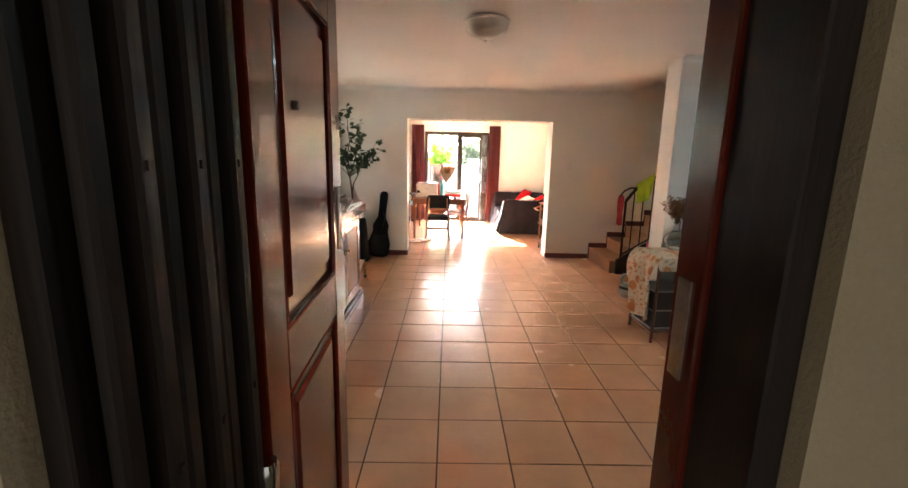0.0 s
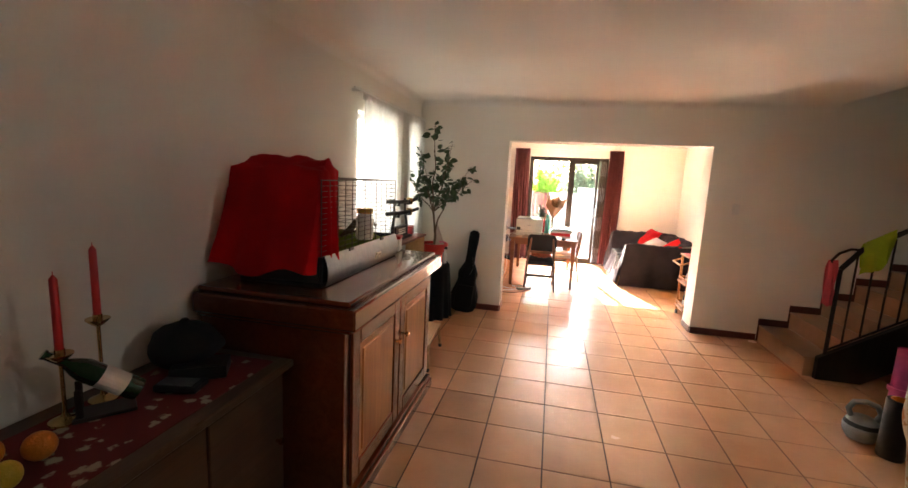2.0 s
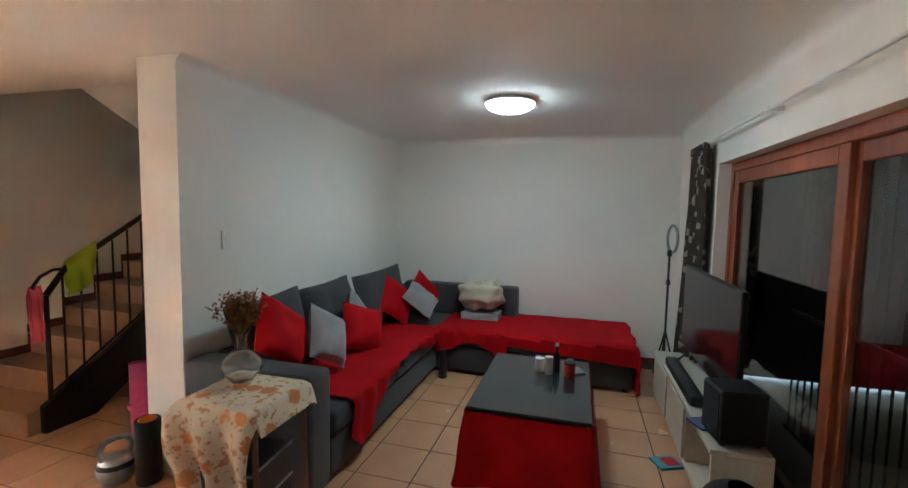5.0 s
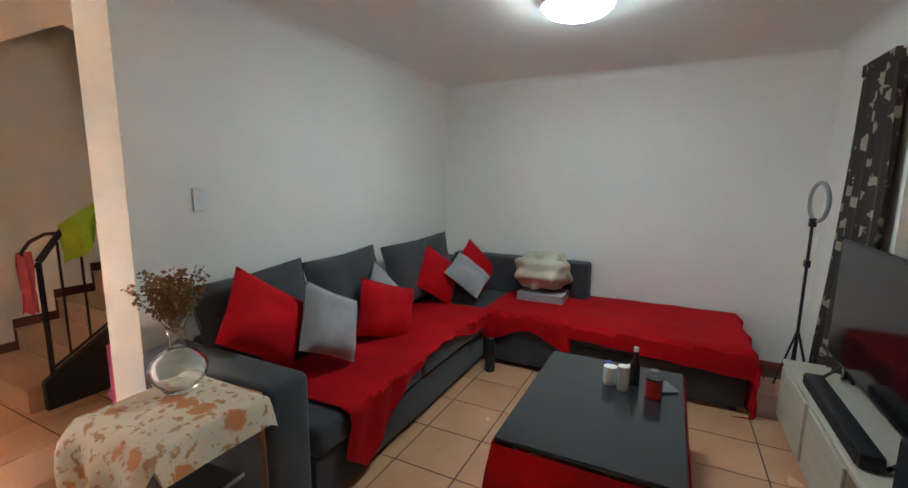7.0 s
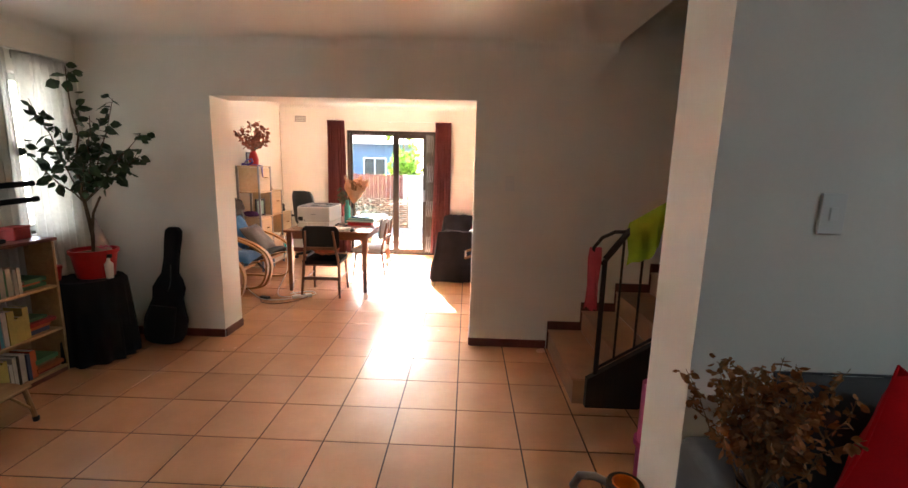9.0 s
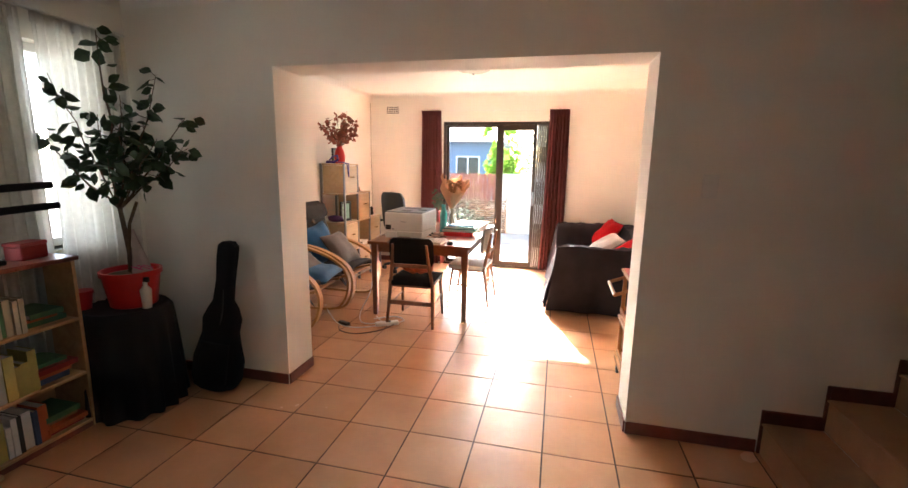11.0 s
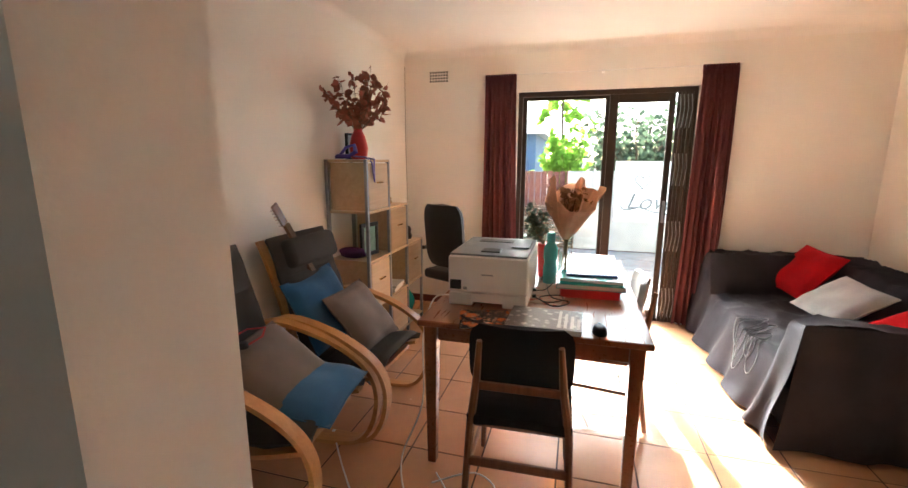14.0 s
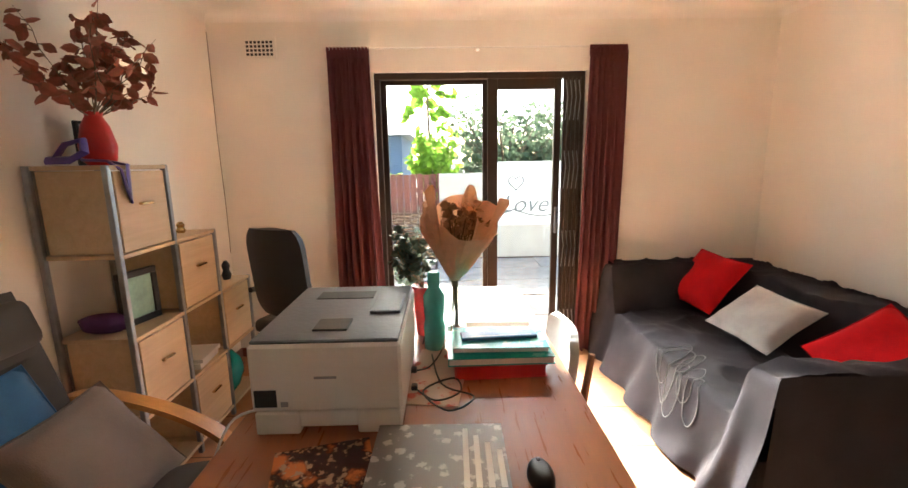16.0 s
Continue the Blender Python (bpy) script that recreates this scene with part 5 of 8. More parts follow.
solid("table_cloth", grid(bmesh.new(), 150, 14, skirt, 0.004, wrap=True), M_RED, "red cloth hanging to the floor round the coffee table", "tablecloth", smooth=True)
for k, (x, y, r, h, m, nm, lab) in enumerate([(3.78, 2.24, 0.035, 0.10, M_WHITE, "mug", "white mug on the coffee table"), (3.74, 2.17, 0.03, 0.13, M_PAPER, "jar", "white plastic jar on the coffee table"), (3.84, 2.12, 0.026, 0.20, M_BLACK, "bottle", "dark glass bottle on the coffee table"),
                                      (3.72, 2.02, 0.04, 0.11, M_REDPL, "candle_jar", "red candle jar with a dark lid"), (3.86, 2.26, 0.02, 0.09, mat("blue_plastic", (0.03, 0.09, 0.5), 0.4), "lotion_bottle", "small blue bottle on the coffee table"), (3.88, 2.02, 0.025, 0.08, M_STEEL, "tin", "small metal tin on the coffee table"), (3.93, 2.14, 0.03, 0.06, M_WHITE, "cup", "small white cup on the coffee table")]):
    e = thing(nm, x, y, 0.483, 20 * k, lab, nm.replace("_", " "), "things on the coffee table")
    if nm == "bottle":
        part("body", lathe(bmesh.new(), [(r, 0), (r, h * 0.55), (r * 0.4, h * 0.75), (r * 0.4, h), (0, h)], 16), m, e, smooth=True)
        part("cap", lathe(bmesh.new(), [(r * 0.5, h * 0.93), (r * 0.5, h * 1.04), (0, h * 1.04)], 12), M_WHITE, e)
    else:
        part("body", lathe(bmesh.new(), [(r * 0.92, 0), (r, 0.008), (r, h * 0.9), (r * 0.94, h * 0.95), (0, h * 0.95)], 16), m, e, smooth=True)
        part("lid", lathe(bmesh.new(), [(r * 1.02, h * 0.9), (r * 1.02, h), (0, h)], 16), M_BLACK if k == 3 else m, e, smooth=True)
notepad = thing("notepad", 3.86, 1.97, 0.483, 30, "small white notepad lying on the coffee table", "notepad")
part("page_block", B(-0.06, 0.06, -0.045, 0.045, 0, 0.008), M_PAPER, notepad)
part("cover", B(-0.062, 0.062, -0.047, 0.047, 0.008, 0.0095), M_STEEL, notepad)
flask = thing("thermos_flask", 4.60, 3.26, 0, 0, "black thermos flask standing on the floor by the sofa", "flask")
part("body", lathe(bmesh.new(), [(0.04, 0), (0.042, 0.005), (0.042, 0.2), (0.03, 0.23)], 18), M_BLACK, flask, smooth=True)
part("cap", lathe(bmesh.new(), [(0.03, 0.23), (0.03, 0.28), (0.026, 0.285), (0, 0.285)], 18), M_BLACK, flask, smooth=True)

# side table with cloth and vase
st = thing("side_table", 2.265, 3.58, 0, 2, "small folding wooden side table", "side table")
part("top", B(-0.205, 0.21, -0.205, 0.215, 0.735, 0.755, bev=0.004), M_HONEY, st)
M_DKLEG = wood("dark_leg_wood", (0.06, 0.02, 0.01), (0.12, 0.045, 0.02), 0.4, 5)
for sx in (-1, 1):
    for sy in (-1, 1):
        part("leg", tube(bmesh.new(), [(sx * 0.2, sy * 0.21, 0.0), (sx * 0.19, sy * 0.2, 0.735)], 0.014, 6), M_DKLEG, st)
    part("stretcher", tube(bmesh.new(), [(sx * 0.2, -0.21, 0.10), (sx * 0.2, 0.21, 0.10)], 0.010, 6), M_DKLEG, st)
part("stretcher", tube(bmesh.new(), [(-0.2, -0.21, 0.10), (0.2, -0.21, 0.10)], 0.010, 6), M_DKLEG, st)
M_TCLOTH = motif("leaf_print_cloth", (0.64, 0.55, 0.42), (0.50, 0.19, 0.06), 7.5, 0.36, 0.40, figure2=(0.40, 0.22, 0.10))


def tcloth(u, v):
    """A cloth pulled to one side: a long fall over one edge, short overhangs on the others."""
    y = 3.32 + 0.51 * u
    w = 2 * u - 1
    fall = 0.58 - 0.10 * w * w + 0.05 * math.sin(u * 8 + 1)
    s = v * (0.465 + fall)
    edge = max(0.0, abs(w) - 0.84) / 0.16
    z = 0.761 + wobble(s * 5, y * 5, 2, 1, 0.004) - 0.085 * edge ** 1.5 * (1.3 if w < 0 else 0.7)
    x = 2.49 - s
    if s < 0.03:
        z -= (0.03 - s) * 0.8
    if s > 0.44:
        d = s - 0.44
        k = min(1.0, d / 0.05)
        x = 2.05 - 0.025 * k - 0.035 * math.sin(u * 15 + 2.5 * d) * min(1, d * 4) - 0.03 * math.sin(min(1.0, d / 0.3) * math.pi)
        z = 0.761 - d * (1 - 0.03 * math.sin(u * 9)) - 0.03 * edge
        y = 3.575 + (y - 3.575) * (1 - 0.45 * d) - 0.02 * d
    return (x, y, z)


solid("side_table_cloth", grid(bmesh.new(), 44, 44, tcloth, 0.003), M_TCLOTH, "cream cloth with orange leaf print over the side table", "tablecloth", smooth=True)
vase = thing("glass_vase", 2.34, 3.67, 0.768, 0, "round clear glass vase with textured sides", "vase")
M_VASE = glass("vase_glass", (0.92, 0.95, 0.95), 0.06, 1.5)
prof = [(0.05, 0), (0.06, 0.004)] + [(0.045 + 0.057 * math.sin(math.pi * (0.08 + 0.84 * k / 12)) + 0.002 * (k % 2), 0.012 + 0.135 * k / 12) for k in range(13)] + [(0.03, 0.165), (0.026, 0.21), (0.032, 0.25), (0.029, 0.252), (0.023, 0.21), (0.026, 0.168)] + [(0.04 + 0.056 * math.sin(math.pi * (0.08 + 0.84 * k / 12)), 0.016 + 0.13 * k / 12) for k in range(12, -1, -1)] + [(0, 0.014)]
part("body", lathe(bmesh.new(), prof, 32), M_VASE, vase, smooth=True)
dried = thing("dried_flowers", 2.34, 3.67, 0.80, 0, "bunch of brown dried flowers in the glass vase", "flowers")
M_DRY = mat("dried_flower", (0.36, 0.15, 0.045), 0.9, var=0.4, scale=30, fine=120, bump=0.2)
M_DRYSTEM = mat("dried_stem", (0.28, 0.17, 0.08), 0.9, var=0.3, scale=30)
rr = random.Random(8)
tw = [((rr.gauss(0, 0.062), rr.gauss(0, 0.062), rr.uniform(0.37, 0.45)), 0.0018) for k in range(44)]
leafy(dried, (0, 0, 0.19), tw, 0.015, 40, 0.018, 9, M_DRY, M_DRYSTEM)
crate = thing("speaker_crate", 2.22, 3.57, 0.115, 4, "black box with silver edges under the side table", "box")
part("body", B(-0.16, 0.16, -0.17, 0.17, 0, 0.34, bev=0.006), M_BLACK, crate)
for z in (0.0, 0.16, 0.33):
    part("edge", boxes((-0.165, 0.165, -0.176, -0.17, z, z + 0.012), (-0.166, -0.16, -0.17, 0.17, z, z + 0.012)), M_STEEL, crate, "silver edge trim")
part("shelf", B(-0.2, 0.2, -0.205, 0.205, 0.098, 0.112), M_DKLEG, st)

# television bench
M_CREAM = wood("pale_bench", (0.48, 0.42, 0.33), (0.60, 0.54, 0.44), 0.4, 4, axis=0)
tvb = thing("tv_bench", 3.0, 0.985, 0, 0, "long low pale television bench", "tv bench")
part("top", B(0, 1.74, 0, 0.30, 0.42, 0.45, bev=0.004), M_CREAM, tvb)
part("bottom", B(0, 1.74, 0, 0.29, 0.04, 0.07, bev=0.004), M_CREAM, tvb)
for x in (0, 0.56, 1.15, 1.715):
    part("side_panel", B(x, x + 0.025, 0, 0.29, 0.07, 0.42, bev=0.003), M_CREAM, tvb)
part("back_panel", B(0.025, 1.715, 0, 0.008, 0.07, 0.42), M_CREAM, tvb)
for x in (0.58, 1.17):
    part("door", B(x, x + 0.54, 0.29, 0.305, 0.075, 0.415, bev=0.003), M_CREAM, tvb)
for x in (0.05, 1.66):
    part("foot", B(x, x + 0.04, 0.03, 0.26, 0, 0.04), M_CREAM, tvb)
tv = thing("television", 4.02, 1.06, 0.45, 0, "large flat television with a dark screen", "television")
part("casing", B(-0.70, 0.70, -0.015, 0.018, 0.10, 0.80, bev=0.005), M_BLACK, tv)
part("screen", B(-0.688, 0.688, 0.018, 0.0205, 0.118, 0.788), mat("tv_screen", (0.008, 0.008, 0.009), 0.12, var=0.05, bump=0, spec=0.6), tv, "dark glossy screen")
for s in (-1, 1):
    part("leg", tube(bmesh.new(), [(s * 0.45, -0.05, 0.004), (s * 0.45, 0.0, 0.11), (s * 0.45, 0.10, 0.004)], 0.010, 6), M_BLACK, tv)
bar = thing("soundbar", 3.95, 1.22, 0.451, 0, "long black soundbar in front of the television", "soundbar")
part("body", B(-0.42, 0.42, -0.045, 0.045, 0, 0.07, bev=0.015, seg=2), M_BLACK, bar, smooth=True)
part("grille", B(-0.40, 0.40, 0.045, 0.0475, 0.01, 0.06), M_BLACKCLOTH, bar)
sub = thing("subwoofer", 3.17, 1.13, 0.451, 8, "black cube subwoofer standing on the television bench", "speaker")
part("body", B(-0.11, 0.11, -0.12, 0.12, 0.012, 0.30, bev=0.008), M_BLACK, sub)
part("grille", B(-0.095, 0.095, 0.12, 0.125, 0.03, 0.285), M_BLACKCLOTH, sub)
part("badge", B(-0.025, 0.025, 0.125, 0.127, 0.05, 0.058), M_STEEL, sub, "small silver bar")
for x in (-0.08, 0.08):
    for y in (-0.09, 0.09):
        part("foot", lathe(bmesh.new(), [(0.014, 0), (0.014, 0.013)], 10, (x, y, 0)), M_BLACK, sub)
bg = grid(bmesh.new(), 32, 14, lambda u, v: (2.72 + 0.24 * math.cos(2 * math.pi * u) * math.sin(math.pi * (0.12 + 0.86 * v)) ** 0.45 * (1 + wobble(u * 8, v * 3, 2, 1, 0.2)), 1.22 + 0.20 * math.sin(2 * math.pi * u) * math.sin(math.pi * (0.12 + 0.86 * v)) ** 0.45, 0.42 * v), wrap=True)
solid("duffel_bag", bg, M_BLACKCLOTH, "slouched black bag on the floor by the window", "bag", smooth=True)
for k, (x, y, m, nm) in enumerate([(3.62, 1.36, BOOKCOL[9], "teal"), (3.30, 1.22, BOOKCOL[2], "blue")]):
    e = thing("game_case", x, y, 0.0 if k == 0 else 0.451, 25, f"small {nm} plastic case lying flat", "case", "cases near the television bench")
    part("cover", B(-0.07, 0.07, -0.09, 0.09, 0, 0.016, bev=0.002), m, e)
    part("label", B(-0.05, 0.05, -0.07, 0.03, 0.016, 0.0165), M_REDPL, e)
ring = thing("ring_light", 5.12, 1.14, 0, 0, "ring light on a slim black tripod", "ring light")
part("ring", tube(bmesh.new(), [(0.13 * math.cos(a), -0.02 + 0.02 * math.cos(a), 1.45 + 0.13 * math.sin(a)) for a in [2 * math.pi * k / 28 for k in range(28)]], 0.013, 8, closed=True), mat("ring_diffuser", (0.30, 0.31, 0.32), 0.5, var=0.05), ring, "unlit grey diffuser ring", smooth=True)
part("pole", tube(bmesh.new(), [(0, 0, 0.25), (0, 0, 1.33)], 0.010, 8), M_BLACK, ring)
part("clamp", B(-0.02, 0.02, -0.02, 0.02, 1.28, 1.34, bev=0.004), M_BLACK, ring)
part("bracket", B(-0.03, 0.03, -0.015, 0.015, 1.0, 1.05, bev=0.004), M_BLACK, ring)
for k in range(3):
    a = radians(20 + 120 * k)
    part("leg", tube(bmesh.new(), [(0, 0, 0.55), (0.30 * math.cos(a), 0.13 * math.sin(a), 0.01)], 0.008, 6), M_BLACK, ring)

# timber sliding door, curtain and rail of the lounge
M_ORWOOD = wood("orange_brown_frame", (0.20, 0.045, 0.018), (0.34, 0.09, 0.035), 0.4, 4)
sd2 = tagged(new("door_2"), "closed orange-brown timber sliding door with dark panes", "door", "", STRUCT)
fy0, fy1 = YW - 0.18, YW - 0.09
part("frame", boxes((LX0, LX1, fy0, fy1, LZ - 0.07, LZ), (LX0, LX0 + 0.06, fy0, fy1, 0.05, LZ - 0.07), (LX1 - 0.06, LX1, fy0, fy1, 0.05, LZ - 0.07), (LX0, LX1, fy0, fy1, 0, 0.05), bev=0.005), M_ORWOOD, sd2)
for a, b in ((LX0 + 0.06, 2.92), (2.86, LX1 - 0.06)):
    off = 0.0 if a < 2 else 0.03
    lf = part("leaf", boxes((a, a + 0.09, fy0 + 0.01 + off, fy0 + 0.05 + off, 0.05, LZ - 0.07), (b - 0.09, b, fy0 + 0.01 + off, fy0 + 0.05 + off, 0.05, LZ - 0.07), (a + 0.09, b - 0.09, fy0 + 0.01 + off, fy0 + 0.05 + off, LZ - 0.16, LZ - 0.07), (a + 0.09, b - 0.09, fy0 + 0.01 + off, fy0 + 0.05 + off, 0.05, 0.2), bev=0.004), M_ORWOOD, sd2)
    part("pane", B(a + 0.08, b - 0.08, fy0 + 0.027 + off, fy0 + 0.033 + off, 0.19, LZ - 0.15), M_GLASS, lf)
M_PATTERN = motif("brown_print_curtain", (0.065, 0.045, 0.033), (0.40, 0.34, 0.26), 10, 0.36, 0.40)
curtain("patterned_curtain", 4.46, YW + 0.07, 4.92, YW + 0.07, 2.24, 0.03, 7, 0.045, M_PATTERN, "dark brown curtain with pale circle print", 1.5, tie=0.45)
rl2 = thing("curtain_rail", 1.6, YW + 0.07, 2.27, 0, "white curtain rail above the timber sliding door", "curtain rail")
part("rod", tube(bmesh.new(), [(0, 0, 0), (3.42, 0, 0)], 0.011, 8), M_WHITE, rl2)
for x in (0.1, 1.7, 3.3):
    part("bracket", B(x - 0.012, x + 0.012, -0.07, 0.012, -0.012, 0.014, bev=0.002), M_WHITE, rl2)
# made-up dark enclosure behind the timber door, blocks the sky so the panes stay dark
M_SKYBLOCK = mat("dark_sky_block", (0.04, 0.036, 0.032), 0.9, var=0.3, scale=3, bump=0.3)
solid("wall_sky_block", boxes((1.6, 6.0, -1.6, -1.45, -0.1, 2.7), (6.0, 6.15, -1.6, YW - 0.25, -0.1, 2.7), (2.62, 2.7, -1.45, 0.54, -0.1, 2.7)), M_SKYBLOCK, "added dark wall keeping sky light off the timber door", "wall", STRUCT)
solid("ceiling_sky_block", B(1.4, 6.15, -1.6, YW - 0.25, 2.7, 2.8), M_SKYBLOCK, "added dark roof keeping sky light off the timber door", "ceiling", STRUCT)
yg = thing("yard_gate", 2.75, 0.35, -0.0, 0, "dark barred security gate outside the timber door", "gate")
for k in range(17):
    part("bar", tube(bmesh.new(), [(0.06 + k * 0.1, 0, 0.03), (0.06 + k * 0.1, 0, 2.05)], 0.008, 6), M_IRON, yg)
for z in (0.03, 0.95, 2.05):
    part("rail", B(0, 1.72, -0.012, 0.012, z - 0.015, z + 0.015), M_IRON, yg)

# ---- back room ----
# sliding door to the garden
M_BRONZE = mat("bronze_aluminium", (0.055, 0.038, 0.03), 0.4, metal=0.5, var=0.12, scale=12)
sd = tagged(new("door_3"), "dark bronze aluminium sliding door to the garden", "door", "", STRUCT)
gy0, gy1 = YB + 0.03, YB + 0.12
part("frame", boxes((DX0, DX1, gy0, gy1, DZ - 0.045, DZ), (DX0, DX0 + 0.04, gy0, gy1, 0.03, DZ - 0.045), (DX1 - 0.04, DX1, gy0, gy1, 0.03, DZ - 0.045), (DX0, DX1, gy0, gy1, 0, 0.03), bev=0.004), M_BRONZE, sd)
fx = part("leaf", boxes((DX0 + 0.04, DX0 + 0.08, gy0 + 0.05, gy1 - 0.01, 0.03, DZ - 0.045), (0.49, 0.535, gy0 + 0.05, gy1 - 0.01, 0.03, DZ - 0.045), (DX0 + 0.08, 0.49, gy0 + 0.05, gy1 - 0.01, 0.03, 0.08), (DX0 + 0.08, 0.49, gy0 + 0.05, gy1 - 0.01, DZ - 0.075, DZ - 0.045), bev=0.003), M_BRONZE, sd)
p = part("pane", B(DX0 + 0.07, 0.50, gy0 + 0.058, gy0 + 0.063, 0.07, DZ - 0.065), M_GLASS, fx)
p.visible_shadow = False
fx = part("leaf", boxes((0.525, 0.60, gy0 + 0.005, gy0 + 0.045, 0.03, DZ - 0.045), (1.02, 1.07, gy0 + 0.005, gy0 + 0.045, 0.03, DZ - 0.045), (0.60, 1.02, gy0 + 0.005, gy0 + 0.045, 0.03, 0.10), (0.60, 1.02, gy0 + 0.005, gy0 + 0.045, DZ - 0.12, DZ - 0.045), bev=0.003), M_BRONZE, sd)
p = part("pane", B(0.59, 1.03, gy0 + 0.022, gy0 + 0.027, 0.09, DZ - 0.11), M_GLASS, fx)
p.visible_shadow = False
part("handle", B(1.034, 1.056, gy0 - 0.02, gy0 + 0.005, 0.95, 1.15, bev=0.004), M_STEEL, fx)
sg = thing("security_gate", 1.07, YB - 0.005, 0.002, 0, "folded dark brown trellis security gate beside the glass", "gate")
for k in range(5):
    part("slat", boxes((0.006 + k * 0.031, 0.035 + k * 0.031, 0.0, 0.025 + 0.01 * (k % 2), 0.01, 2.092), bev=0.003), M_BRONZE, sg)
for z in (0.22, 0.85, 1.45, 1.95):
    for k in range(4):
        bm = bmesh.new()
        tube(bm, [(0.020 + k * 0.031, -0.004, z - 0.16), (0.034 + k * 0.031, -0.006, z), (0.020 + k * 0.031, -0.004, z + 0.12)], 0.0035, 5)
        part("link", bm, M_STEEL, sg, "bare metal lattice link")
M_BURG = sheer("burgundy_curtain", (0.20, 0.068, 0.072), 0.38)
curtain("curtain", -0.60, YB - 0.07, -0.31, YB - 0.07, 2.26, 0.03, 6, 0.04, M_BURG, "burgundy curtain gathered beside the sliding door", 1.25, "burgundy curtains", normal=(0, -1), tie=0.08)
curtain("curtain", 1.235, YB - 0.07, 1.50, YB - 0.07, 2.26, 0.03, 6, 0.04, M_BURG, "burgundy curtain gathered beside the sliding door", 1.2, "burgundy curtains", normal=(0, -1), tie=-0.12)
rl3 = thing("curtain_rail", -0.62, YB - 0.07, 2.285, 0, "thin pale curtain wire above the sliding door", "curtain rail")
part("rod", tube(bmesh.new(), [(0, 0, 0), (2.14, 0, 0)], 0.006, 6), M_WHITE, rl3)
for x in (0.03, 1.07, 2.1):
    part("bracket", B(x - 0.01, x + 0.01, -0.006, 0.07, -0.01, 0.01), M_WHITE, rl3)

vent = thing("wall_vent", -1.085, YB - 0.001, 2.31, 0, "small plaster air vent with square holes", "vent")
part("plate", B(-0.115, 0.115, -0.006, 0.002, -0.07, 0.07, bev=0.002), M_WALL, vent)
for i in range(7):
    for j in range(4):
        part("hole", B(-0.095 + i * 0.028, -0.077 + i * 0.028, -0.0075, -0.006, -0.05 + j * 0.027, -0.033 + j * 0.027), M_BLACK, vent)
cable = thing("wall_cable", XL + 0.012, YB - 0.02, 0, 0, "thin dark cable running down the wall corner", "cable")
part("wire", tube(bmesh.new(), [(0, 0, 0.85), (0.004, 0, 1.2), (-0.004, 0.0, 1.7), (0, 0, 2.42)], 0.0022, 5), M_BARK, cable)

# table
M_TABLE = wood("table_wood", (0.20, 0.060, 0.016), (0.27, 0.088, 0.025), 0.3, 3.0, axis=1, coat=0.3, bump=0.02)
TB = 0.765
dt = thing("dining_table", 0.11, 8.90, 0, 0, "long brown wooden dining table used as a desk", "table")
part("tabletop", B(-0.52, 0.52, -0.80, 0.80, TB - 0.03, TB, bev=0.005), M_TABLE, dt)
part("apron", boxes((-0.47, 0.47, -0.75, -0.73, TB - 0.11, TB - 0.03), (-0.47, 0.47, 0.73, 0.75, TB - 0.11, TB - 0.03), (-0.47, -0.45, -0.73, 0.73, TB - 0.11, TB - 0.03), (0.45, 0.47, -0.73, 0.73, TB - 0.11, TB - 0.03)), M_TABLE, dt)
for x in (-0.46, 0.46):
    for y in (-0.75, 0.75):
        bm = bmesh.new()
        box(bm, x - 0.032, x + 0.032, y - 0.032, y + 0.032, 0, TB - 0.03, bev=0.004)
        for v in bm.verts:
            if v.co.z < 0.1:
                v.co.x, v.co.y = x + (v.co.x - x) * 0.65, y + (v.co.y - y) * 0.65
        part("leg", bm, M_TABLE, dt)

M_CHAIRW = wood("teak_chair", (0.14, 0.05, 0.02), (0.25, 0.10, 0.04), 0.4, 5)


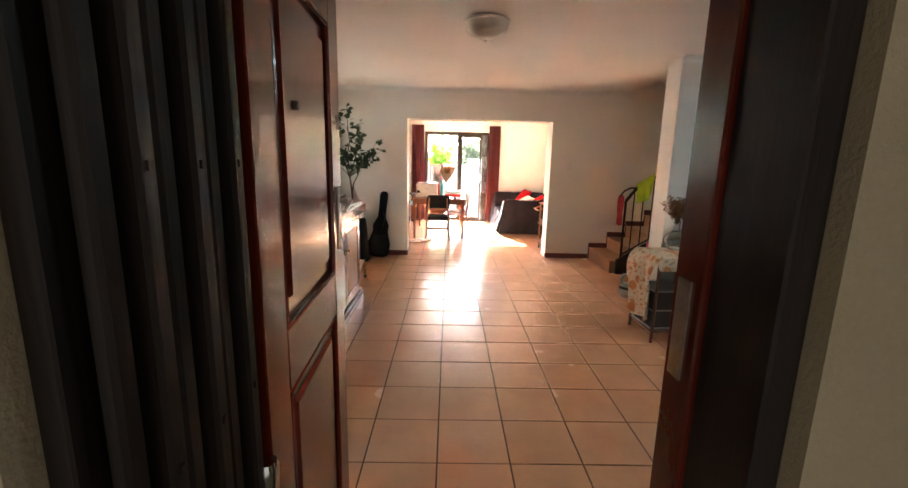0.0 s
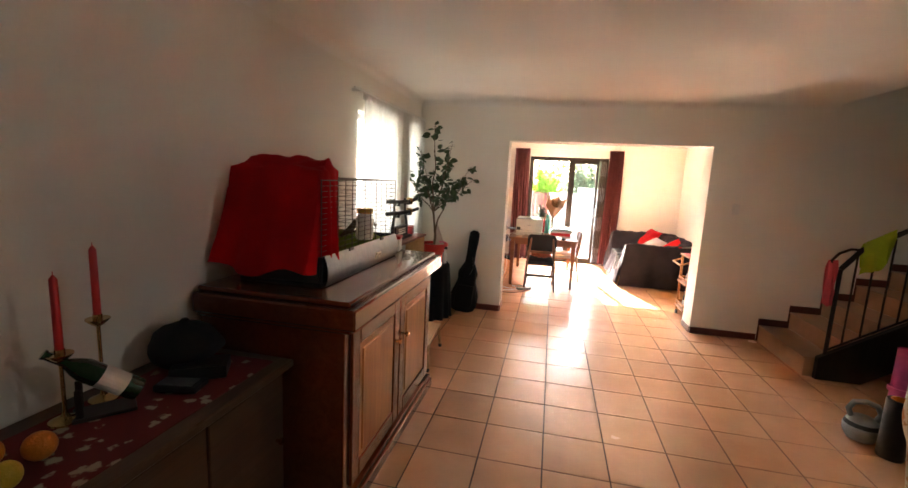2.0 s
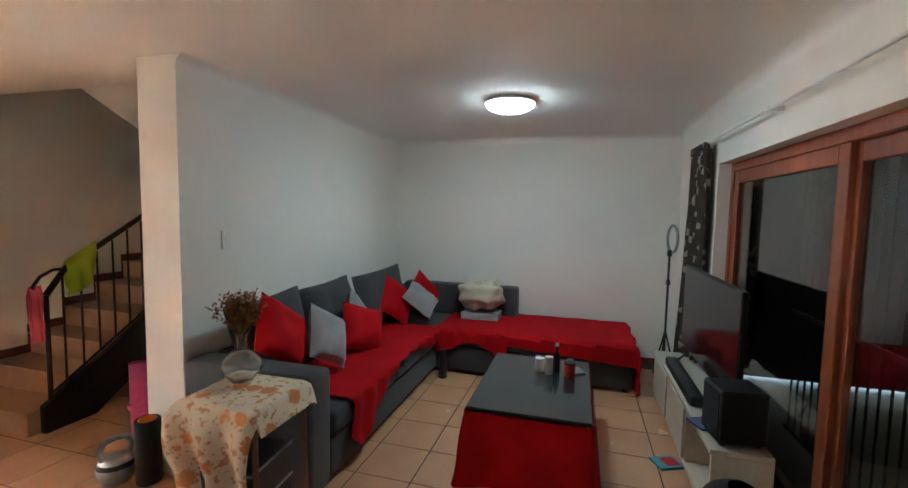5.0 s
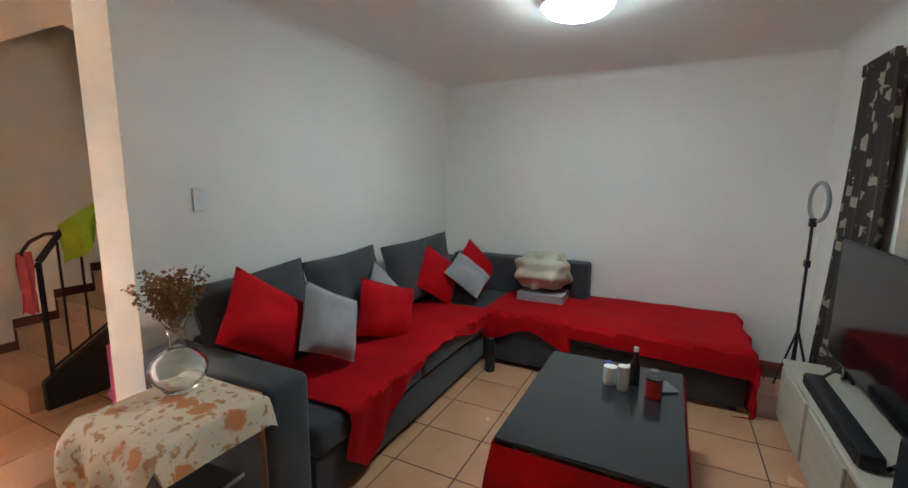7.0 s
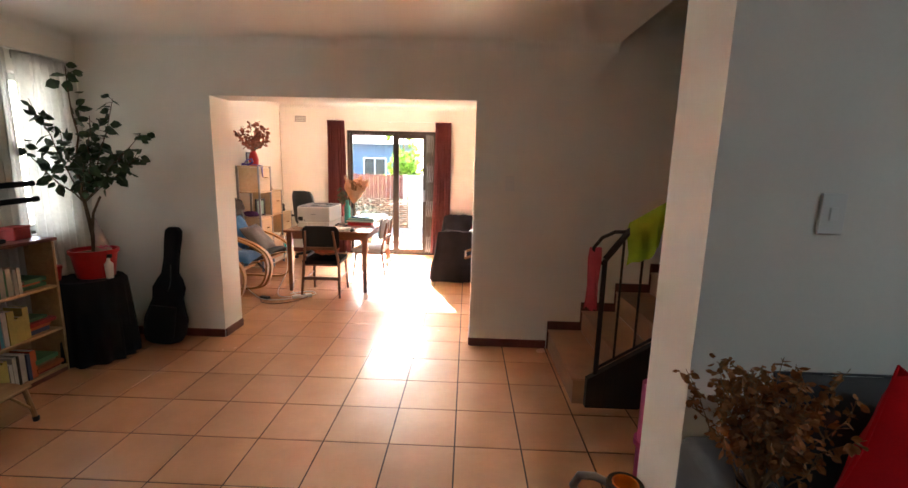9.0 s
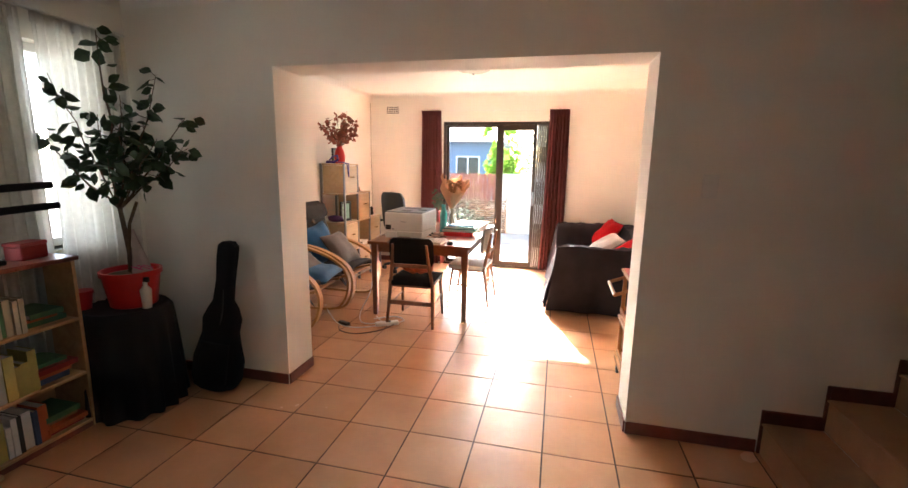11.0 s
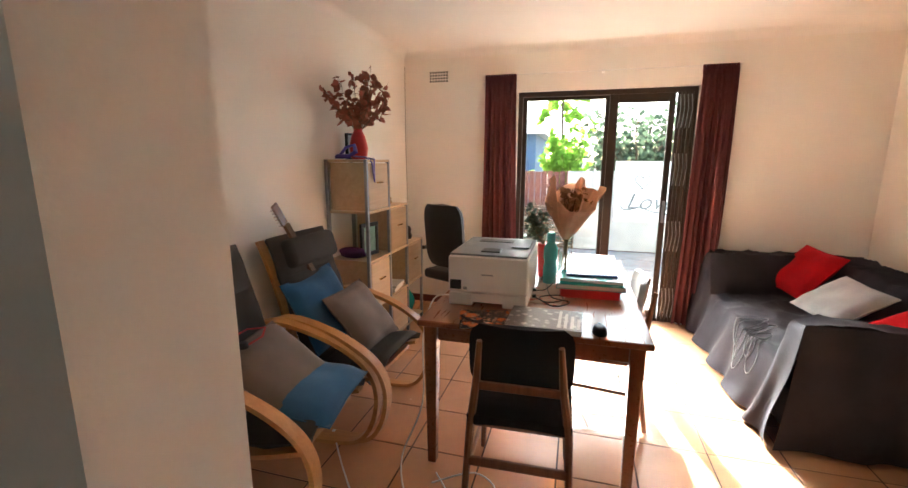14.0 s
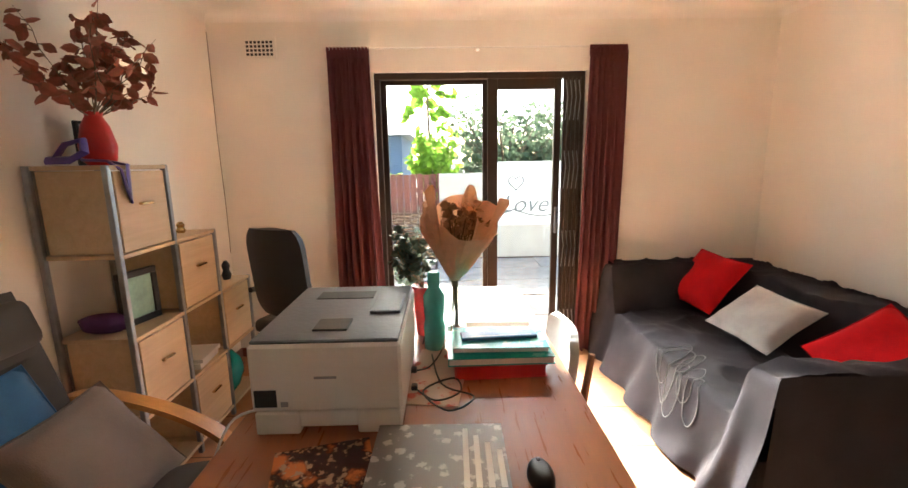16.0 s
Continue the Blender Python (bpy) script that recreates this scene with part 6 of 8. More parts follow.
def dining_chair(x, y, rz, label, pad):
    """Faces +y in its own frame; the back stands at -y."""
    e = thing("dining_chair", x, y, 0, rz, label, "chair", "chairs at the table")
    part("seat", grid(bmesh.new(), 10, 10, lambda u, v: (-0.22 + 0.44 * u, -0.20 + 0.42 * v, 0.44 + 0.03 * (1 - (2 * u - 1) ** 4) * (1 - (2 * v - 1) ** 4)), 0.05), pad, e, "padded seat", smooth=True)
    part("seat_frame", boxes((-0.19, 0.19, -0.17, -0.145, 0.37, 0.42), (-0.19, 0.19, 0.155, 0.18, 0.37, 0.42), (-0.20, -0.175, -0.17, 0.18, 0.37, 0.42), (0.175, 0.20, -0.17, 0.18, 0.37, 0.42), bev=0.003), M_CHAIRW, e)
    for s in (-1, 1):
        part("leg", tube(bmesh.new(), [(s * 0.225, -0.24, 0.0), (s * 0.205, -0.18, 0.40), (s * 0.175, -0.215, 0.62), (s * 0.16, -0.245, 0.80)], [0.013, 0.019, 0.017, 0.012], 8), M_CHAIRW, e, smooth=True)
        part("leg", tube(bmesh.new(), [(s * 0.215, 0.22, 0.0), (s * 0.195, 0.17, 0.41)], [0.012, 0.019], 8), M_CHAIRW, e, smooth=True)
        part("stretcher", tube(bmesh.new(), [(s * 0.21, -0.20, 0.20), (s * 0.205, 0.19, 0.22)], 0.010, 6), M_CHAIRW, e)
    part("stretcher", B(-0.21, 0.21, -0.218, -0.200, 0.21, 0.25, bev=0.003), M_CHAIRW, e)
    part("back_rail", B(-0.165, 0.165, -0.225, -0.207, 0.575, 0.61, bev=0.003), M_CHAIRW, e)

    def back(u, v):
        a, b = 2 * u - 1, 2 * v - 1
        w = 0.215 * (1 - 0.06 * abs(b) ** 3)
        return (a * (w - 0.03 * abs(b) ** 8), -0.195 - 0.03 * (v - 0.2) + 0.03 * a * a, 0.57 + 0.28 * v)
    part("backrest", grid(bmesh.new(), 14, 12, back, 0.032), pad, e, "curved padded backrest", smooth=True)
    return e


dining_chair(0.095, 8.12, 2, "teak dining chair with black padded seat and back", M_BLACKCLOTH)
# pad colour is pale to carry the sheen of sun from behind
dining_chair(0.49, 8.93, 88, "teak dining chair with sun sheen coloured into its pale padding", mat("sun_sheen_vinyl", (0.35, 0.36, 0.36), 0.4, var=0.08, scale=8))

M_ORCLOTH = mat("orange_red_cloth", (0.42, 0.09, 0.035), 0.9, var=0.35, scale=14, fine=160, bump=0.3)
seat_cloth = grid(bmesh.new(), 30, 10, lambda u, v: (0.10 + 0.15 * math.cos(2 * math.pi * u) * math.sin(math.pi * (0.06 + 0.88 * v)) ** 0.6 * (1 + wobble(u * 9, v * 5, 4, 1, 0.35)), 8.15 + 0.13 * math.sin(2 * math.pi * u) * math.sin(math.pi * (0.06 + 0.88 * v)) ** 0.6, 0.474 + 0.10 * v + 0.02 * wobble(u * 11, v * 6, 2, 1, 1)), wrap=True)
solid("folded_cloth", seat_cloth, M_ORCLOTH, "crumpled orange-red cloth lying on the dining chair", "cloth", smooth=True)

# office chair
oc = thing("office_chair", -0.74, 10.06, 0, -24, "black swivel office chair with armrests", "office chair")
M_LEATHER = mat("black_leatherette", (0.016, 0.016, 0.017), 0.45, var=0.2, scale=10, fine=120, bump=0.2)
part("seat", B(-0.24, 0.24, -0.22, 0.24, 0.44, 0.53, bev=0.035, seg=3), M_LEATHER, oc, smooth=True)
part("backrest", grid(bmesh.new(), 10, 14, lambda u, v: ((2 * u - 1) * 0.215 * (1 - 0.25 * (2 * v - 1) ** 6), -0.22 - 0.06 * v + 0.04 * (2 * u - 1) ** 2, 0.58 + 0.55 * v), 0.06), M_LEATHER, oc, smooth=True)
for s in (-1, 1):
    part("armrest", tube(bmesh.new(), [(s * 0.25, -0.20, 0.72), (s * 0.28, 0.0, 0.70), (s * 0.28, 0.16, 0.67), (s * 0.265, 0.18, 0.60), (s * 0.24, 0.10, 0.47)], 0.018, 8), M_BLACK, oc, smooth=True)
part("column", lathe(bmesh.new(), [(0.035, 0.09), (0.028, 0.25), (0.025, 0.44)], 14), M_BLACK, oc, smooth=True)
for k in range(5):
    a = 2 * math.pi * k / 5
    arm = part("base_arm", tube(bmesh.new(), [(0.02 * math.cos(a), 0.02 * math.sin(a), 0.11), (0.28 * math.cos(a), 0.28 * math.sin(a), 0.07)], [0.03, 0.018], 8), M_BLACK, oc)
    part("caster", tube(bmesh.new(), [(0.28 * math.cos(a) - 0.02, 0.28 * math.sin(a), 0.028), (0.28 * math.cos(a) + 0.02, 0.28 * math.sin(a), 0.028)], 0.028, 12), M_BLACK, oc)

# printer and things on the table
pr = thing("laser_printer", -0.13, 8.64, TB + 0.001, 0, "large white laser printer with a grey top", "printer")
M_PRGREY = mat("grey_plastic", (0.13, 0.145, 0.17), 0.35, var=0.06, scale=12)
part("body", B(-0.205, 0.205, -0.27, 0.26, 0.07, 0.262, bev=0.008), M_WHITE, pr)
part("paper_tray", boxes((-0.20, -0.08, -0.268, 0.25, 0, 0.066), (0.08, 0.20, -0.268, 0.25, 0, 0.066), (-0.08, 0.08, -0.262, 0.25, 0.018, 0.066), bev=0.004), M_WHITE, pr, "white paper drawer")
part("top_cover", boxes((-0.20, 0.20, -0.262, 0.255, 0.262, 0.272), bev=0.004), M_PRGREY, pr, "grey top cover")
part("output_slot", B(-0.12, 0.075, 0.10, 0.18, 0.272, 0.2745), M_BLACK, pr, "dark paper slot")
part("control_panel", B(0.09, 0.185, -0.06, 0.13, 0.272, 0.281, bev=0.003), M_PRGREY, pr, "control panel with a blue-grey display")
part("release_tab", B(-0.05, 0.05, -0.20, -0.11, 0.272, 0.278, bev=0.003), M_BLACK, pr)
part("sticker", boxes((-0.195, -0.135, -0.2712, -0.27, 0.085, 0.135)), M_BLACK, pr, "square printed sticker")
part("sticker", boxes((-0.125, -0.105, -0.2712, -0.27, 0.085, 0.10)), M_STEEL, pr)
part("badge", boxes((-0.03, 0.03, -0.2712, -0.27, 0.165, 0.172)), M_STEEL, pr, "grey bar badge")
mag = thing("magazine", 0.175, 8.235, TB + 0.001, -1, "magazine with a grey printed cover on the table", "magazine")
part("page_block", B(-0.165, 0.165, -0.13, 0.13, 0, 0.022, bev=0.002), M_PAPER, mag)
M_PRINT = motif("printed_cover", (0.24, 0.225, 0.20), (0.58, 0.55, 0.50), 24, 0.33, 0.40, rough=0.35)
part("cover", B(-0.167, 0.167, -0.132, 0.132, 0.0222, 0.0236), M_PRINT, mag, "grey cover with pale drawing and bars of text")
bm = bmesh.new()
for k in range(4):
    box(bm, 0.06 + 0.028 * k, 0.074 + 0.028 * k, -0.11, 0.11 - 0.03 * k, 0.0237, 0.0241)
part("text_bar", bm, M_PAPER, mag, "pale bars of lettering")
photo = thing("photo_print", -0.11, 8.19, TB + 0.001, 14, "dark glossy print with orange flowers on the table", "photo")
M_PHOTO = motif("orange_flower_print", (0.06, 0.015, 0.012), (0.62, 0.20, 0.07), 13, 0.40, 0.50, rough=0.25, figure2=(0.45, 0.30, 0.20))
part("sheet", grid(bmesh.new(), 10, 10, lambda u, v: (-0.11 + 0.24 * u, -0.13 + 0.26 * v, 0.002 + 0.012 * u * u * (1 - v)), 0.0015), M_PHOTO, photo, smooth=True)
clp = thing("colour_sheet", 0.16, 8.70, TB + 0.001, -8, "reddish printed sheet under the cables", "paper")
part("sheet", B(-0.09, 0.10, -0.20, 0.20, 0, 0.003), motif("reddish_print", (0.5, 0.38, 0.30), (0.4, 0.08, 0.05), 16, 0.33, 0.4), clp)
ms = thing("computer_mouse", 0.415, 8.175, TB + 0.001, 5, "black computer mouse on the table", "mouse")
part("shell", grid(bmesh.new(), 16, 10, lambda u, v: (0.031 * math.cos(2 * math.pi * u) * math.cos(v * math.pi / 2) ** 0.5 if v < 1 else 0, 0.052 * math.sin(2 * math.pi * u) * (math.cos(v * math.pi / 2) ** 0.5 if v < 1 else 0), 0.034 * math.sin(v * math.pi / 2)), wrap=True), M_BLACK, ms, smooth=True)
part("wheel", tube(bmesh.new(), [(-0.004, 0.025, 0.031), (0.004, 0.025, 0.031)], 0.007, 10), M_STEEL, ms)
M_TEAL = mat("teal_plastic", (0.03, 0.38, 0.34), 0.25, var=0.1, scale=10, coat=0.3)
fold = [("box_file", 0.38, 8.76, 0.0, 0.32, 0.20, 0.045, M_REDPL, "red box file lying on the table"), ("plastic_folder", 0.385, 8.79, 0.046, 0.37, 0.25, 0.028, M_TEAL, "teal plastic folder on top of the red file"), ("plastic_folder", 0.39, 8.80, 0.075, 0.34, 0.20, 0.02, M_TEAL, "teal plastic folder on top of another folder")]
for k, (nm, x, y, z, a, b, h, m, lab) in enumerate(fold):
    e = thing(nm, x, y, TB + 0.001 + z, 3 - 2 * k, lab, "folder", "folders on the table")
    part("cover", boxes((-a / 2, a / 2, -b / 2, b / 2, 0, 0.003), (-a / 2, a / 2, -b / 2, b / 2, h - 0.003, h), (-a / 2, -a / 2 + 0.003, -b / 2, b / 2, 0.003, h - 0.003)), m, e)
    part("paper_block", B(-a / 2 + 0.004, a / 2 - 0.006, -b / 2 + 0.004, b / 2 - 0.004, 0.003, h - 0.003), M_PAPER if k else m, e)
e = thing("paper_knife", 0.39, 8.80, TB + 0.0965, 4, "blue ruler lying on the teal folder", "ruler")
part("blade", B(-0.14, 0.14, -0.03, 0.03, 0, 0.012, bev=0.003), mat("blue_acrylic", (0.03, 0.12, 0.32), 0.3), e)
part("mark", B(-0.12, 0.12, -0.02, -0.018, 0.012, 0.0124), M_PAPER, e)
wb = thing("white_box", 0.38, 9.32, TB + 0.001, -2, "flat white cardboard box at the sunlit table end", "box")
part("body", B(-0.18, 0.18, -0.26, 0.28, 0, 0.05, bev=0.003), M_PAPER, wb)
part("lid", B(-0.183, 0.183, -0.263, 0.283, 0.03, 0.056, bev=0.003), M_PAPER, wb)
bt = thing("water_bottle", 0.15, 8.93, TB + 0.001, 0, "tall turquoise plastic water bottle on the table", "bottle")
M_TURQ = mat("turquoise_plastic", (0.12, 0.50, 0.47), 0.2, var=0.08, scale=10, coat=0.4)
part("body", lathe(bmesh.new(), [(0.038, 0), (0.042, 0.006), (0.042, 0.10), (0.037, 0.13), (0.042, 0.16), (0.042, 0.22), (0.022, 0.255), (0.02, 0.262)], 20), M_TURQ, bt, smooth=True)
part("cap", lathe(bmesh.new(), [(0.024, 0.26), (0.024, 0.31), (0.02, 0.315), (0, 0.315)], 18), M_TURQ, bt, smooth=True)
# bouquet in brown paper, in a glass
gl = thing("flower_glass", 0.235, 8.98, TB + 0.001, 0, "clear glass jar holding the wrapped bouquet", "vase")
part("body", lathe(bmesh.new(), [(0.04, 0), (0.045, 0.01), (0.045, 0.2), (0.042, 0.2), (0.041, 0.012), (0, 0.012)], 20), M_VASE, gl, smooth=True)
bq = thing("bouquet", 0.235, 8.98, TB + 0.02, 0, "dried bouquet wrapped in crumpled brown paper", "bouquet")
M_KRAFT = sheer("brown_paper", (0.80, 0.56, 0.40), 0.6)


def wrap_paper(a0, a1, tall, wide, seed):
    """One creased sheet folded round the stems, opening upwards."""
    def f(u, v):
        a = radians(a0 + (a1 - a0) * u)
        c = noise.noise(Vector((u * 5 + seed, v * 3, 1.7)))
        r = 0.018 + wide * v ** 0.8 * (1 + 0.30 * c) + 0.012 * v * math.sin(u * 31 + seed)
        z = 0.255 + tall * v * (0.86 + 0.22 * math.sin(u * 7 + seed) * v) + 0.03 * c * v
        return (0.035 * v + r * math.cos(a), -0.02 + 0.85 * r * math.sin(a), z)
    return grid(bmesh.new(), 22, 7, f, 0.0012)


part("paper_sheet", wrap_paper(150, 420, 0.27, 0.125, 1.0), M_KRAFT, bq, "creased brown wrapping paper")
part("paper_sheet", wrap_paper(-60, 215, 0.30, 0.12, 4.2), M_KRAFT, bq)
part("paper_sheet", wrap_paper(140, 235, 0.34, 0.14, 7.7), M_KRAFT, bq)
part("paper_sheet", wrap_paper(-70, 30, 0.30, 0.135, 2.9), M_KRAFT, bq)
part("paper_sheet", wrap_paper(40, 140, 0.33, 0.115, 5.5), M_KRAFT, bq)
bm = bmesh.new()
rr = random.Random(3)
for k in range(12):
    tube(bm, [(rr.uniform(-0.02, 0.02), rr.uniform(-0.02, 0.02), 0.0), (rr.uniform(-0.015, 0.015), rr.uniform(-0.015, 0.015), 0.24), (rr.uniform(-0.07, 0.11), rr.uniform(-0.07, 0.07), 0.5)], 0.0025, 5)
part("stems", bm, M_DRYSTEM, bq)
tw = [((0.05 + rr.gauss(0, 0.06), rr.gauss(0, 0.05), rr.uniform(0.46, 0.57)), 0.0018) for k in range(14)]
leafy(bq, (0.02, 0, 0.4), tw, 0.045, 7, 0.03, 12, mat("dried_petal", (0.50, 0.28, 0.14), 0.85, var=0.3, scale=25), M_DRYSTEM)
sprig = thing("plant_sprig", 0.10, 9.08, TB + 0.001, 0, "dusty green sprig in a small red pot on the table", "plant")
part("pot", lathe(bmesh.new(), [(0.03, 0), (0.045, 0.2), (0.05, 0.2), (0.05, 0.22), (0.04, 0.22), (0, 0.2)], 16), M_REDPL, sprig, smooth=True)
tw = [((rr.gauss(-0.07, 0.05), rr.gauss(0, 0.05), rr.uniform(0.32, 0.50)), 0.002) for k in range(14)]
leafy(sprig, (0, 0, 0.2), tw, 0.035, 14, 0.03, 14, mat("grey_green_leaf", (0.10, 0.14, 0.09), 0.7, var=0.35, scale=25), M_DRYSTEM)


def cord(name, pts, r, material, label):
    e = thing(name, *pts[0], 0, label, "cable", "cables in the back room")
    o = Vector(pts[0])
    # smooth the line between the given points
    sm = []
    P = [Vector(p) - o for p in pts]
    for i in range(len(P) - 1):
        p0, p1, p2, p3 = P[max(0, i - 1)], P[i], P[i + 1], P[min(len(P) - 1, i + 2)]
        for k in range(6):
            t = k / 6
            sm.append(0.5 * ((2 * p1) + (p2 - p0) * t + (2 * p0 - 5 * p1 + 4 * p2 - p3) * t * t + (3 * p1 - p0 - 3 * p2 + p3) * t ** 3))
    sm.append(P[-1])
    part("wire", tube(bmesh.new(), sm, r, 6), material, e, smooth=True)
    part("plug", B(-0.01, 0.01, -0.012, 0.012, -0.006, 0.012, bev=0.003), material, e)


T1 = TB + 0.008
cord("cable", [(0.09, 8.60, T1), (0.16, 8.52, T1), (0.24, 8.57, T1), (0.22, 8.66, T1), (0.12, 8.56, T1 + 0.01), (0.20, 8.46, T1), (0.28, 8.52, T1 + 0.01), (0.18, 8.62, T1), (0.14, 8.85, T1)], 0.003, M_BLACK, "tangled black cable on the table")
cord("cable", [(0.08, 8.72, T1), (0.14, 8.76, T1), (0.19, 8.9, T1 + 0.04), (0.14, 9.0, T1 + 0.12), (0.10, 8.95, T1)], 0.003, M_BLACK, "thin black cable beside the water bottle")
cord("cable", [(-0.35, 8.50, T1), (-0.43, 8.42, T1 - 0.004), (-0.45, 8.3, 0.6), (-0.44, 8.25, 0.25), (-0.50, 8.1, 0.02), (-0.36, 7.85, 0.012), (-0.2, 7.9, 0.012), (-0.3, 8.05, 0.012)], 0.004, M_WHITE, "white cable hanging from the table to the floor")
cord("cable", [(-0.95, 8.2, 0.012), (-0.75, 7.95, 0.012), (-0.55, 7.75, 0.012), (-0.35, 7.72, 0.012), (-0.15, 7.85, 0.012), (0.0, 8.0, 0.012), (-0.12, 8.1, 0.012), (-0.3, 7.98, 0.012)], 0.004, M_WHITE, "white cable looped on the tiles")
cord("cable", [(-0.58, 7.82, 0.012), (-0.48, 7.62, 0.012), (-0.3, 7.58, 0.012), (-0.12, 7.72, 0.012), (-0.05, 7.9, 0.012)], 0.0045, mat("brown_cord", (0.10, 0.03, 0.015), 0.5), "brown cable lying on the tiles")
ps = thing("power_strip", -0.12, 7.88, 0.001, 30, "white power strip with plugs on the floor", "power strip")
part("body", B(-0.11, 0.11, -0.03, 0.03, 0, 0.035, bev=0.006), M_WHITE, ps)
for k in range(3):
    part("socket", B(-0.085 + 0.07 * k, -0.035 + 0.07 * k, -0.022, 0.022, 0.035, 0.0365), M_BLACK if k == 1 else M_WHITE, ps)
ad = thing("power_adapter", -0.52, 7.78, 0.001, -20, "black power adapter lying on the floor", "adapter")
part("body", B(-0.06, 0.06, -0.025, 0.025, 0, 0.03, bev=0.006), M_BLACK, ad)
part("lead", tube(bmesh.new(), [(0.06, 0, 0.015), (0.09, 0.0, 0.008)], 0.004, 6), M_BLACK, ad)

# ---- armchairs ----
M_BIRCH = wood("bent_birch", (0.46, 0.205, 0.055), (0.62, 0.31, 0.10), 0.35, 5, axis=0, coat=0.25)
M_CHARC = mat("dark_chair_cushion", (0.055, 0.048, 0.043), 0.9, var=0.2, scale=8, fine=280, bump=0.25)


def ribbon(bm, pts, w, t):
    """A bent strip of laminated wood in the xz plane, w wide in y."""
    rows = []
    for i, (x, z) in enumerate(pts):
        a, b = pts[max(0, i - 1)], pts[min(len(pts) - 1, i + 1)]
        dx, dz = b[0] - a[0], b[1] - a[1]
        n = math.hypot(dx, dz)
        nx, nz = -dz / n * t / 2, dx / n * t / 2
        rows.append([bm.verts.new(c) for c in ((x + nx, -w / 2, z + nz), (x + nx, w / 2, z + nz), (x - nx, w / 2, z - nz), (x - nx, -w / 2, z - nz))])
    for a, b in zip(rows, rows[1:]):
        for j in range(4):
            bm.faces.new((a[j], a[(j + 1) % 4], b[(j + 1) % 4], b[j]))
    bm.faces.new(rows[0])
    bm.faces.new(rows[-1])
    return bm


def smooth_pts(P, k=6):
    out = []
    P = [Vector((*p, 0)) for p in P]
    for i in range(len(P) - 1):
        p0, p1, p2, p3 = P[max(0, i - 1)], P[i], P[i + 1], P[min(len(P) - 1, i + 2)]
        for j in range(k):
            t = j / k
            q = 0.5 * ((2 * p1) + (p2 - p0) * t + (2 * p0 - 5 * p1 + 4 * p2 - p3) * t * t + (3 * p1 - p0 - 3 * p2 + p3) * t ** 3)
            out.append((q.x, q.y))
    out.append((P[-1].x, P[-1].y))
    return out


SIDE = smooth_pts([(0.02, 0.62), (0.16, 0.66), (0.34, 0.635), (0.54, 0.565), (0.69, 0.46), (0.745, 0.32), (0.72, 0.16), (0.64, 0.045), (0.50, 0.013), (0.25, 0.013), (0.02, 0.013)])
BACK = smooth_pts([(0.68, 0.37), (0.45, 0.315), (0.27, 0.31), (0.17, 0.40), (0.10, 0.62), (0.03, 0.86), (-0.05, 1.06)])
PAD = smooth_pts([(0.70, 0.42), (0.48, 0.375), (0.30, 0.37), (0.22, 0.44), (0.155, 0.63), (0.085, 0.86), (0.01, 1.08)])


def armchair(x, y, rz, label, roll=True):
    e = thing("armchair", x, y, 0, rz, label, "armchair", "bentwood armchairs")
    for s in (-1, 1):
        o = part("side_frame", ribbon(bmesh.new(), SIDE, 0.06, 0.022), M_BIRCH, e, smooth=True)
        o.location = (0, s * 0.31, 0)
        o = part("back_frame", ribbon(bmesh.new(), BACK, 0.05, 0.02), M_BIRCH, e, smooth=True)
        o.location = (0, s * 0.245, 0)
    for x, z in ((0.62, 0.34), (0.22, 0.32), (-0.03, 1.02)):
        part("crossbar", B(x - 0.02, x + 0.02, -0.22, 0.22, z - 0.012, z + 0.012, bev=0.003), M_BIRCH, e)
    bm = bmesh.new()
    L = len(PAD)

    def pad(u, v):
        i = u * (L - 1)
        k = min(L - 2, int(i))
        t = i - k
        x, z = (PAD[k][j] * (1 - t) + PAD[k + 1][j] * t for j in (0, 1))
        dx, dz = PAD[k + 1][0] - PAD[k][0], PAD[k + 1][1] - PAD[k][1]
        n = math.hypot(dx, dz)
        b = 2 * v - 1
        puff = (0.028 + 0.034 * abs(math.sin(u * math.pi * 6)) ** 0.6 + 0.006 * noise.noise(Vector((u * 22, b * 5, 0)))) * (1 - b ** 6)
        return (x + dz / n * puff, b * 0.265, z - dx / n * puff)
    grid(bm, 54, 12, pad, 0.035)
    part("cushion", bm, M_CHARC, e, "dark brown-grey quilted cushion", smooth=True)
    if not roll:
        return e
    hb = part("headrest", B(-0.055, 0.055, -0.22, 0.22, -0.085, 0.085, bev=0.04, seg=3), M_CHARC, e, "padded headrest", smooth=True)
    hb.matrix_basis = pose(0.095, 0, 0.985, 0, -18, 0)
    return e


armchair(-1.38, 7.81, 3, "bentwood armchair with dark quilted cushion and pillows", roll=False)
armchair(-1.34, 8.51, -2, "bentwood armchair with dark quilted cushion beside the shelf")
M_BLUE = mat("blue_pillow_cloth", (0.03, 0.13, 0.29), 0.85, var=0.2, scale=8, fine=200, bump=0.2, sheen=0.2)
M_TAUPE = mat("taupe_pillow_cloth", (0.20, 0.155, 0.13), 0.85, var=0.15, scale=8, fine=220, bump=0.2, sheen=0.2)
pillow("pillow", -0.86, 7.86, 0.475, -88, 8, 8, 0.42, 0.46, 0.13, M_BLUE, "blue pillow lying on the armchair seat", "pillows on the armchairs")
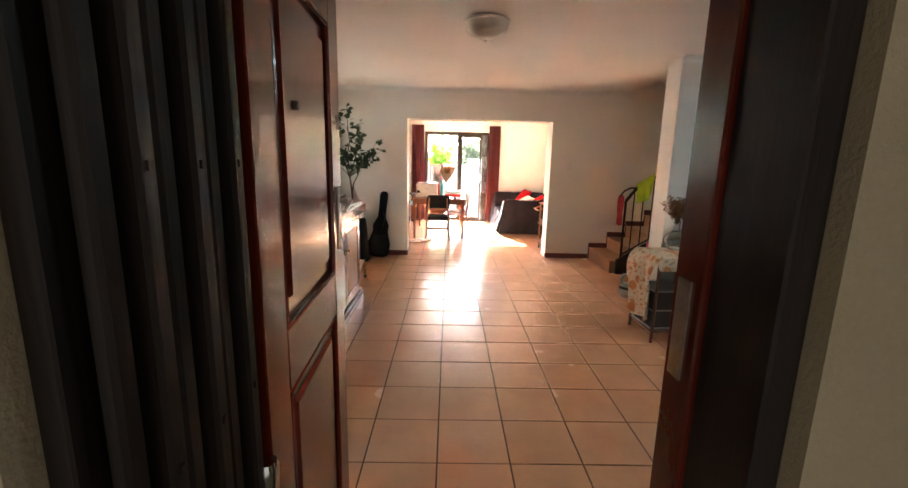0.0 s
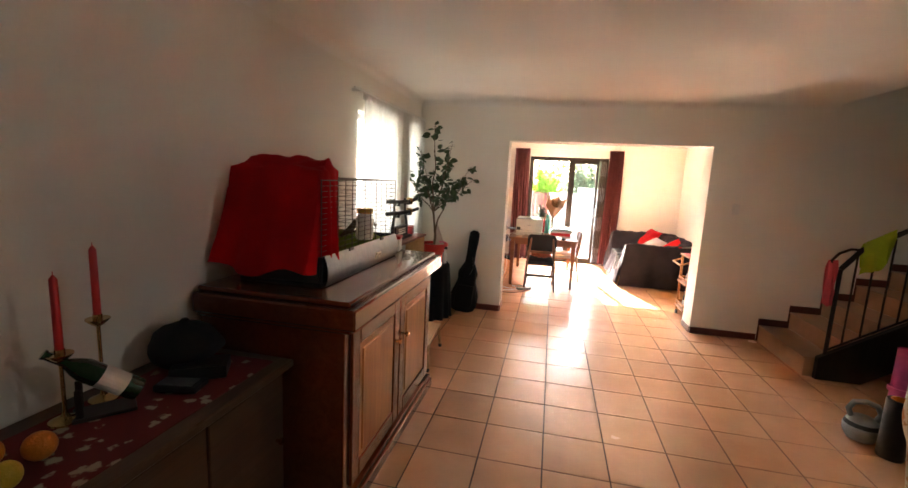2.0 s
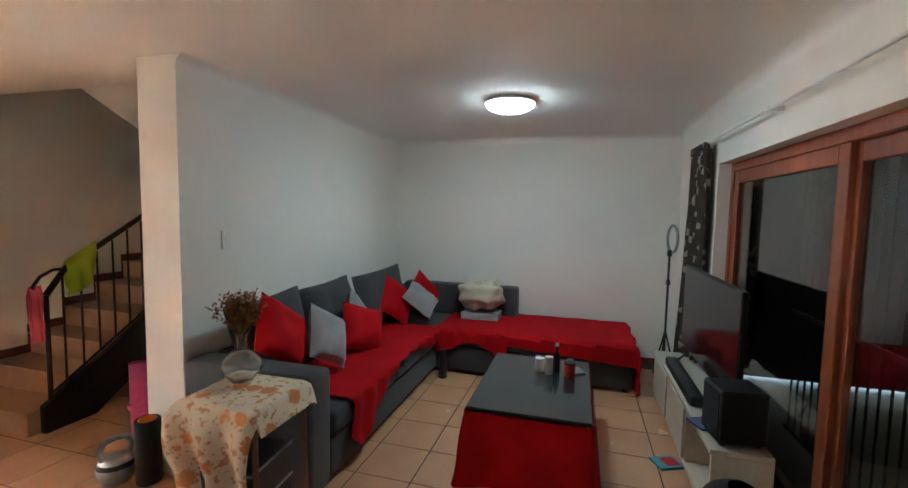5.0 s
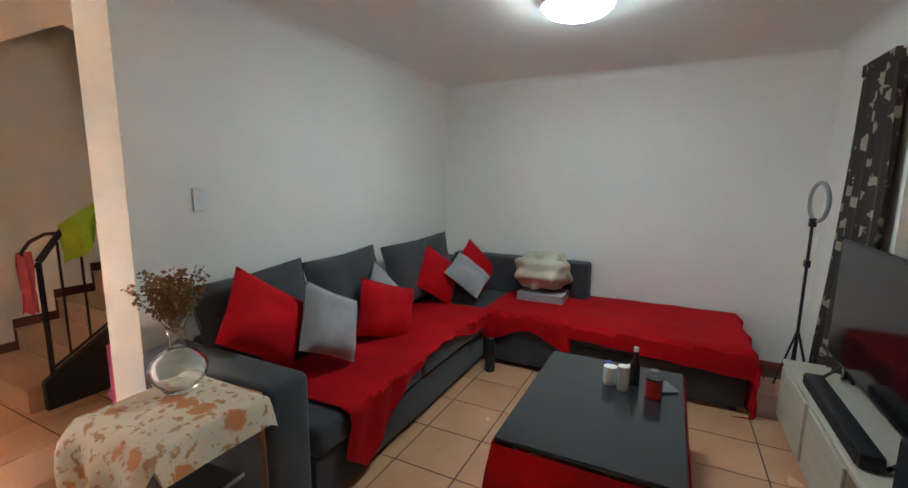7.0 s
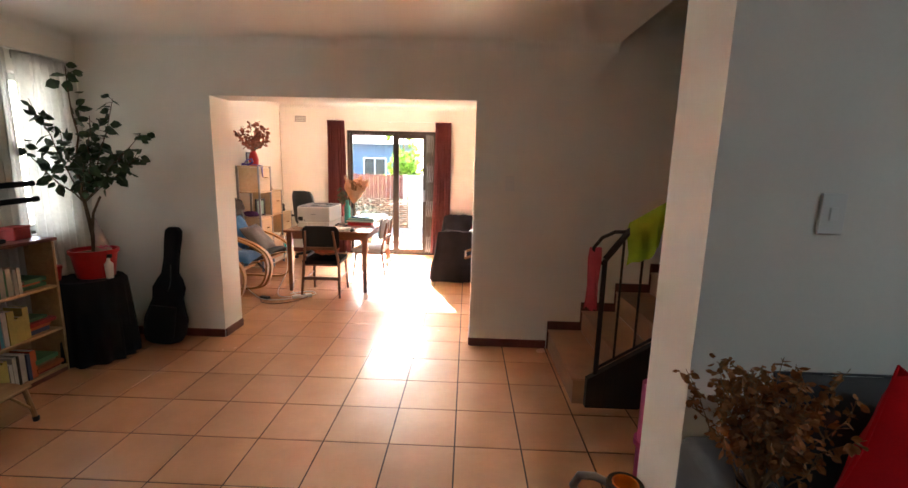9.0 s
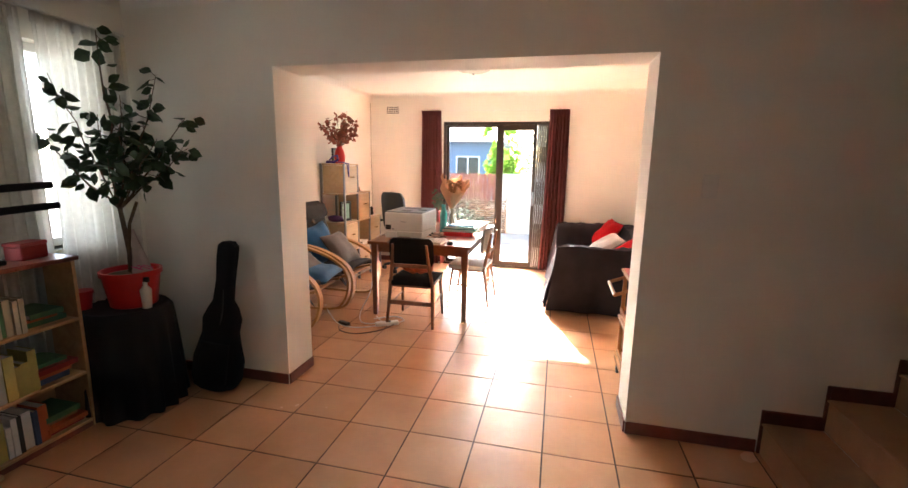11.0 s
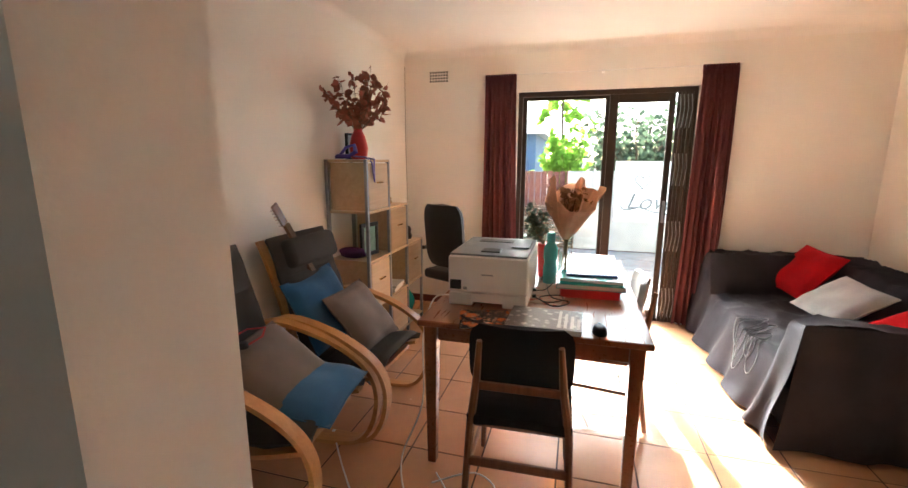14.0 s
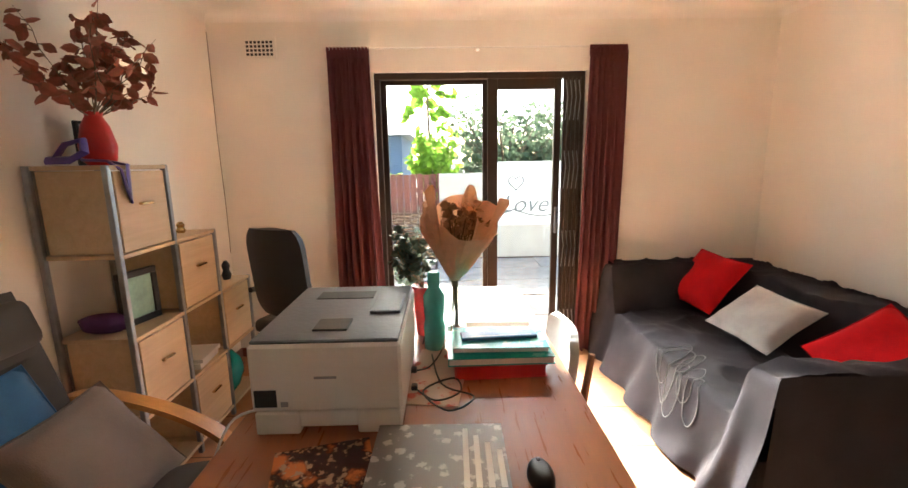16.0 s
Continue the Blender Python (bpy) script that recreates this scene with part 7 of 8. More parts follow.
pillow("pillow", -0.99, 7.84, 0.56, -87, 36, 4, 0.44, 0.44, 0.14, M_TAUPE, "taupe pillow propped on the armchair", "pillows on the armchairs")
pillow("pillow", -1.12, 8.43, 0.655, -80, 62, 4, 0.44, 0.44, 0.13, M_BLUE, "blue pillow propped on the armchair", "pillows on the armchairs")
pillow("pillow", -0.93, 8.55, 0.575, -87, 50, 0.5, 0.42, 0.42, 0.12, M_TAUPE, "taupe pillow propped on the armchair", "pillows on the armchairs")
shoulder_bag = thing("shoulder_bag", -1.06, 7.42, 0, 0, "slouched black shoulder bag hung on the armchair frame", "bag")
part("body", grid(bmesh.new(), 28, 12, lambda u, v: (0.17 * math.cos(2 * math.pi * u) * math.sin(math.pi * (0.08 + 0.84 * v)) ** 0.5 * (1 + wobble(u * 7, v * 4, 3, 1, 0.3)), 0.055 * math.sin(2 * math.pi * u) * math.sin(math.pi * (0.08 + 0.84 * v)) ** 0.5, 0.26 + 0.56 * v), wrap=True), M_BLACKCLOTH, shoulder_bag, smooth=True)
part("strap", tube(bmesh.new(), [(-0.13, 0, 0.74), (-0.15, 0.0, 0.84), (-0.10, 0.03, 0.88), (0.02, 0.03, 0.84), (0.10, 0, 0.74)], 0.016, 6, flat=0.3), M_BLACKCLOTH, shoulder_bag, smooth=True)
part("tag", B(-0.14, -0.10, -0.062, -0.058, 0.60, 0.66, bev=0.001), M_PAPER, shoulder_bag, "small white label")
tab = thing("tablet", 0, 0, 0, 0, "dark tablet in a pink-edged case on the armchair", "tablet")
ta, tb, tw_ = Vector((-1.10, 7.45, 0.80)), Vector((-0.93, 7.48, 0.705)), Vector((-1.12, 0.85, -0.66)).normalized()
tu = (tb - ta).normalized()
tn = tu.cross(tw_).normalized()
tw_ = tn.cross(tu)
tab.matrix_basis = Matrix(((tu.x, tw_.x, tn.x, ta.x), (tu.y, tw_.y, tn.y, ta.y), (tu.z, tw_.z, tn.z, ta.z), (0, 0, 0, 1)))
part("case", B(0, 0.20, 0, 0.14, -0.006, 0.006, bev=0.003), M_PINK, tab, "pink case")
part("screen", B(0.008, 0.192, 0.006, 0.134, 0.006, 0.0075), M_BLACK, tab)
gog = thing("goggles", -1.11, 7.72, 0.70, 20, "dark swimming goggles with a red strap on the pillow", "goggles")
for sx in (-0.034, 0.034):
    part("lens", lathe(bmesh.new(), [(0.024, 0), (0.026, 0.012), (0.018, 0.024), (0, 0.026)], 14, (sx, 0, 0)), M_BLACK, gog, smooth=True)
part("bridge", tube(bmesh.new(), [(-0.012, 0, 0.012), (0.012, 0, 0.012)], 0.004, 6), M_BLACK, gog)
part("strap", tube(bmesh.new(), [(0.055, 0, 0.012), (0.10, 0.05, 0.03), (0.09, 0.12, 0.045), (0.0, 0.14, 0.03), (-0.06, 0.06, 0.01), (-0.055, 0, 0.012)], 0.006, 6, flat=0.5), M_REDPL, gog, "red rubber strap", smooth=True)
gt = thing("electric_guitar", -1.22, 8.66, 0.2, 0, "electric guitar leaning behind the armchair", "guitar")
gt.matrix_basis = pose(-1.15, 8.68, 0.44, 25, -11, 0) @ pose(0, 0, 0, 0, 0, 90) @ Matrix.Scale(0.78, 4)
M_GWOOD = wood("guitar_neck_wood", (0.12, 0.05, 0.02), (0.22, 0.10, 0.04), 0.35, 5)


def gbody(u, v):
    a = 2 * math.pi * u
    r = 0.15 * (1 + 0.22 * math.cos(2 * a)) * (1 - 0.12 * math.cos(4 * a))
    return (r * math.sin(a) * v, 0.02, 0.20 + 1.25 * r * math.cos(a) * v)


part("body", grid(bmesh.new(), 40, 6, gbody, 0.04, wrap=True), M_BLACK, gt, "dark glossy body", smooth=True)
part("neck", boxes((-0.026, 0.026, -0.02, 0.005, 0.38, 1.02), bev=0.006), M_GWOOD, gt)
part("fretboard", boxes((-0.024, 0.024, -0.026, -0.0201, 0.38, 1.02)), M_BARK, gt)
part("headstock", boxes((-0.04, 0.035, -0.015, 0.004, 1.02, 1.19), bev=0.008), M_GWOOD, gt, "dark wooden headstock")
for k in range(6):
    part("tuner", tube(bmesh.new(), [(-0.035, -0.006, 1.04 + 0.025 * k), (-0.062, -0.006, 1.045 + 0.025 * k)], 0.006, 6), M_CHROME, gt)

# ---- cube shelf ----
M_BEECH = wood("pale_beech", (0.50, 0.35, 0.20), (0.62, 0.46, 0.28), 0.4, 5, axis=1)
cs = thing("cube_shelf", -1.44, 9.03, 0, 0, "stepped cube shelf of pale wood with grey metal posts", "shelf")
CU, Z0, DP = 0.36, 0.06, 0.33
HT = [4, 3, 2]
for c, n in enumerate(HT):
    for k in range(n + 1):
        part("shelf", B(0, DP, c * CU, (c + 1) * CU - 0.003, Z0 + k * CU - 0.009, Z0 + k * CU + 0.009, bev=0.002), M_BEECH, cs)
for c in range(4):
    n = HT[max(0, c - 1)]
    for x in (0.012, DP - 0.012):
        part("post", boxes((x - 0.012, x + 0.012, c * CU - 0.013, c * CU + 0.011, 0, Z0 + n * CU + 0.01), bev=0.003), M_STEEL, cs, "grey metal corner post")


def drawer(c, k):
    y0, z0 = c * CU + 0.02, Z0 + k * CU + 0.014
    d = part("drawer", boxes((0.03, DP - 0.002, y0, y0 + CU - 0.045, z0, z0 + CU - 0.03), bev=0.003), M_BEECH, cs, "pale wood drawer")
    part("handle", B(DP - 0.002, DP + 0.016, y0 + CU / 2 - 0.06, y0 + CU / 2 + 0.02, z0 + CU * 0.52, z0 + CU * 0.55, bev=0.003), M_BRASS, d)


for c, k in ((0, 3), (0, 1), (1, 2), (1, 0), (2, 1)):
    drawer(c, k)
part("side_panel", B(0.03, DP - 0.03, 0.013, 0.019, Z0 + 3 * CU + 0.012, Z0 + 4 * CU - 0.012), M_BEECH, cs)
part("side_panel", B(0.03, DP - 0.03, 0.013, 0.019, Z0 + 0.012, Z0 + 2 * CU - 0.012), M_BEECH, cs)
zt = Z0 + 4 * CU + 0.011
fr = thing("picture_frame", -1.22, 9.24, Z0 + 2 * CU + 0.01, 78, "dark framed photo standing in the shelf", "picture frame")
part("frame", boxes((-0.10, 0.10, -0.012, 0.012, 0, 0.03), (-0.10, 0.10, -0.012, 0.012, 0.22, 0.25), (-0.10, -0.07, -0.012, 0.012, 0.03, 0.22), (0.07, 0.10, -0.012, 0.012, 0.03, 0.22), bev=0.003), M_BLACK, fr)
part("picture", B(-0.07, 0.07, -0.004, 0.004, 0.03, 0.22), mat("green_print", (0.25, 0.42, 0.34), 0.5, var=0.3, scale=12), fr, "pale green picture")
pc = grid(bmesh.new(), 24, 12, lambda u, v: (-1.30 + 0.10 * math.cos(2 * math.pi * u) * math.sin(math.pi * v) ** 0.6 * (1 + 0.3 * noise.noise(Vector((u * 6, v * 4, 0)))), 9.12 + 0.06 * math.sin(2 * math.pi * u) * math.sin(math.pi * v) ** 0.6, Z0 + 2 * CU + 0.05 - 0.04 * math.cos(math.pi * v)), wrap=True)
solid("scarf", pc, mat("purple_cloth", (0.09, 0.02, 0.12), 0.85, var=0.3, scale=10, bump=0.2), "crumpled dark purple scarf in the shelf", "scarf", smooth=True)
pp = thing("paper_stack", -1.27, 9.57, Z0 + CU + 0.011, 5, "stack of white paper in the shelf", "paper")
part("sheets", boxes((-0.14, 0.14, -0.11, 0.11, 0, 0.03), (-0.13, 0.15, -0.10, 0.12, 0.0305, 0.05)), M_PAPER, pp)
tc2 = thing("teal_bag", -1.26, 9.92, Z0 + 0.011, 0, "teal plastic bag stuffed in the lowest shelf", "bag")
part("body", grid(bmesh.new(), 20, 12, lambda u, v: (0.13 * math.cos(2 * math.pi * u) * math.sin(math.pi * (0.1 + 0.85 * v)) ** 0.5, 0.14 * math.sin(2 * math.pi * u) * math.sin(math.pi * (0.1 + 0.85 * v)) ** 0.5, 0.26 * v + wobble(u * 5, v * 5, 0, 1, 0.03)), wrap=True), M_TEAL, tc2, smooth=True)
part("fold", tube(bmesh.new(), [(-0.05, 0, 0.24), (0, 0.02, 0.29), (0.06, 0, 0.27)], 0.02, 6), M_TEAL, tc2, smooth=True)
for k, (x, y, z, r, h, m, lab) in enumerate([(-1.30, 9.50, Z0 + 3 * CU + 0.01, 0.04, 0.10, M_BEECH, "small pale wicker ornament on the shelf"), (-1.22, 9.62, Z0 + 3 * CU + 0.01, 0.025, 0.06, M_BRASS, "small brass ornament on the shelf"), (-1.28, 9.90, Z0 + 2 * CU + 0.01, 0.035, 0.09, M_BLACK, "small black ornament on the shelf"), (-1.20, 10.0, Z0 + 2 * CU + 0.01, 0.03, 0.12, M_BLACK, "small black figure-shaped ornament on the shelf")]):
    solid("ornament", lathe(bmesh.new(), [(r * 0.7, 0), (r, h * 0.25), (r * 0.6, h * 0.5), (r * 0.85, h * 0.75), (r * 0.3, h), (0, h)], 14, (x, y, z)), m, lab, "ornament", smooth=True, group="ornaments on the shelf")
rv = thing("flower_vase", -1.25, 9.18, zt, 0, "red vase with dry reddish leaves on the shelf", "vase")
part("body", lathe(bmesh.new(), [(0.045, 0), (0.06, 0.02), (0.068, 0.08), (0.05, 0.16), (0.03, 0.20), (0.034, 0.215), (0.028, 0.215), (0.024, 0.20), (0, 0.19)], 22), M_REDPL, rv, "glossy red vase", smooth=True)
tw = [((rr.gauss(0.03, 0.12), rr.gauss(0.02, 0.17), rr.uniform(0.34, 0.62)), 0.003) for k in range(17)] + [((0.02, 0.42, 0.36), 0.003), ((0.04, -0.36, 0.32), 0.003), ((0.1, 0.3, 0.44), 0.003)]
leafy(rv, (0, 0, 0.19), tw, 0.062, 13, 0.05, 21, mat("red_dry_leaf", (0.36, 0.10, 0.065), 0.8, var=0.45, scale=25, tint=(0.20, 0.085, 0.045)), M_BARK)
fr2 = thing("picture_frame", -1.36, 9.30, zt, 70, "small dark frame standing behind the vase", "picture frame")
part("frame", B(-0.07, 0.07, -0.01, 0.01, 0, 0.19, bev=0.003), M_BLACK, fr2)
part("picture", B(-0.055, 0.055, -0.0115, -0.01, 0.015, 0.175), M_STEEL, fr2)
M_RIBBON = mat("purple_ribbon", (0.07, 0.025, 0.30), 0.4, var=0.25, scale=12, sheen=0.3)
rb = thing("ribbon", -1.20, 9.08, zt, 0, "shiny blue and purple ribbon hanging over the shelf edge", "ribbon")
part("bow", tube(bmesh.new(), [(-0.14, -0.02, 0.02), (-0.08, -0.03, 0.08), (-0.03, 0.0, 0.10), (0.0, -0.04, 0.05), (-0.05, -0.05, 0.02), (-0.16, -0.03, 0.02)], 0.018, 6, closed=True, flat=0.5), M_RIBBON, rb, smooth=True)
part("tail", tube(bmesh.new(), [(-0.02, -0.03, 0.02), (0.06, -0.01, 0.015), (0.095, 0.01, -0.02), (0.10, 0.02, -0.10), (0.10, 0.035, -0.15), (0.097, 0.04, -0.08), (0.095, 0.05, 0.0), (0.03, 0.04, 0.012)], 0.018, 6, flat=0.35), M_RIBBON, rb, smooth=True)

# ---- sofa with dark throw ----
sf = thing("sofa", 1.36, 8.76, 0, 0, "three-seat sofa hidden under a dark throw", "sofa")
part("base", B(0.08, 1.20, 0.05, 1.72, 0.05, 0.30, bev=0.03, seg=2), M_DARKFAB, sf, smooth=True)
for x, y in ((0.14, 0.12), (0.14, 1.62), (1.12, 0.12), (1.12, 1.62)):
    part("foot", B(x - 0.025, x + 0.025, y - 0.025, y + 0.025, 0, 0.06), M_BLACK, sf)


def sofa_cover(u, v):
    """A throw over arms, seat and back; u runs across from the front, v along the length."""
    y = 8.735 + 1.785 * v
    arm = max(0.0, 1 - (v * 1.82) / 0.26) if v < 0.5 else max(0.0, 1 - (1.82 - v * 1.82) / 0.26)
    lip = 1 if arm > 0.45 else arm / 0.45
    lip = lip * lip * (3 - 2 * lip)
    if u < 0.25:
        k = u / 0.25
        x, z = 1.32 + 0.10 * k, 0.02 + (0.38 + (0.30 if v < 0.5 else 0.34) * lip) * k
    elif u < 0.62:
        k = (u - 0.25) / 0.37
        x, z = 1.42 + 0.73 * k, (0.40 + 0.03 * math.sin(math.pi * k)) * (1 - lip) + (0.70 if v < 0.5 else 0.74) * lip
    elif u < 0.75:
        k = (u - 0.62) / 0.13
        x, z = 2.15 + 0.14 * k, (0.42 + 0.31 * k) * (1 - lip) + ((0.70 + 0.03 * k) if v < 0.5 else 0.74) * lip
    else:
        k = (u - 0.75) / 0.25
        x, z = 2.29 + 0.27 * k, 0.73 + 0.012 * math.sin(math.pi * k)
    f = noise.noise(Vector((x * 3, y * 3, z * 2)))
    x += 0.018 * f - 0.03 * math.sin(y * 17 + 3 * f) * max(0, 1 - u / 0.25)
    ridge = 1 - abs(noise.noise(Vector((x * 4 + y * 2.2, y * 3.1, 3))))
    z += (0.014 * noise.noise(Vector((x * 6, y * 6, 3))) + 0.032 * (ridge ** 4 - 0.4) + 0.010 * noise.noise(Vector((x * 15, y * 13 + x * 6, 7)))) * (1 if u > 0.2 else 0)
    return (min(x, XR - 0.03), y, max(0.02, z))


cv = grid(bmesh.new(), 90, 100, sofa_cover)


def cover_end(u, v):
    x = 1.425 + 1.14 * u
    top = 0.70 + max(0, (u - 0.66) / 0.34) * 0.03
    f = math.sin(x * 19 + 2 * noise.noise(Vector((x * 2, v, 0)))) * v
    return (x - 0.10 * v * (1 - u) ** 3 + 0.02 * f, 8.738 - 0.05 * v - 0.018 * f, top - (top - 0.025) * v)


grid(cv, 50, 18, cover_end)
grid(cv, 20, 6, lambda u, v: (1.425 + 1.14 * u, 10.52 + 0.02 * v, 0.74 - 0.72 * v))
solid("sofa_throw", cv, M_DARKFAB, "dark grey throw draped over the whole sofa", "throw", smooth=True)
def cover_top(u, v):
    x, y, z = sofa_cover(u, v)
    return (x - 0.003, y, z + 0.003)


M_PRINTW = mat("pale_print", (0.16, 0.155, 0.165), 0.85, var=0.1, scale=10)
pr = thing("throw_print", 0, 0, 0, 0, "pale looped line print on the dark throw", "print")
for v0, wv, u0, du in ((0.46, 0.040, 0.25, 0.09), (0.42, 0.045, 0.22, 0.11), (0.37, 0.040, 0.19, 0.10), (0.33, 0.035, 0.24, 0.07), (0.28, 0.03, 0.20, 0.08), (0.40, 0.02, 0.30, 0.05)):
    loop = [cover_top(u0 + du * math.sin(q), v0 + wv * math.cos(q) + 0.02 * math.sin(q)) for q in [2 * math.pi * k / 28 for k in range(28)]]
    part("line", tube(bmesh.new(), loop, 0.0032, 4, closed=True), M_PRINTW, pr, smooth=True)
pillow("throw_cushion", 2.05, 10.26, 0.648, -42.6, 4.5, -75.6, 0.43, 0.44, 0.13, M_PILRED, "red cushion on the throw-covered sofa", "cushions on the dark sofa")
pillow("throw_cushion", 2.0, 9.62, 0.60, -57.6, 3.6, -81.7, 0.45, 0.39, 0.12, M_LGREY, "grey cushion on the throw-covered sofa", "cushions on the dark sofa")
pillow("throw_cushion", 2.17, 9.09, 0.585, -47.5, 26, -86.8, 0.42, 0.42, 0.13, M_PILRED, "red cushion on the throw-covered sofa", "cushions on the dark sofa")

# ---- trolley ----
tr = thing("serving_trolley", 2.18, 7.26, 0, 0, "wooden serving trolley on casters with a red top", "trolley")
for x in (-0.27, 0.27):
    for y in (-0.17, 0.17):
        part("post", B(x - 0.013, x + 0.013, y - 0.013, y + 0.013, 0.06, 0.79, bev=0.003), M_HONEY, tr)
        part("caster", tube(bmesh.new(), [(x - 0.01, y, 0.028), (x + 0.01, y, 0.028)], 0.028, 14), M_BLACK, tr)
        part("stem", B(x - 0.006, x + 0.006, y - 0.006, y + 0.006, 0.03, 0.06), M_STEEL, tr)
for z in (0.12, 0.44, 0.79):
    part("shelf", B(-0.30, 0.30, -0.185, 0.185, z, z + 0.018, bev=0.003), M_HONEY, tr)
    if z < 0.7:
        part("rail", boxes((-0.28, 0.28, -0.185, -0.173, z + 0.05, z + 0.075), (-0.28, 0.28, 0.173, 0.185, z + 0.05, z + 0.075), (-0.29, -0.278, -0.17, 0.17, z + 0.05, z + 0.075)), M_HONEY, tr)
part("tray", B(-0.285, 0.285, -0.17, 0.17, 0.808, 0.812), M_REDPL, tr, "red laminated top")
part("handle", tube(bmesh.new(), [(-0.28, -0.17, 0.74), (-0.38, -0.17, 0.70), (-0.38, 0.17, 0.70), (-0.28, 0.17, 0.74)], 0.012, 8), M_HONEY, tr)
ck = thing("slow_cooker", 2.13, 7.30, 0.813, 0, "steel slow cooker with a glass lid on the trolley", "slow cooker")
part("body", lathe(bmesh.new(), [(0.10, 0), (0.115, 0.01), (0.125, 0.14), (0.13, 0.145)], 28), M_CHROME, ck, "brushed steel body", smooth=True)
part("crock", lathe(bmesh.new(), [(0.115, 0.145), (0.138, 0.146), (0.138, 0.158), (0.11, 0.16)], 28), M_BLACK, ck, smooth=True)
part("lid", lathe(bmesh.new(), [(0.12, 0.159), (0.115, 0.175), (0.07, 0.20), (0, 0.208)], 28), M_STEEL, ck, "domed lid", smooth=True)
part("knob", lathe(bmesh.new(), [(0.01, 0.206), (0.02, 0.225), (0.018, 0.235), (0, 0.237)], 14), M_BLACK, ck, smooth=True)
for s in (-1, 1):
    part("handle", tube(bmesh.new(), [(s * 0.12, -0.03, 0.10), (s * 0.155, -0.03, 0.105), (s * 0.155, 0.03, 0.105), (s * 0.12, 0.03, 0.10)], 0.009, 6), M_BLACK, ck)
rr = random.Random(11)
for z in (0.139, 0.459):
    for k in range(6):
        x, y = 1.94 + 0.085 * k, 7.20 + rr.uniform(-0.03, 0.08)
        r, h = rr.uniform(0.026, 0.034), rr.uniform(0.15, 0.24)
        e = thing("bottle", x, y, z, 0, rr.choice(["dark glass bottle on the trolley shelf", "green glass bottle on the trolley shelf"]), "bottle", "bottles on the trolley")
        part("body", lathe(bmesh.new(), [(r, 0), (r, h * 0.6), (r * 0.4, h * 0.8), (r * 0.4, h), (0, h)], 12), rr.choice([M_GREENGLASS, M_BLACK, M_STEEL]), e, smooth=True)
        part("label", lathe(bmesh.new(), [(r * 1.02, h * 0.15), (r * 1.02, h * 0.45)], 12), M_PAPER, e)

# ---- kitchen glimpsed through the opening ----
kc = thing("kitchen_counter", 4.72, 8.0, 0, 0, "brown kitchen base unit with a pale worktop", "kitchen unit")
part("body", B(0, 0.58, -0.5, 2.3, 0.1, 0.86, bev=0.004), M_CABRED, kc)
part("worktop", B(-0.03, 0.6, -0.5, 2.3, 0.86, 0.9, bev=0.006), M_PAPER, kc)
for k in range(4):
    d = part("door", B(-0.018, 0, -0.48 + 0.69 * k, 0.17 + 0.69 * k, 0.12, 0.84, bev=0.003), M_CABRED, kc)
    part("handle", B(-0.035, -0.018, 0.10 + 0.69 * k, 0.12 + 0.69 * k, 0.6, 0.72, bev=0.003), M_STEEL, d)
for k, (y, r, h, m, nm) in enumerate([(8.3, 0.09, 0.22, M_BLACK, "kettle"), (8.75, 0.06, 0.3, M_STEEL, "canister"), (9.2, 0.1, 0.16, M_BLACK, "pot")]):
    solid(nm, lathe(bmesh.new(), [(r, 0), (r * 1.05, h * 0.3), (r * 0.9, h * 0.8), (r * 0.5, h), (0, h)], 18, (4.95, y, 0.9)), m, f"dark {nm} standing on the kitchen worktop" if m is M_BLACK else f"steel {nm} standing on the kitchen worktop", nm, smooth=True)

# ---- outside ----
M_GROUND = mat("garden_ground", (0.20, 0.17, 0.11), 0.95, var=0.35, scale=0.8, fine=12, bump=0.4)
solid("ground", B(-300, 300, 15.0, 700, -0.5, -0.2), M_GROUND, "dry garden ground with patches of grass", "ground", STRUCT)
solid("ground", B(-300, 300, -60, 15.0, -0.5, -0.16), M_GROUND, "bare ground around the house", "ground", STRUCT)
M_FLAG = mat("flagstone", (0.25, 0.235, 0.22), 0.8, var=0.25, scale=5, fine=60, bump=0.3, per_object=0.35)
patio = solid("patio", B(-3.0, 4.5, YB + 0.27, 14.45, -0.2, -0.075), M_GROUT, "grey flagstone patio in the sun", "patio", STRUCT)
for i in range(10):
    for j in range(5):
        a, b = 0.36 + 0.03 * ((i * 7 + j * 3) % 3), 0.33
        t = part("stone", B(-a + 0.012, a - 0.012, -b + 0.012, b - 0.012, -0.05, 0.0, bev=0.006), M_FLAG, patio)
        t.location = (-2.6 + 0.76 * i + (0.2 if j % 2 else 0), YB + 0.62 + 0.68 * j, -0.05 + 0.004 * ((i * 5 + j * 11) % 3))
M_WHITEW = mat("whitewashed_wall", (0.80, 0.80, 0.78), 0.8, var=0.06, scale=2, fine=60, bump=0.2)
M_GREYW = mat("grey_render", (0.42, 0.40, 0.37), 0.85, var=0.15, scale=3, fine=60, bump=0.3)
lw = thing("garden_wall", 0, 14.5, -0.2, 0, "low grey garden wall with a white painted panel", "garden wall")
part("wall", B(-6, 6, 0, 0.2, 0, 0.66), M_GREYW, lw)
part("panel", B(0.92, 4.6, -0.03, 0.2, 0.66, 1.70), M_WHITEW, lw, "white panel")
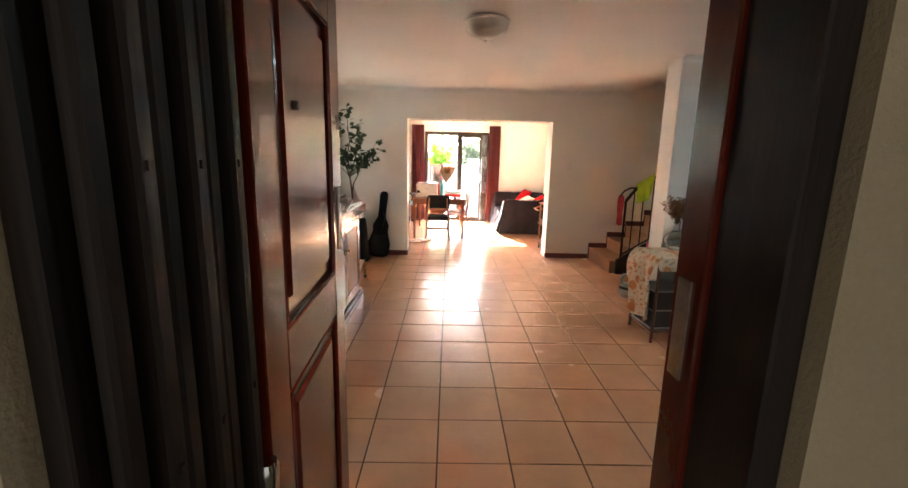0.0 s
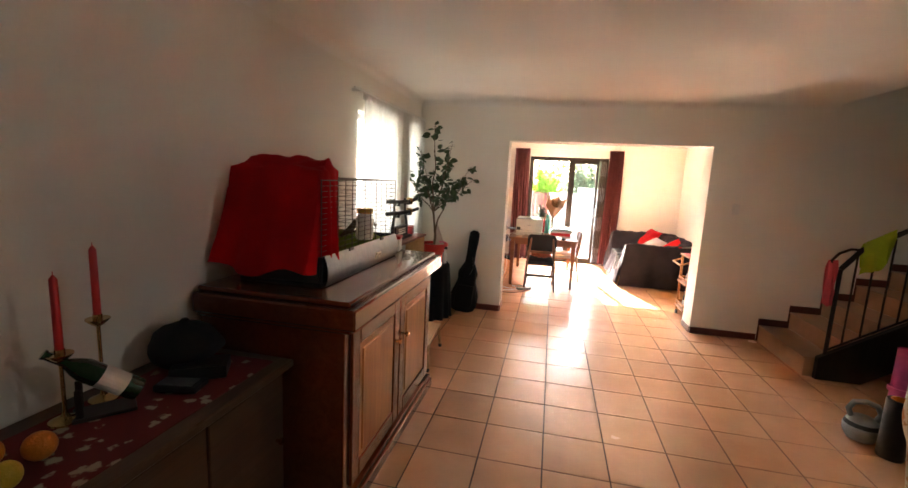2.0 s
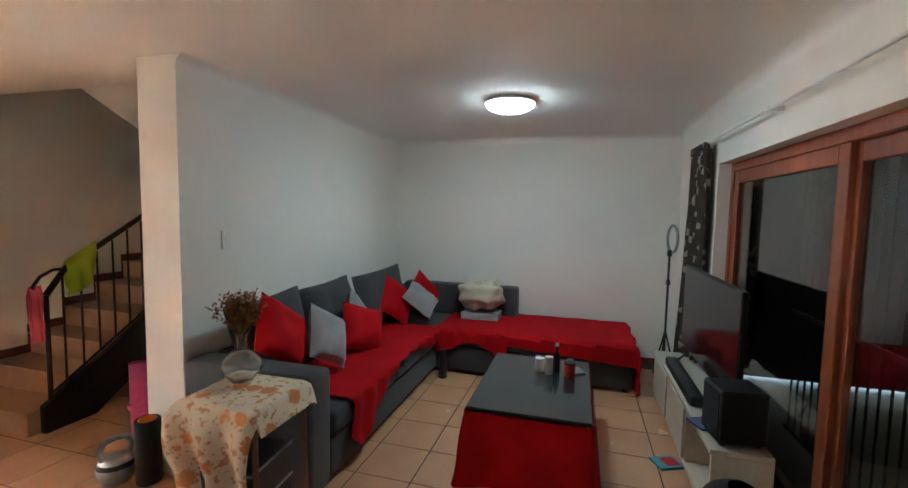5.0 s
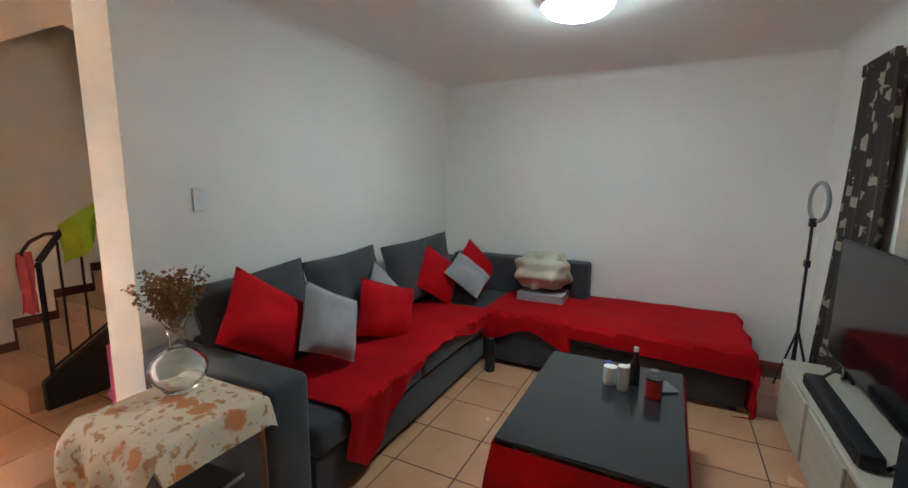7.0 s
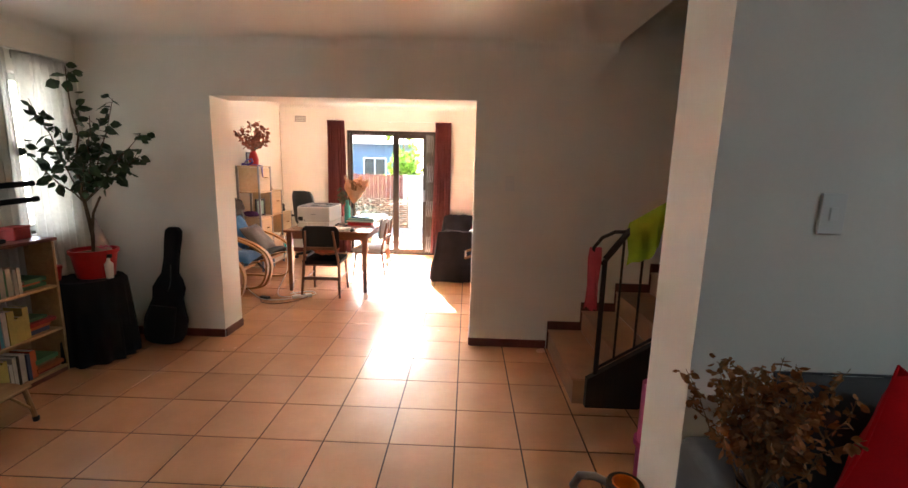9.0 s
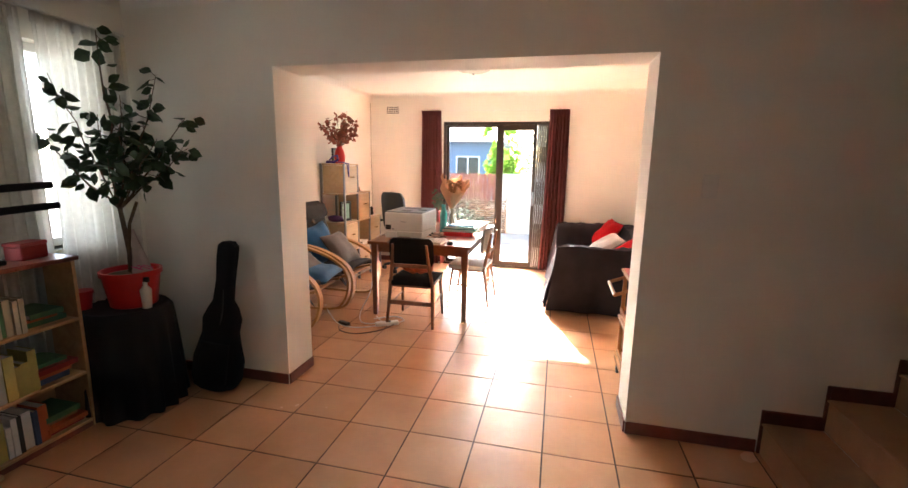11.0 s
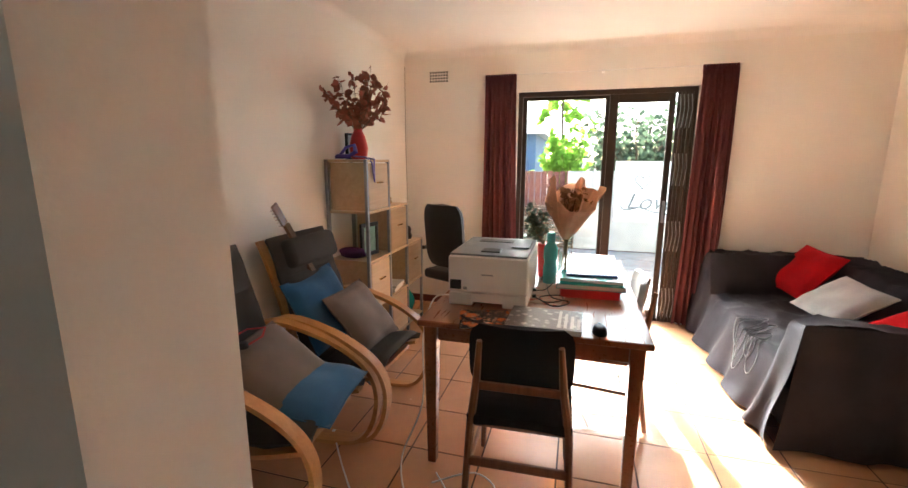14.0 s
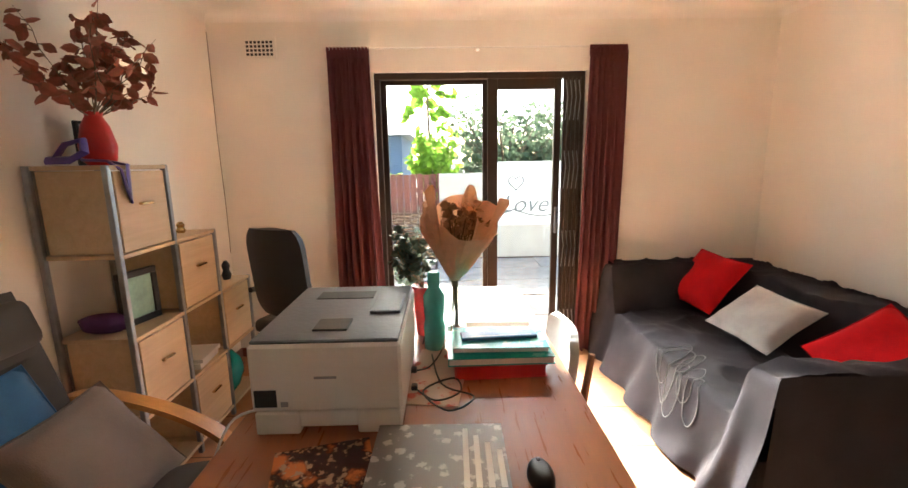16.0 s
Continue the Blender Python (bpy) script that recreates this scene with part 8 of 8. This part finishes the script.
part("wall", B(0.1, 0.92, 0, 0.2, 0.66, 1.52), M_GREYW, lw)
txt = bpy.data.curves.new("lettering", "FONT")
txt.body, txt.size, txt.shear, txt.extrude = "Love", 0.40, 0.35, 0.004
tmp = bpy.data.objects.new("lettering", txt)
scene.collection.objects.link(tmp)
bpy.context.view_layer.update()
me = bpy.data.meshes.new_from_object(tmp.evaluated_get(bpy.context.evaluated_depsgraph_get()))
bpy.data.objects.remove(tmp)
M_INK = mat("grey_paint", (0.16, 0.17, 0.17), 0.7, var=0.1)
me.materials.clear()
me.materials.append(M_INK)
word = new("lettering", me)
word.parent = lw
word["label"] = "painted word Love"
word.matrix_basis = pose(1.10, -0.036, 0.88, 90, 0, 0)
swash = [(1.02, -0.036, 0.93), (1.06, -0.036, 0.87), (1.16, -0.036, 0.86), (1.32, -0.036, 0.92), (1.55, -0.036, 0.84), (1.80, -0.036, 0.80), (2.05, -0.036, 0.85), (2.25, -0.036, 0.97)]
part("swash", tube(bmesh.new(), swash, 0.013, 6), M_INK, lw, "painted flourish", smooth=True)
heart = [(0.105 * math.sin(a) ** 3 * 1.2, -0.036, 0.008 * (13 * math.cos(a) - 5 * math.cos(2 * a) - 2 * math.cos(3 * a) - math.cos(4 * a))) for a in [2 * math.pi * k / 32 for k in range(32)]]
o = part("heart", tube(bmesh.new(), heart, 0.011, 6, closed=True), M_INK, lw, "painted heart outline")
o.location = (1.36, 0, 1.36)
M_WICK = mat("woven_twigs", (0.20, 0.13, 0.08), 0.9, var=0.4, scale=30, fine=120, bump=0.5)
wf = thing("wicker_fence", -3.0, 14.38, -0.12, 0, "low woven twig fence along the patio", "fence")
bm = bmesh.new()
for k in range(16):
    z = 0.03 + 0.052 * k
    tube(bm, [(0.12 * i, 0.03 * (-1) ** (i + k), z + 0.012 * noise.noise(Vector((i, k, 0)))) for i in range(28)], 0.02, 5)
ob = part("weave", bm, M_WICK, wf)
for i in range(14):
    part("stake", tube(bmesh.new(), [(0.12 + 0.24 * i, 0, 0), (0.12 + 0.24 * i, 0, 0.92)], 0.018, 6), M_WICK, wf)
M_FENCE = wood("red_brown_fence", (0.12, 0.035, 0.022), (0.22, 0.07, 0.045), 0.7, 5)
pf = thing("plank_fence", -5.0, 14.85, -0.2, 0, "red-brown upright plank fence", "fence")
for k in range(48):
    part("plank", B(k * 0.115, k * 0.115 + 0.105, 0, 0.02, 0, 1.50 + 0.01 * ((k * 7) % 3)), M_FENCE, pf)
for z in (0.4, 1.2):
    part("rail", B(0, 5.5, 0.02, 0.05, z, z + 0.07), M_FENCE, pf)
pp2 = thing("potted_shrub", -0.16, 11.35, -0.045, 0, "bushy grey-green shrub in a terracotta pot", "plant")
part("pot", lathe(bmesh.new(), [(0.10, 0), (0.15, 0.30), (0.165, 0.30), (0.165, 0.34), (0.14, 0.34), (0, 0.32)], 20), mat("terracotta", (0.38, 0.14, 0.07), 0.8, var=0.2, scale=10), pp2, smooth=True)
rr = random.Random(17)
tw = [((rr.gauss(0, 0.14), rr.gauss(0, 0.14), rr.uniform(0.5, 0.95)), 0.006) for k in range(18)]
leafy(pp2, (0, 0, 0.32), tw, 0.06, 22, 0.08, 18, mat("grey_leaf", (0.09, 0.12, 0.08), 0.7, var=0.4, scale=20), M_BARK)


def garden_tree(x, y, h0, h1, rad, n, leaf, material, label, seed, squash=1.0, name="tree"):
    e = thing(name, x, y, -0.2, 0, label, "tree")
    r = random.Random(seed)
    part("trunk", tube(bmesh.new(), [(0, 0, 0), (0.05, 0, h0 * 0.6), (0.0, 0.02, h0 + 0.4)], [rad * 0.10, rad * 0.08, rad * 0.06], 8), M_BARK, e, smooth=True)
    tw = []
    for k in range(n):
        a, b = r.uniform(0, 2 * math.pi), r.uniform(0, 1)
        tw.append(((rad * squash * math.cos(a) * r.uniform(0.35, 1), rad * math.sin(a) * r.uniform(0.35, 1), h0 + (h1 - h0) * b * (1 - 0.15 * r.random())), rad * 0.02))
    leafy(e, (0, 0.02, h0 * 0.8), tw, leaf, 42, rad * 0.28, seed, material, M_BARK)
    return e


M_LIME = sheer("sunlit_lime_leaf", (0.24, 0.40, 0.05), 0.55)
M_OLIVE = sheer("olive_leaf", (0.13, 0.17, 0.10), 0.45)
garden_tree(0.02, 15.6, 1.2, 2.55, 0.50, 40, 0.13, M_LIME, "bright green broad-leaved young tree behind the fence", 31, name="broadleaf_tree")
palm = thing("tall_shrub", -0.10, 15.9, -0.2, 0, "tall thin stem with a tuft of drooping leaves", "tree")
part("trunk", tube(bmesh.new(), [(0, 0, 0), (0.03, 0, 1.6), (-0.02, 0, 3.1)], [0.04, 0.03, 0.02], 8), M_BARK, palm, smooth=True)
leafy(palm, (-0.02, 0, 3.05), [((0.5 * math.cos(a), 0.5 * math.sin(a), 2.9 + 0.5 * math.sin(3 * a)), 0.012) for a in [2 * math.pi * k / 9 for k in range(9)]], 0.24, 12, 0.08, 33, M_LIME, M_BARK)
garden_tree(2.0, 20.5, 1.0, 3.5, 2.0, 90, 0.17, M_OLIVE, "wide grey-green tree across the garden", 35)
garden_tree(4.9, 21.5, 1.0, 4.0, 2.2, 90, 0.18, M_OLIVE, "wide grey-green tree across the garden", 36)
garden_tree(-5.5, 19.5, 0.4, 1.9, 1.8, 36, 0.2, M_OLIVE, "low spreading bush by the blue house", 37, name="bush")
garden_tree(-2.4, 19.0, 0.3, 1.55, 1.4, 36, 0.18, M_LIME, "low yellow-green bush behind the fence", 38, name="bush")
house = thing("neighbour_house", -9.0, 24.0, -0.2, 0, "blue-grey single-storey house with a pale metal roof", "house")
M_BLUEH = mat("blue_grey_wall", (0.16, 0.22, 0.32), 0.8, var=0.12, scale=2)
M_ROOF = mat("pale_metal_roof", (0.50, 0.54, 0.58), 0.45, var=0.1, scale=2)
part("wall", B(0, 7.6, 0, 6, 0, 2.75), M_BLUEH, house)
bm = bmesh.new()
v = [bm.verts.new(c) for c in ((-0.4, -0.5, 2.72), (8.0, -0.5, 2.72), (8.0, 6.5, 2.72), (-0.4, 6.5, 2.72), (2.4, 3.0, 4.7), (5.2, 3.0, 4.7))]
for f in ((0, 1, 5, 4), (1, 2, 5), (2, 3, 4, 5), (3, 0, 4), (3, 2, 1, 0)):
    bm.faces.new([v[i] for i in f])
part("roof", bm, M_ROOF, house, "pale metal hip roof")
for x in (1.0, 3.4, 5.8):
    w = part("window", boxes((x, x + 1.1, -0.03, 0.02, 0.9, 2.1)), M_WHITEW, house)
    part("pane", boxes((x + 0.06, x + 0.52, -0.04, -0.03, 0.96, 2.04), (x + 0.58, x + 1.04, -0.04, -0.03, 0.96, 2.04)), M_BLKGLASS, w)

# ---- floor tiles ----
PITCH, TX, TY = 0.377, 0.262, 7.46
tile_mesh = data("tile", B(-0.1843, 0.1843, -0.1843, 0.1843, -0.012, 0.0, bev=0.0006), M_TILE)
for i in range(-6, 16):
    for j in range(-20, 9):
        cx, cy = TX + PITCH * (i + 0.5), TY + PITCH * (j + 0.5)
        if cy > YO + 0.15:
            slab = floor_back if XL - 0.1 < cx < XR + 0.2 and cy < YB + 0.15 else None
        elif cx < 2.52:
            slab = floor_hall if cx > XL - 0.1 and cy > 0.3 else None
        else:
            slab = floor_lounge if cx < XF and cy > YW - 0.1 else None
        if slab:
            t = new("tile", tile_mesh)
            t.parent = slab
            t.location = (cx, cy, 0.0)
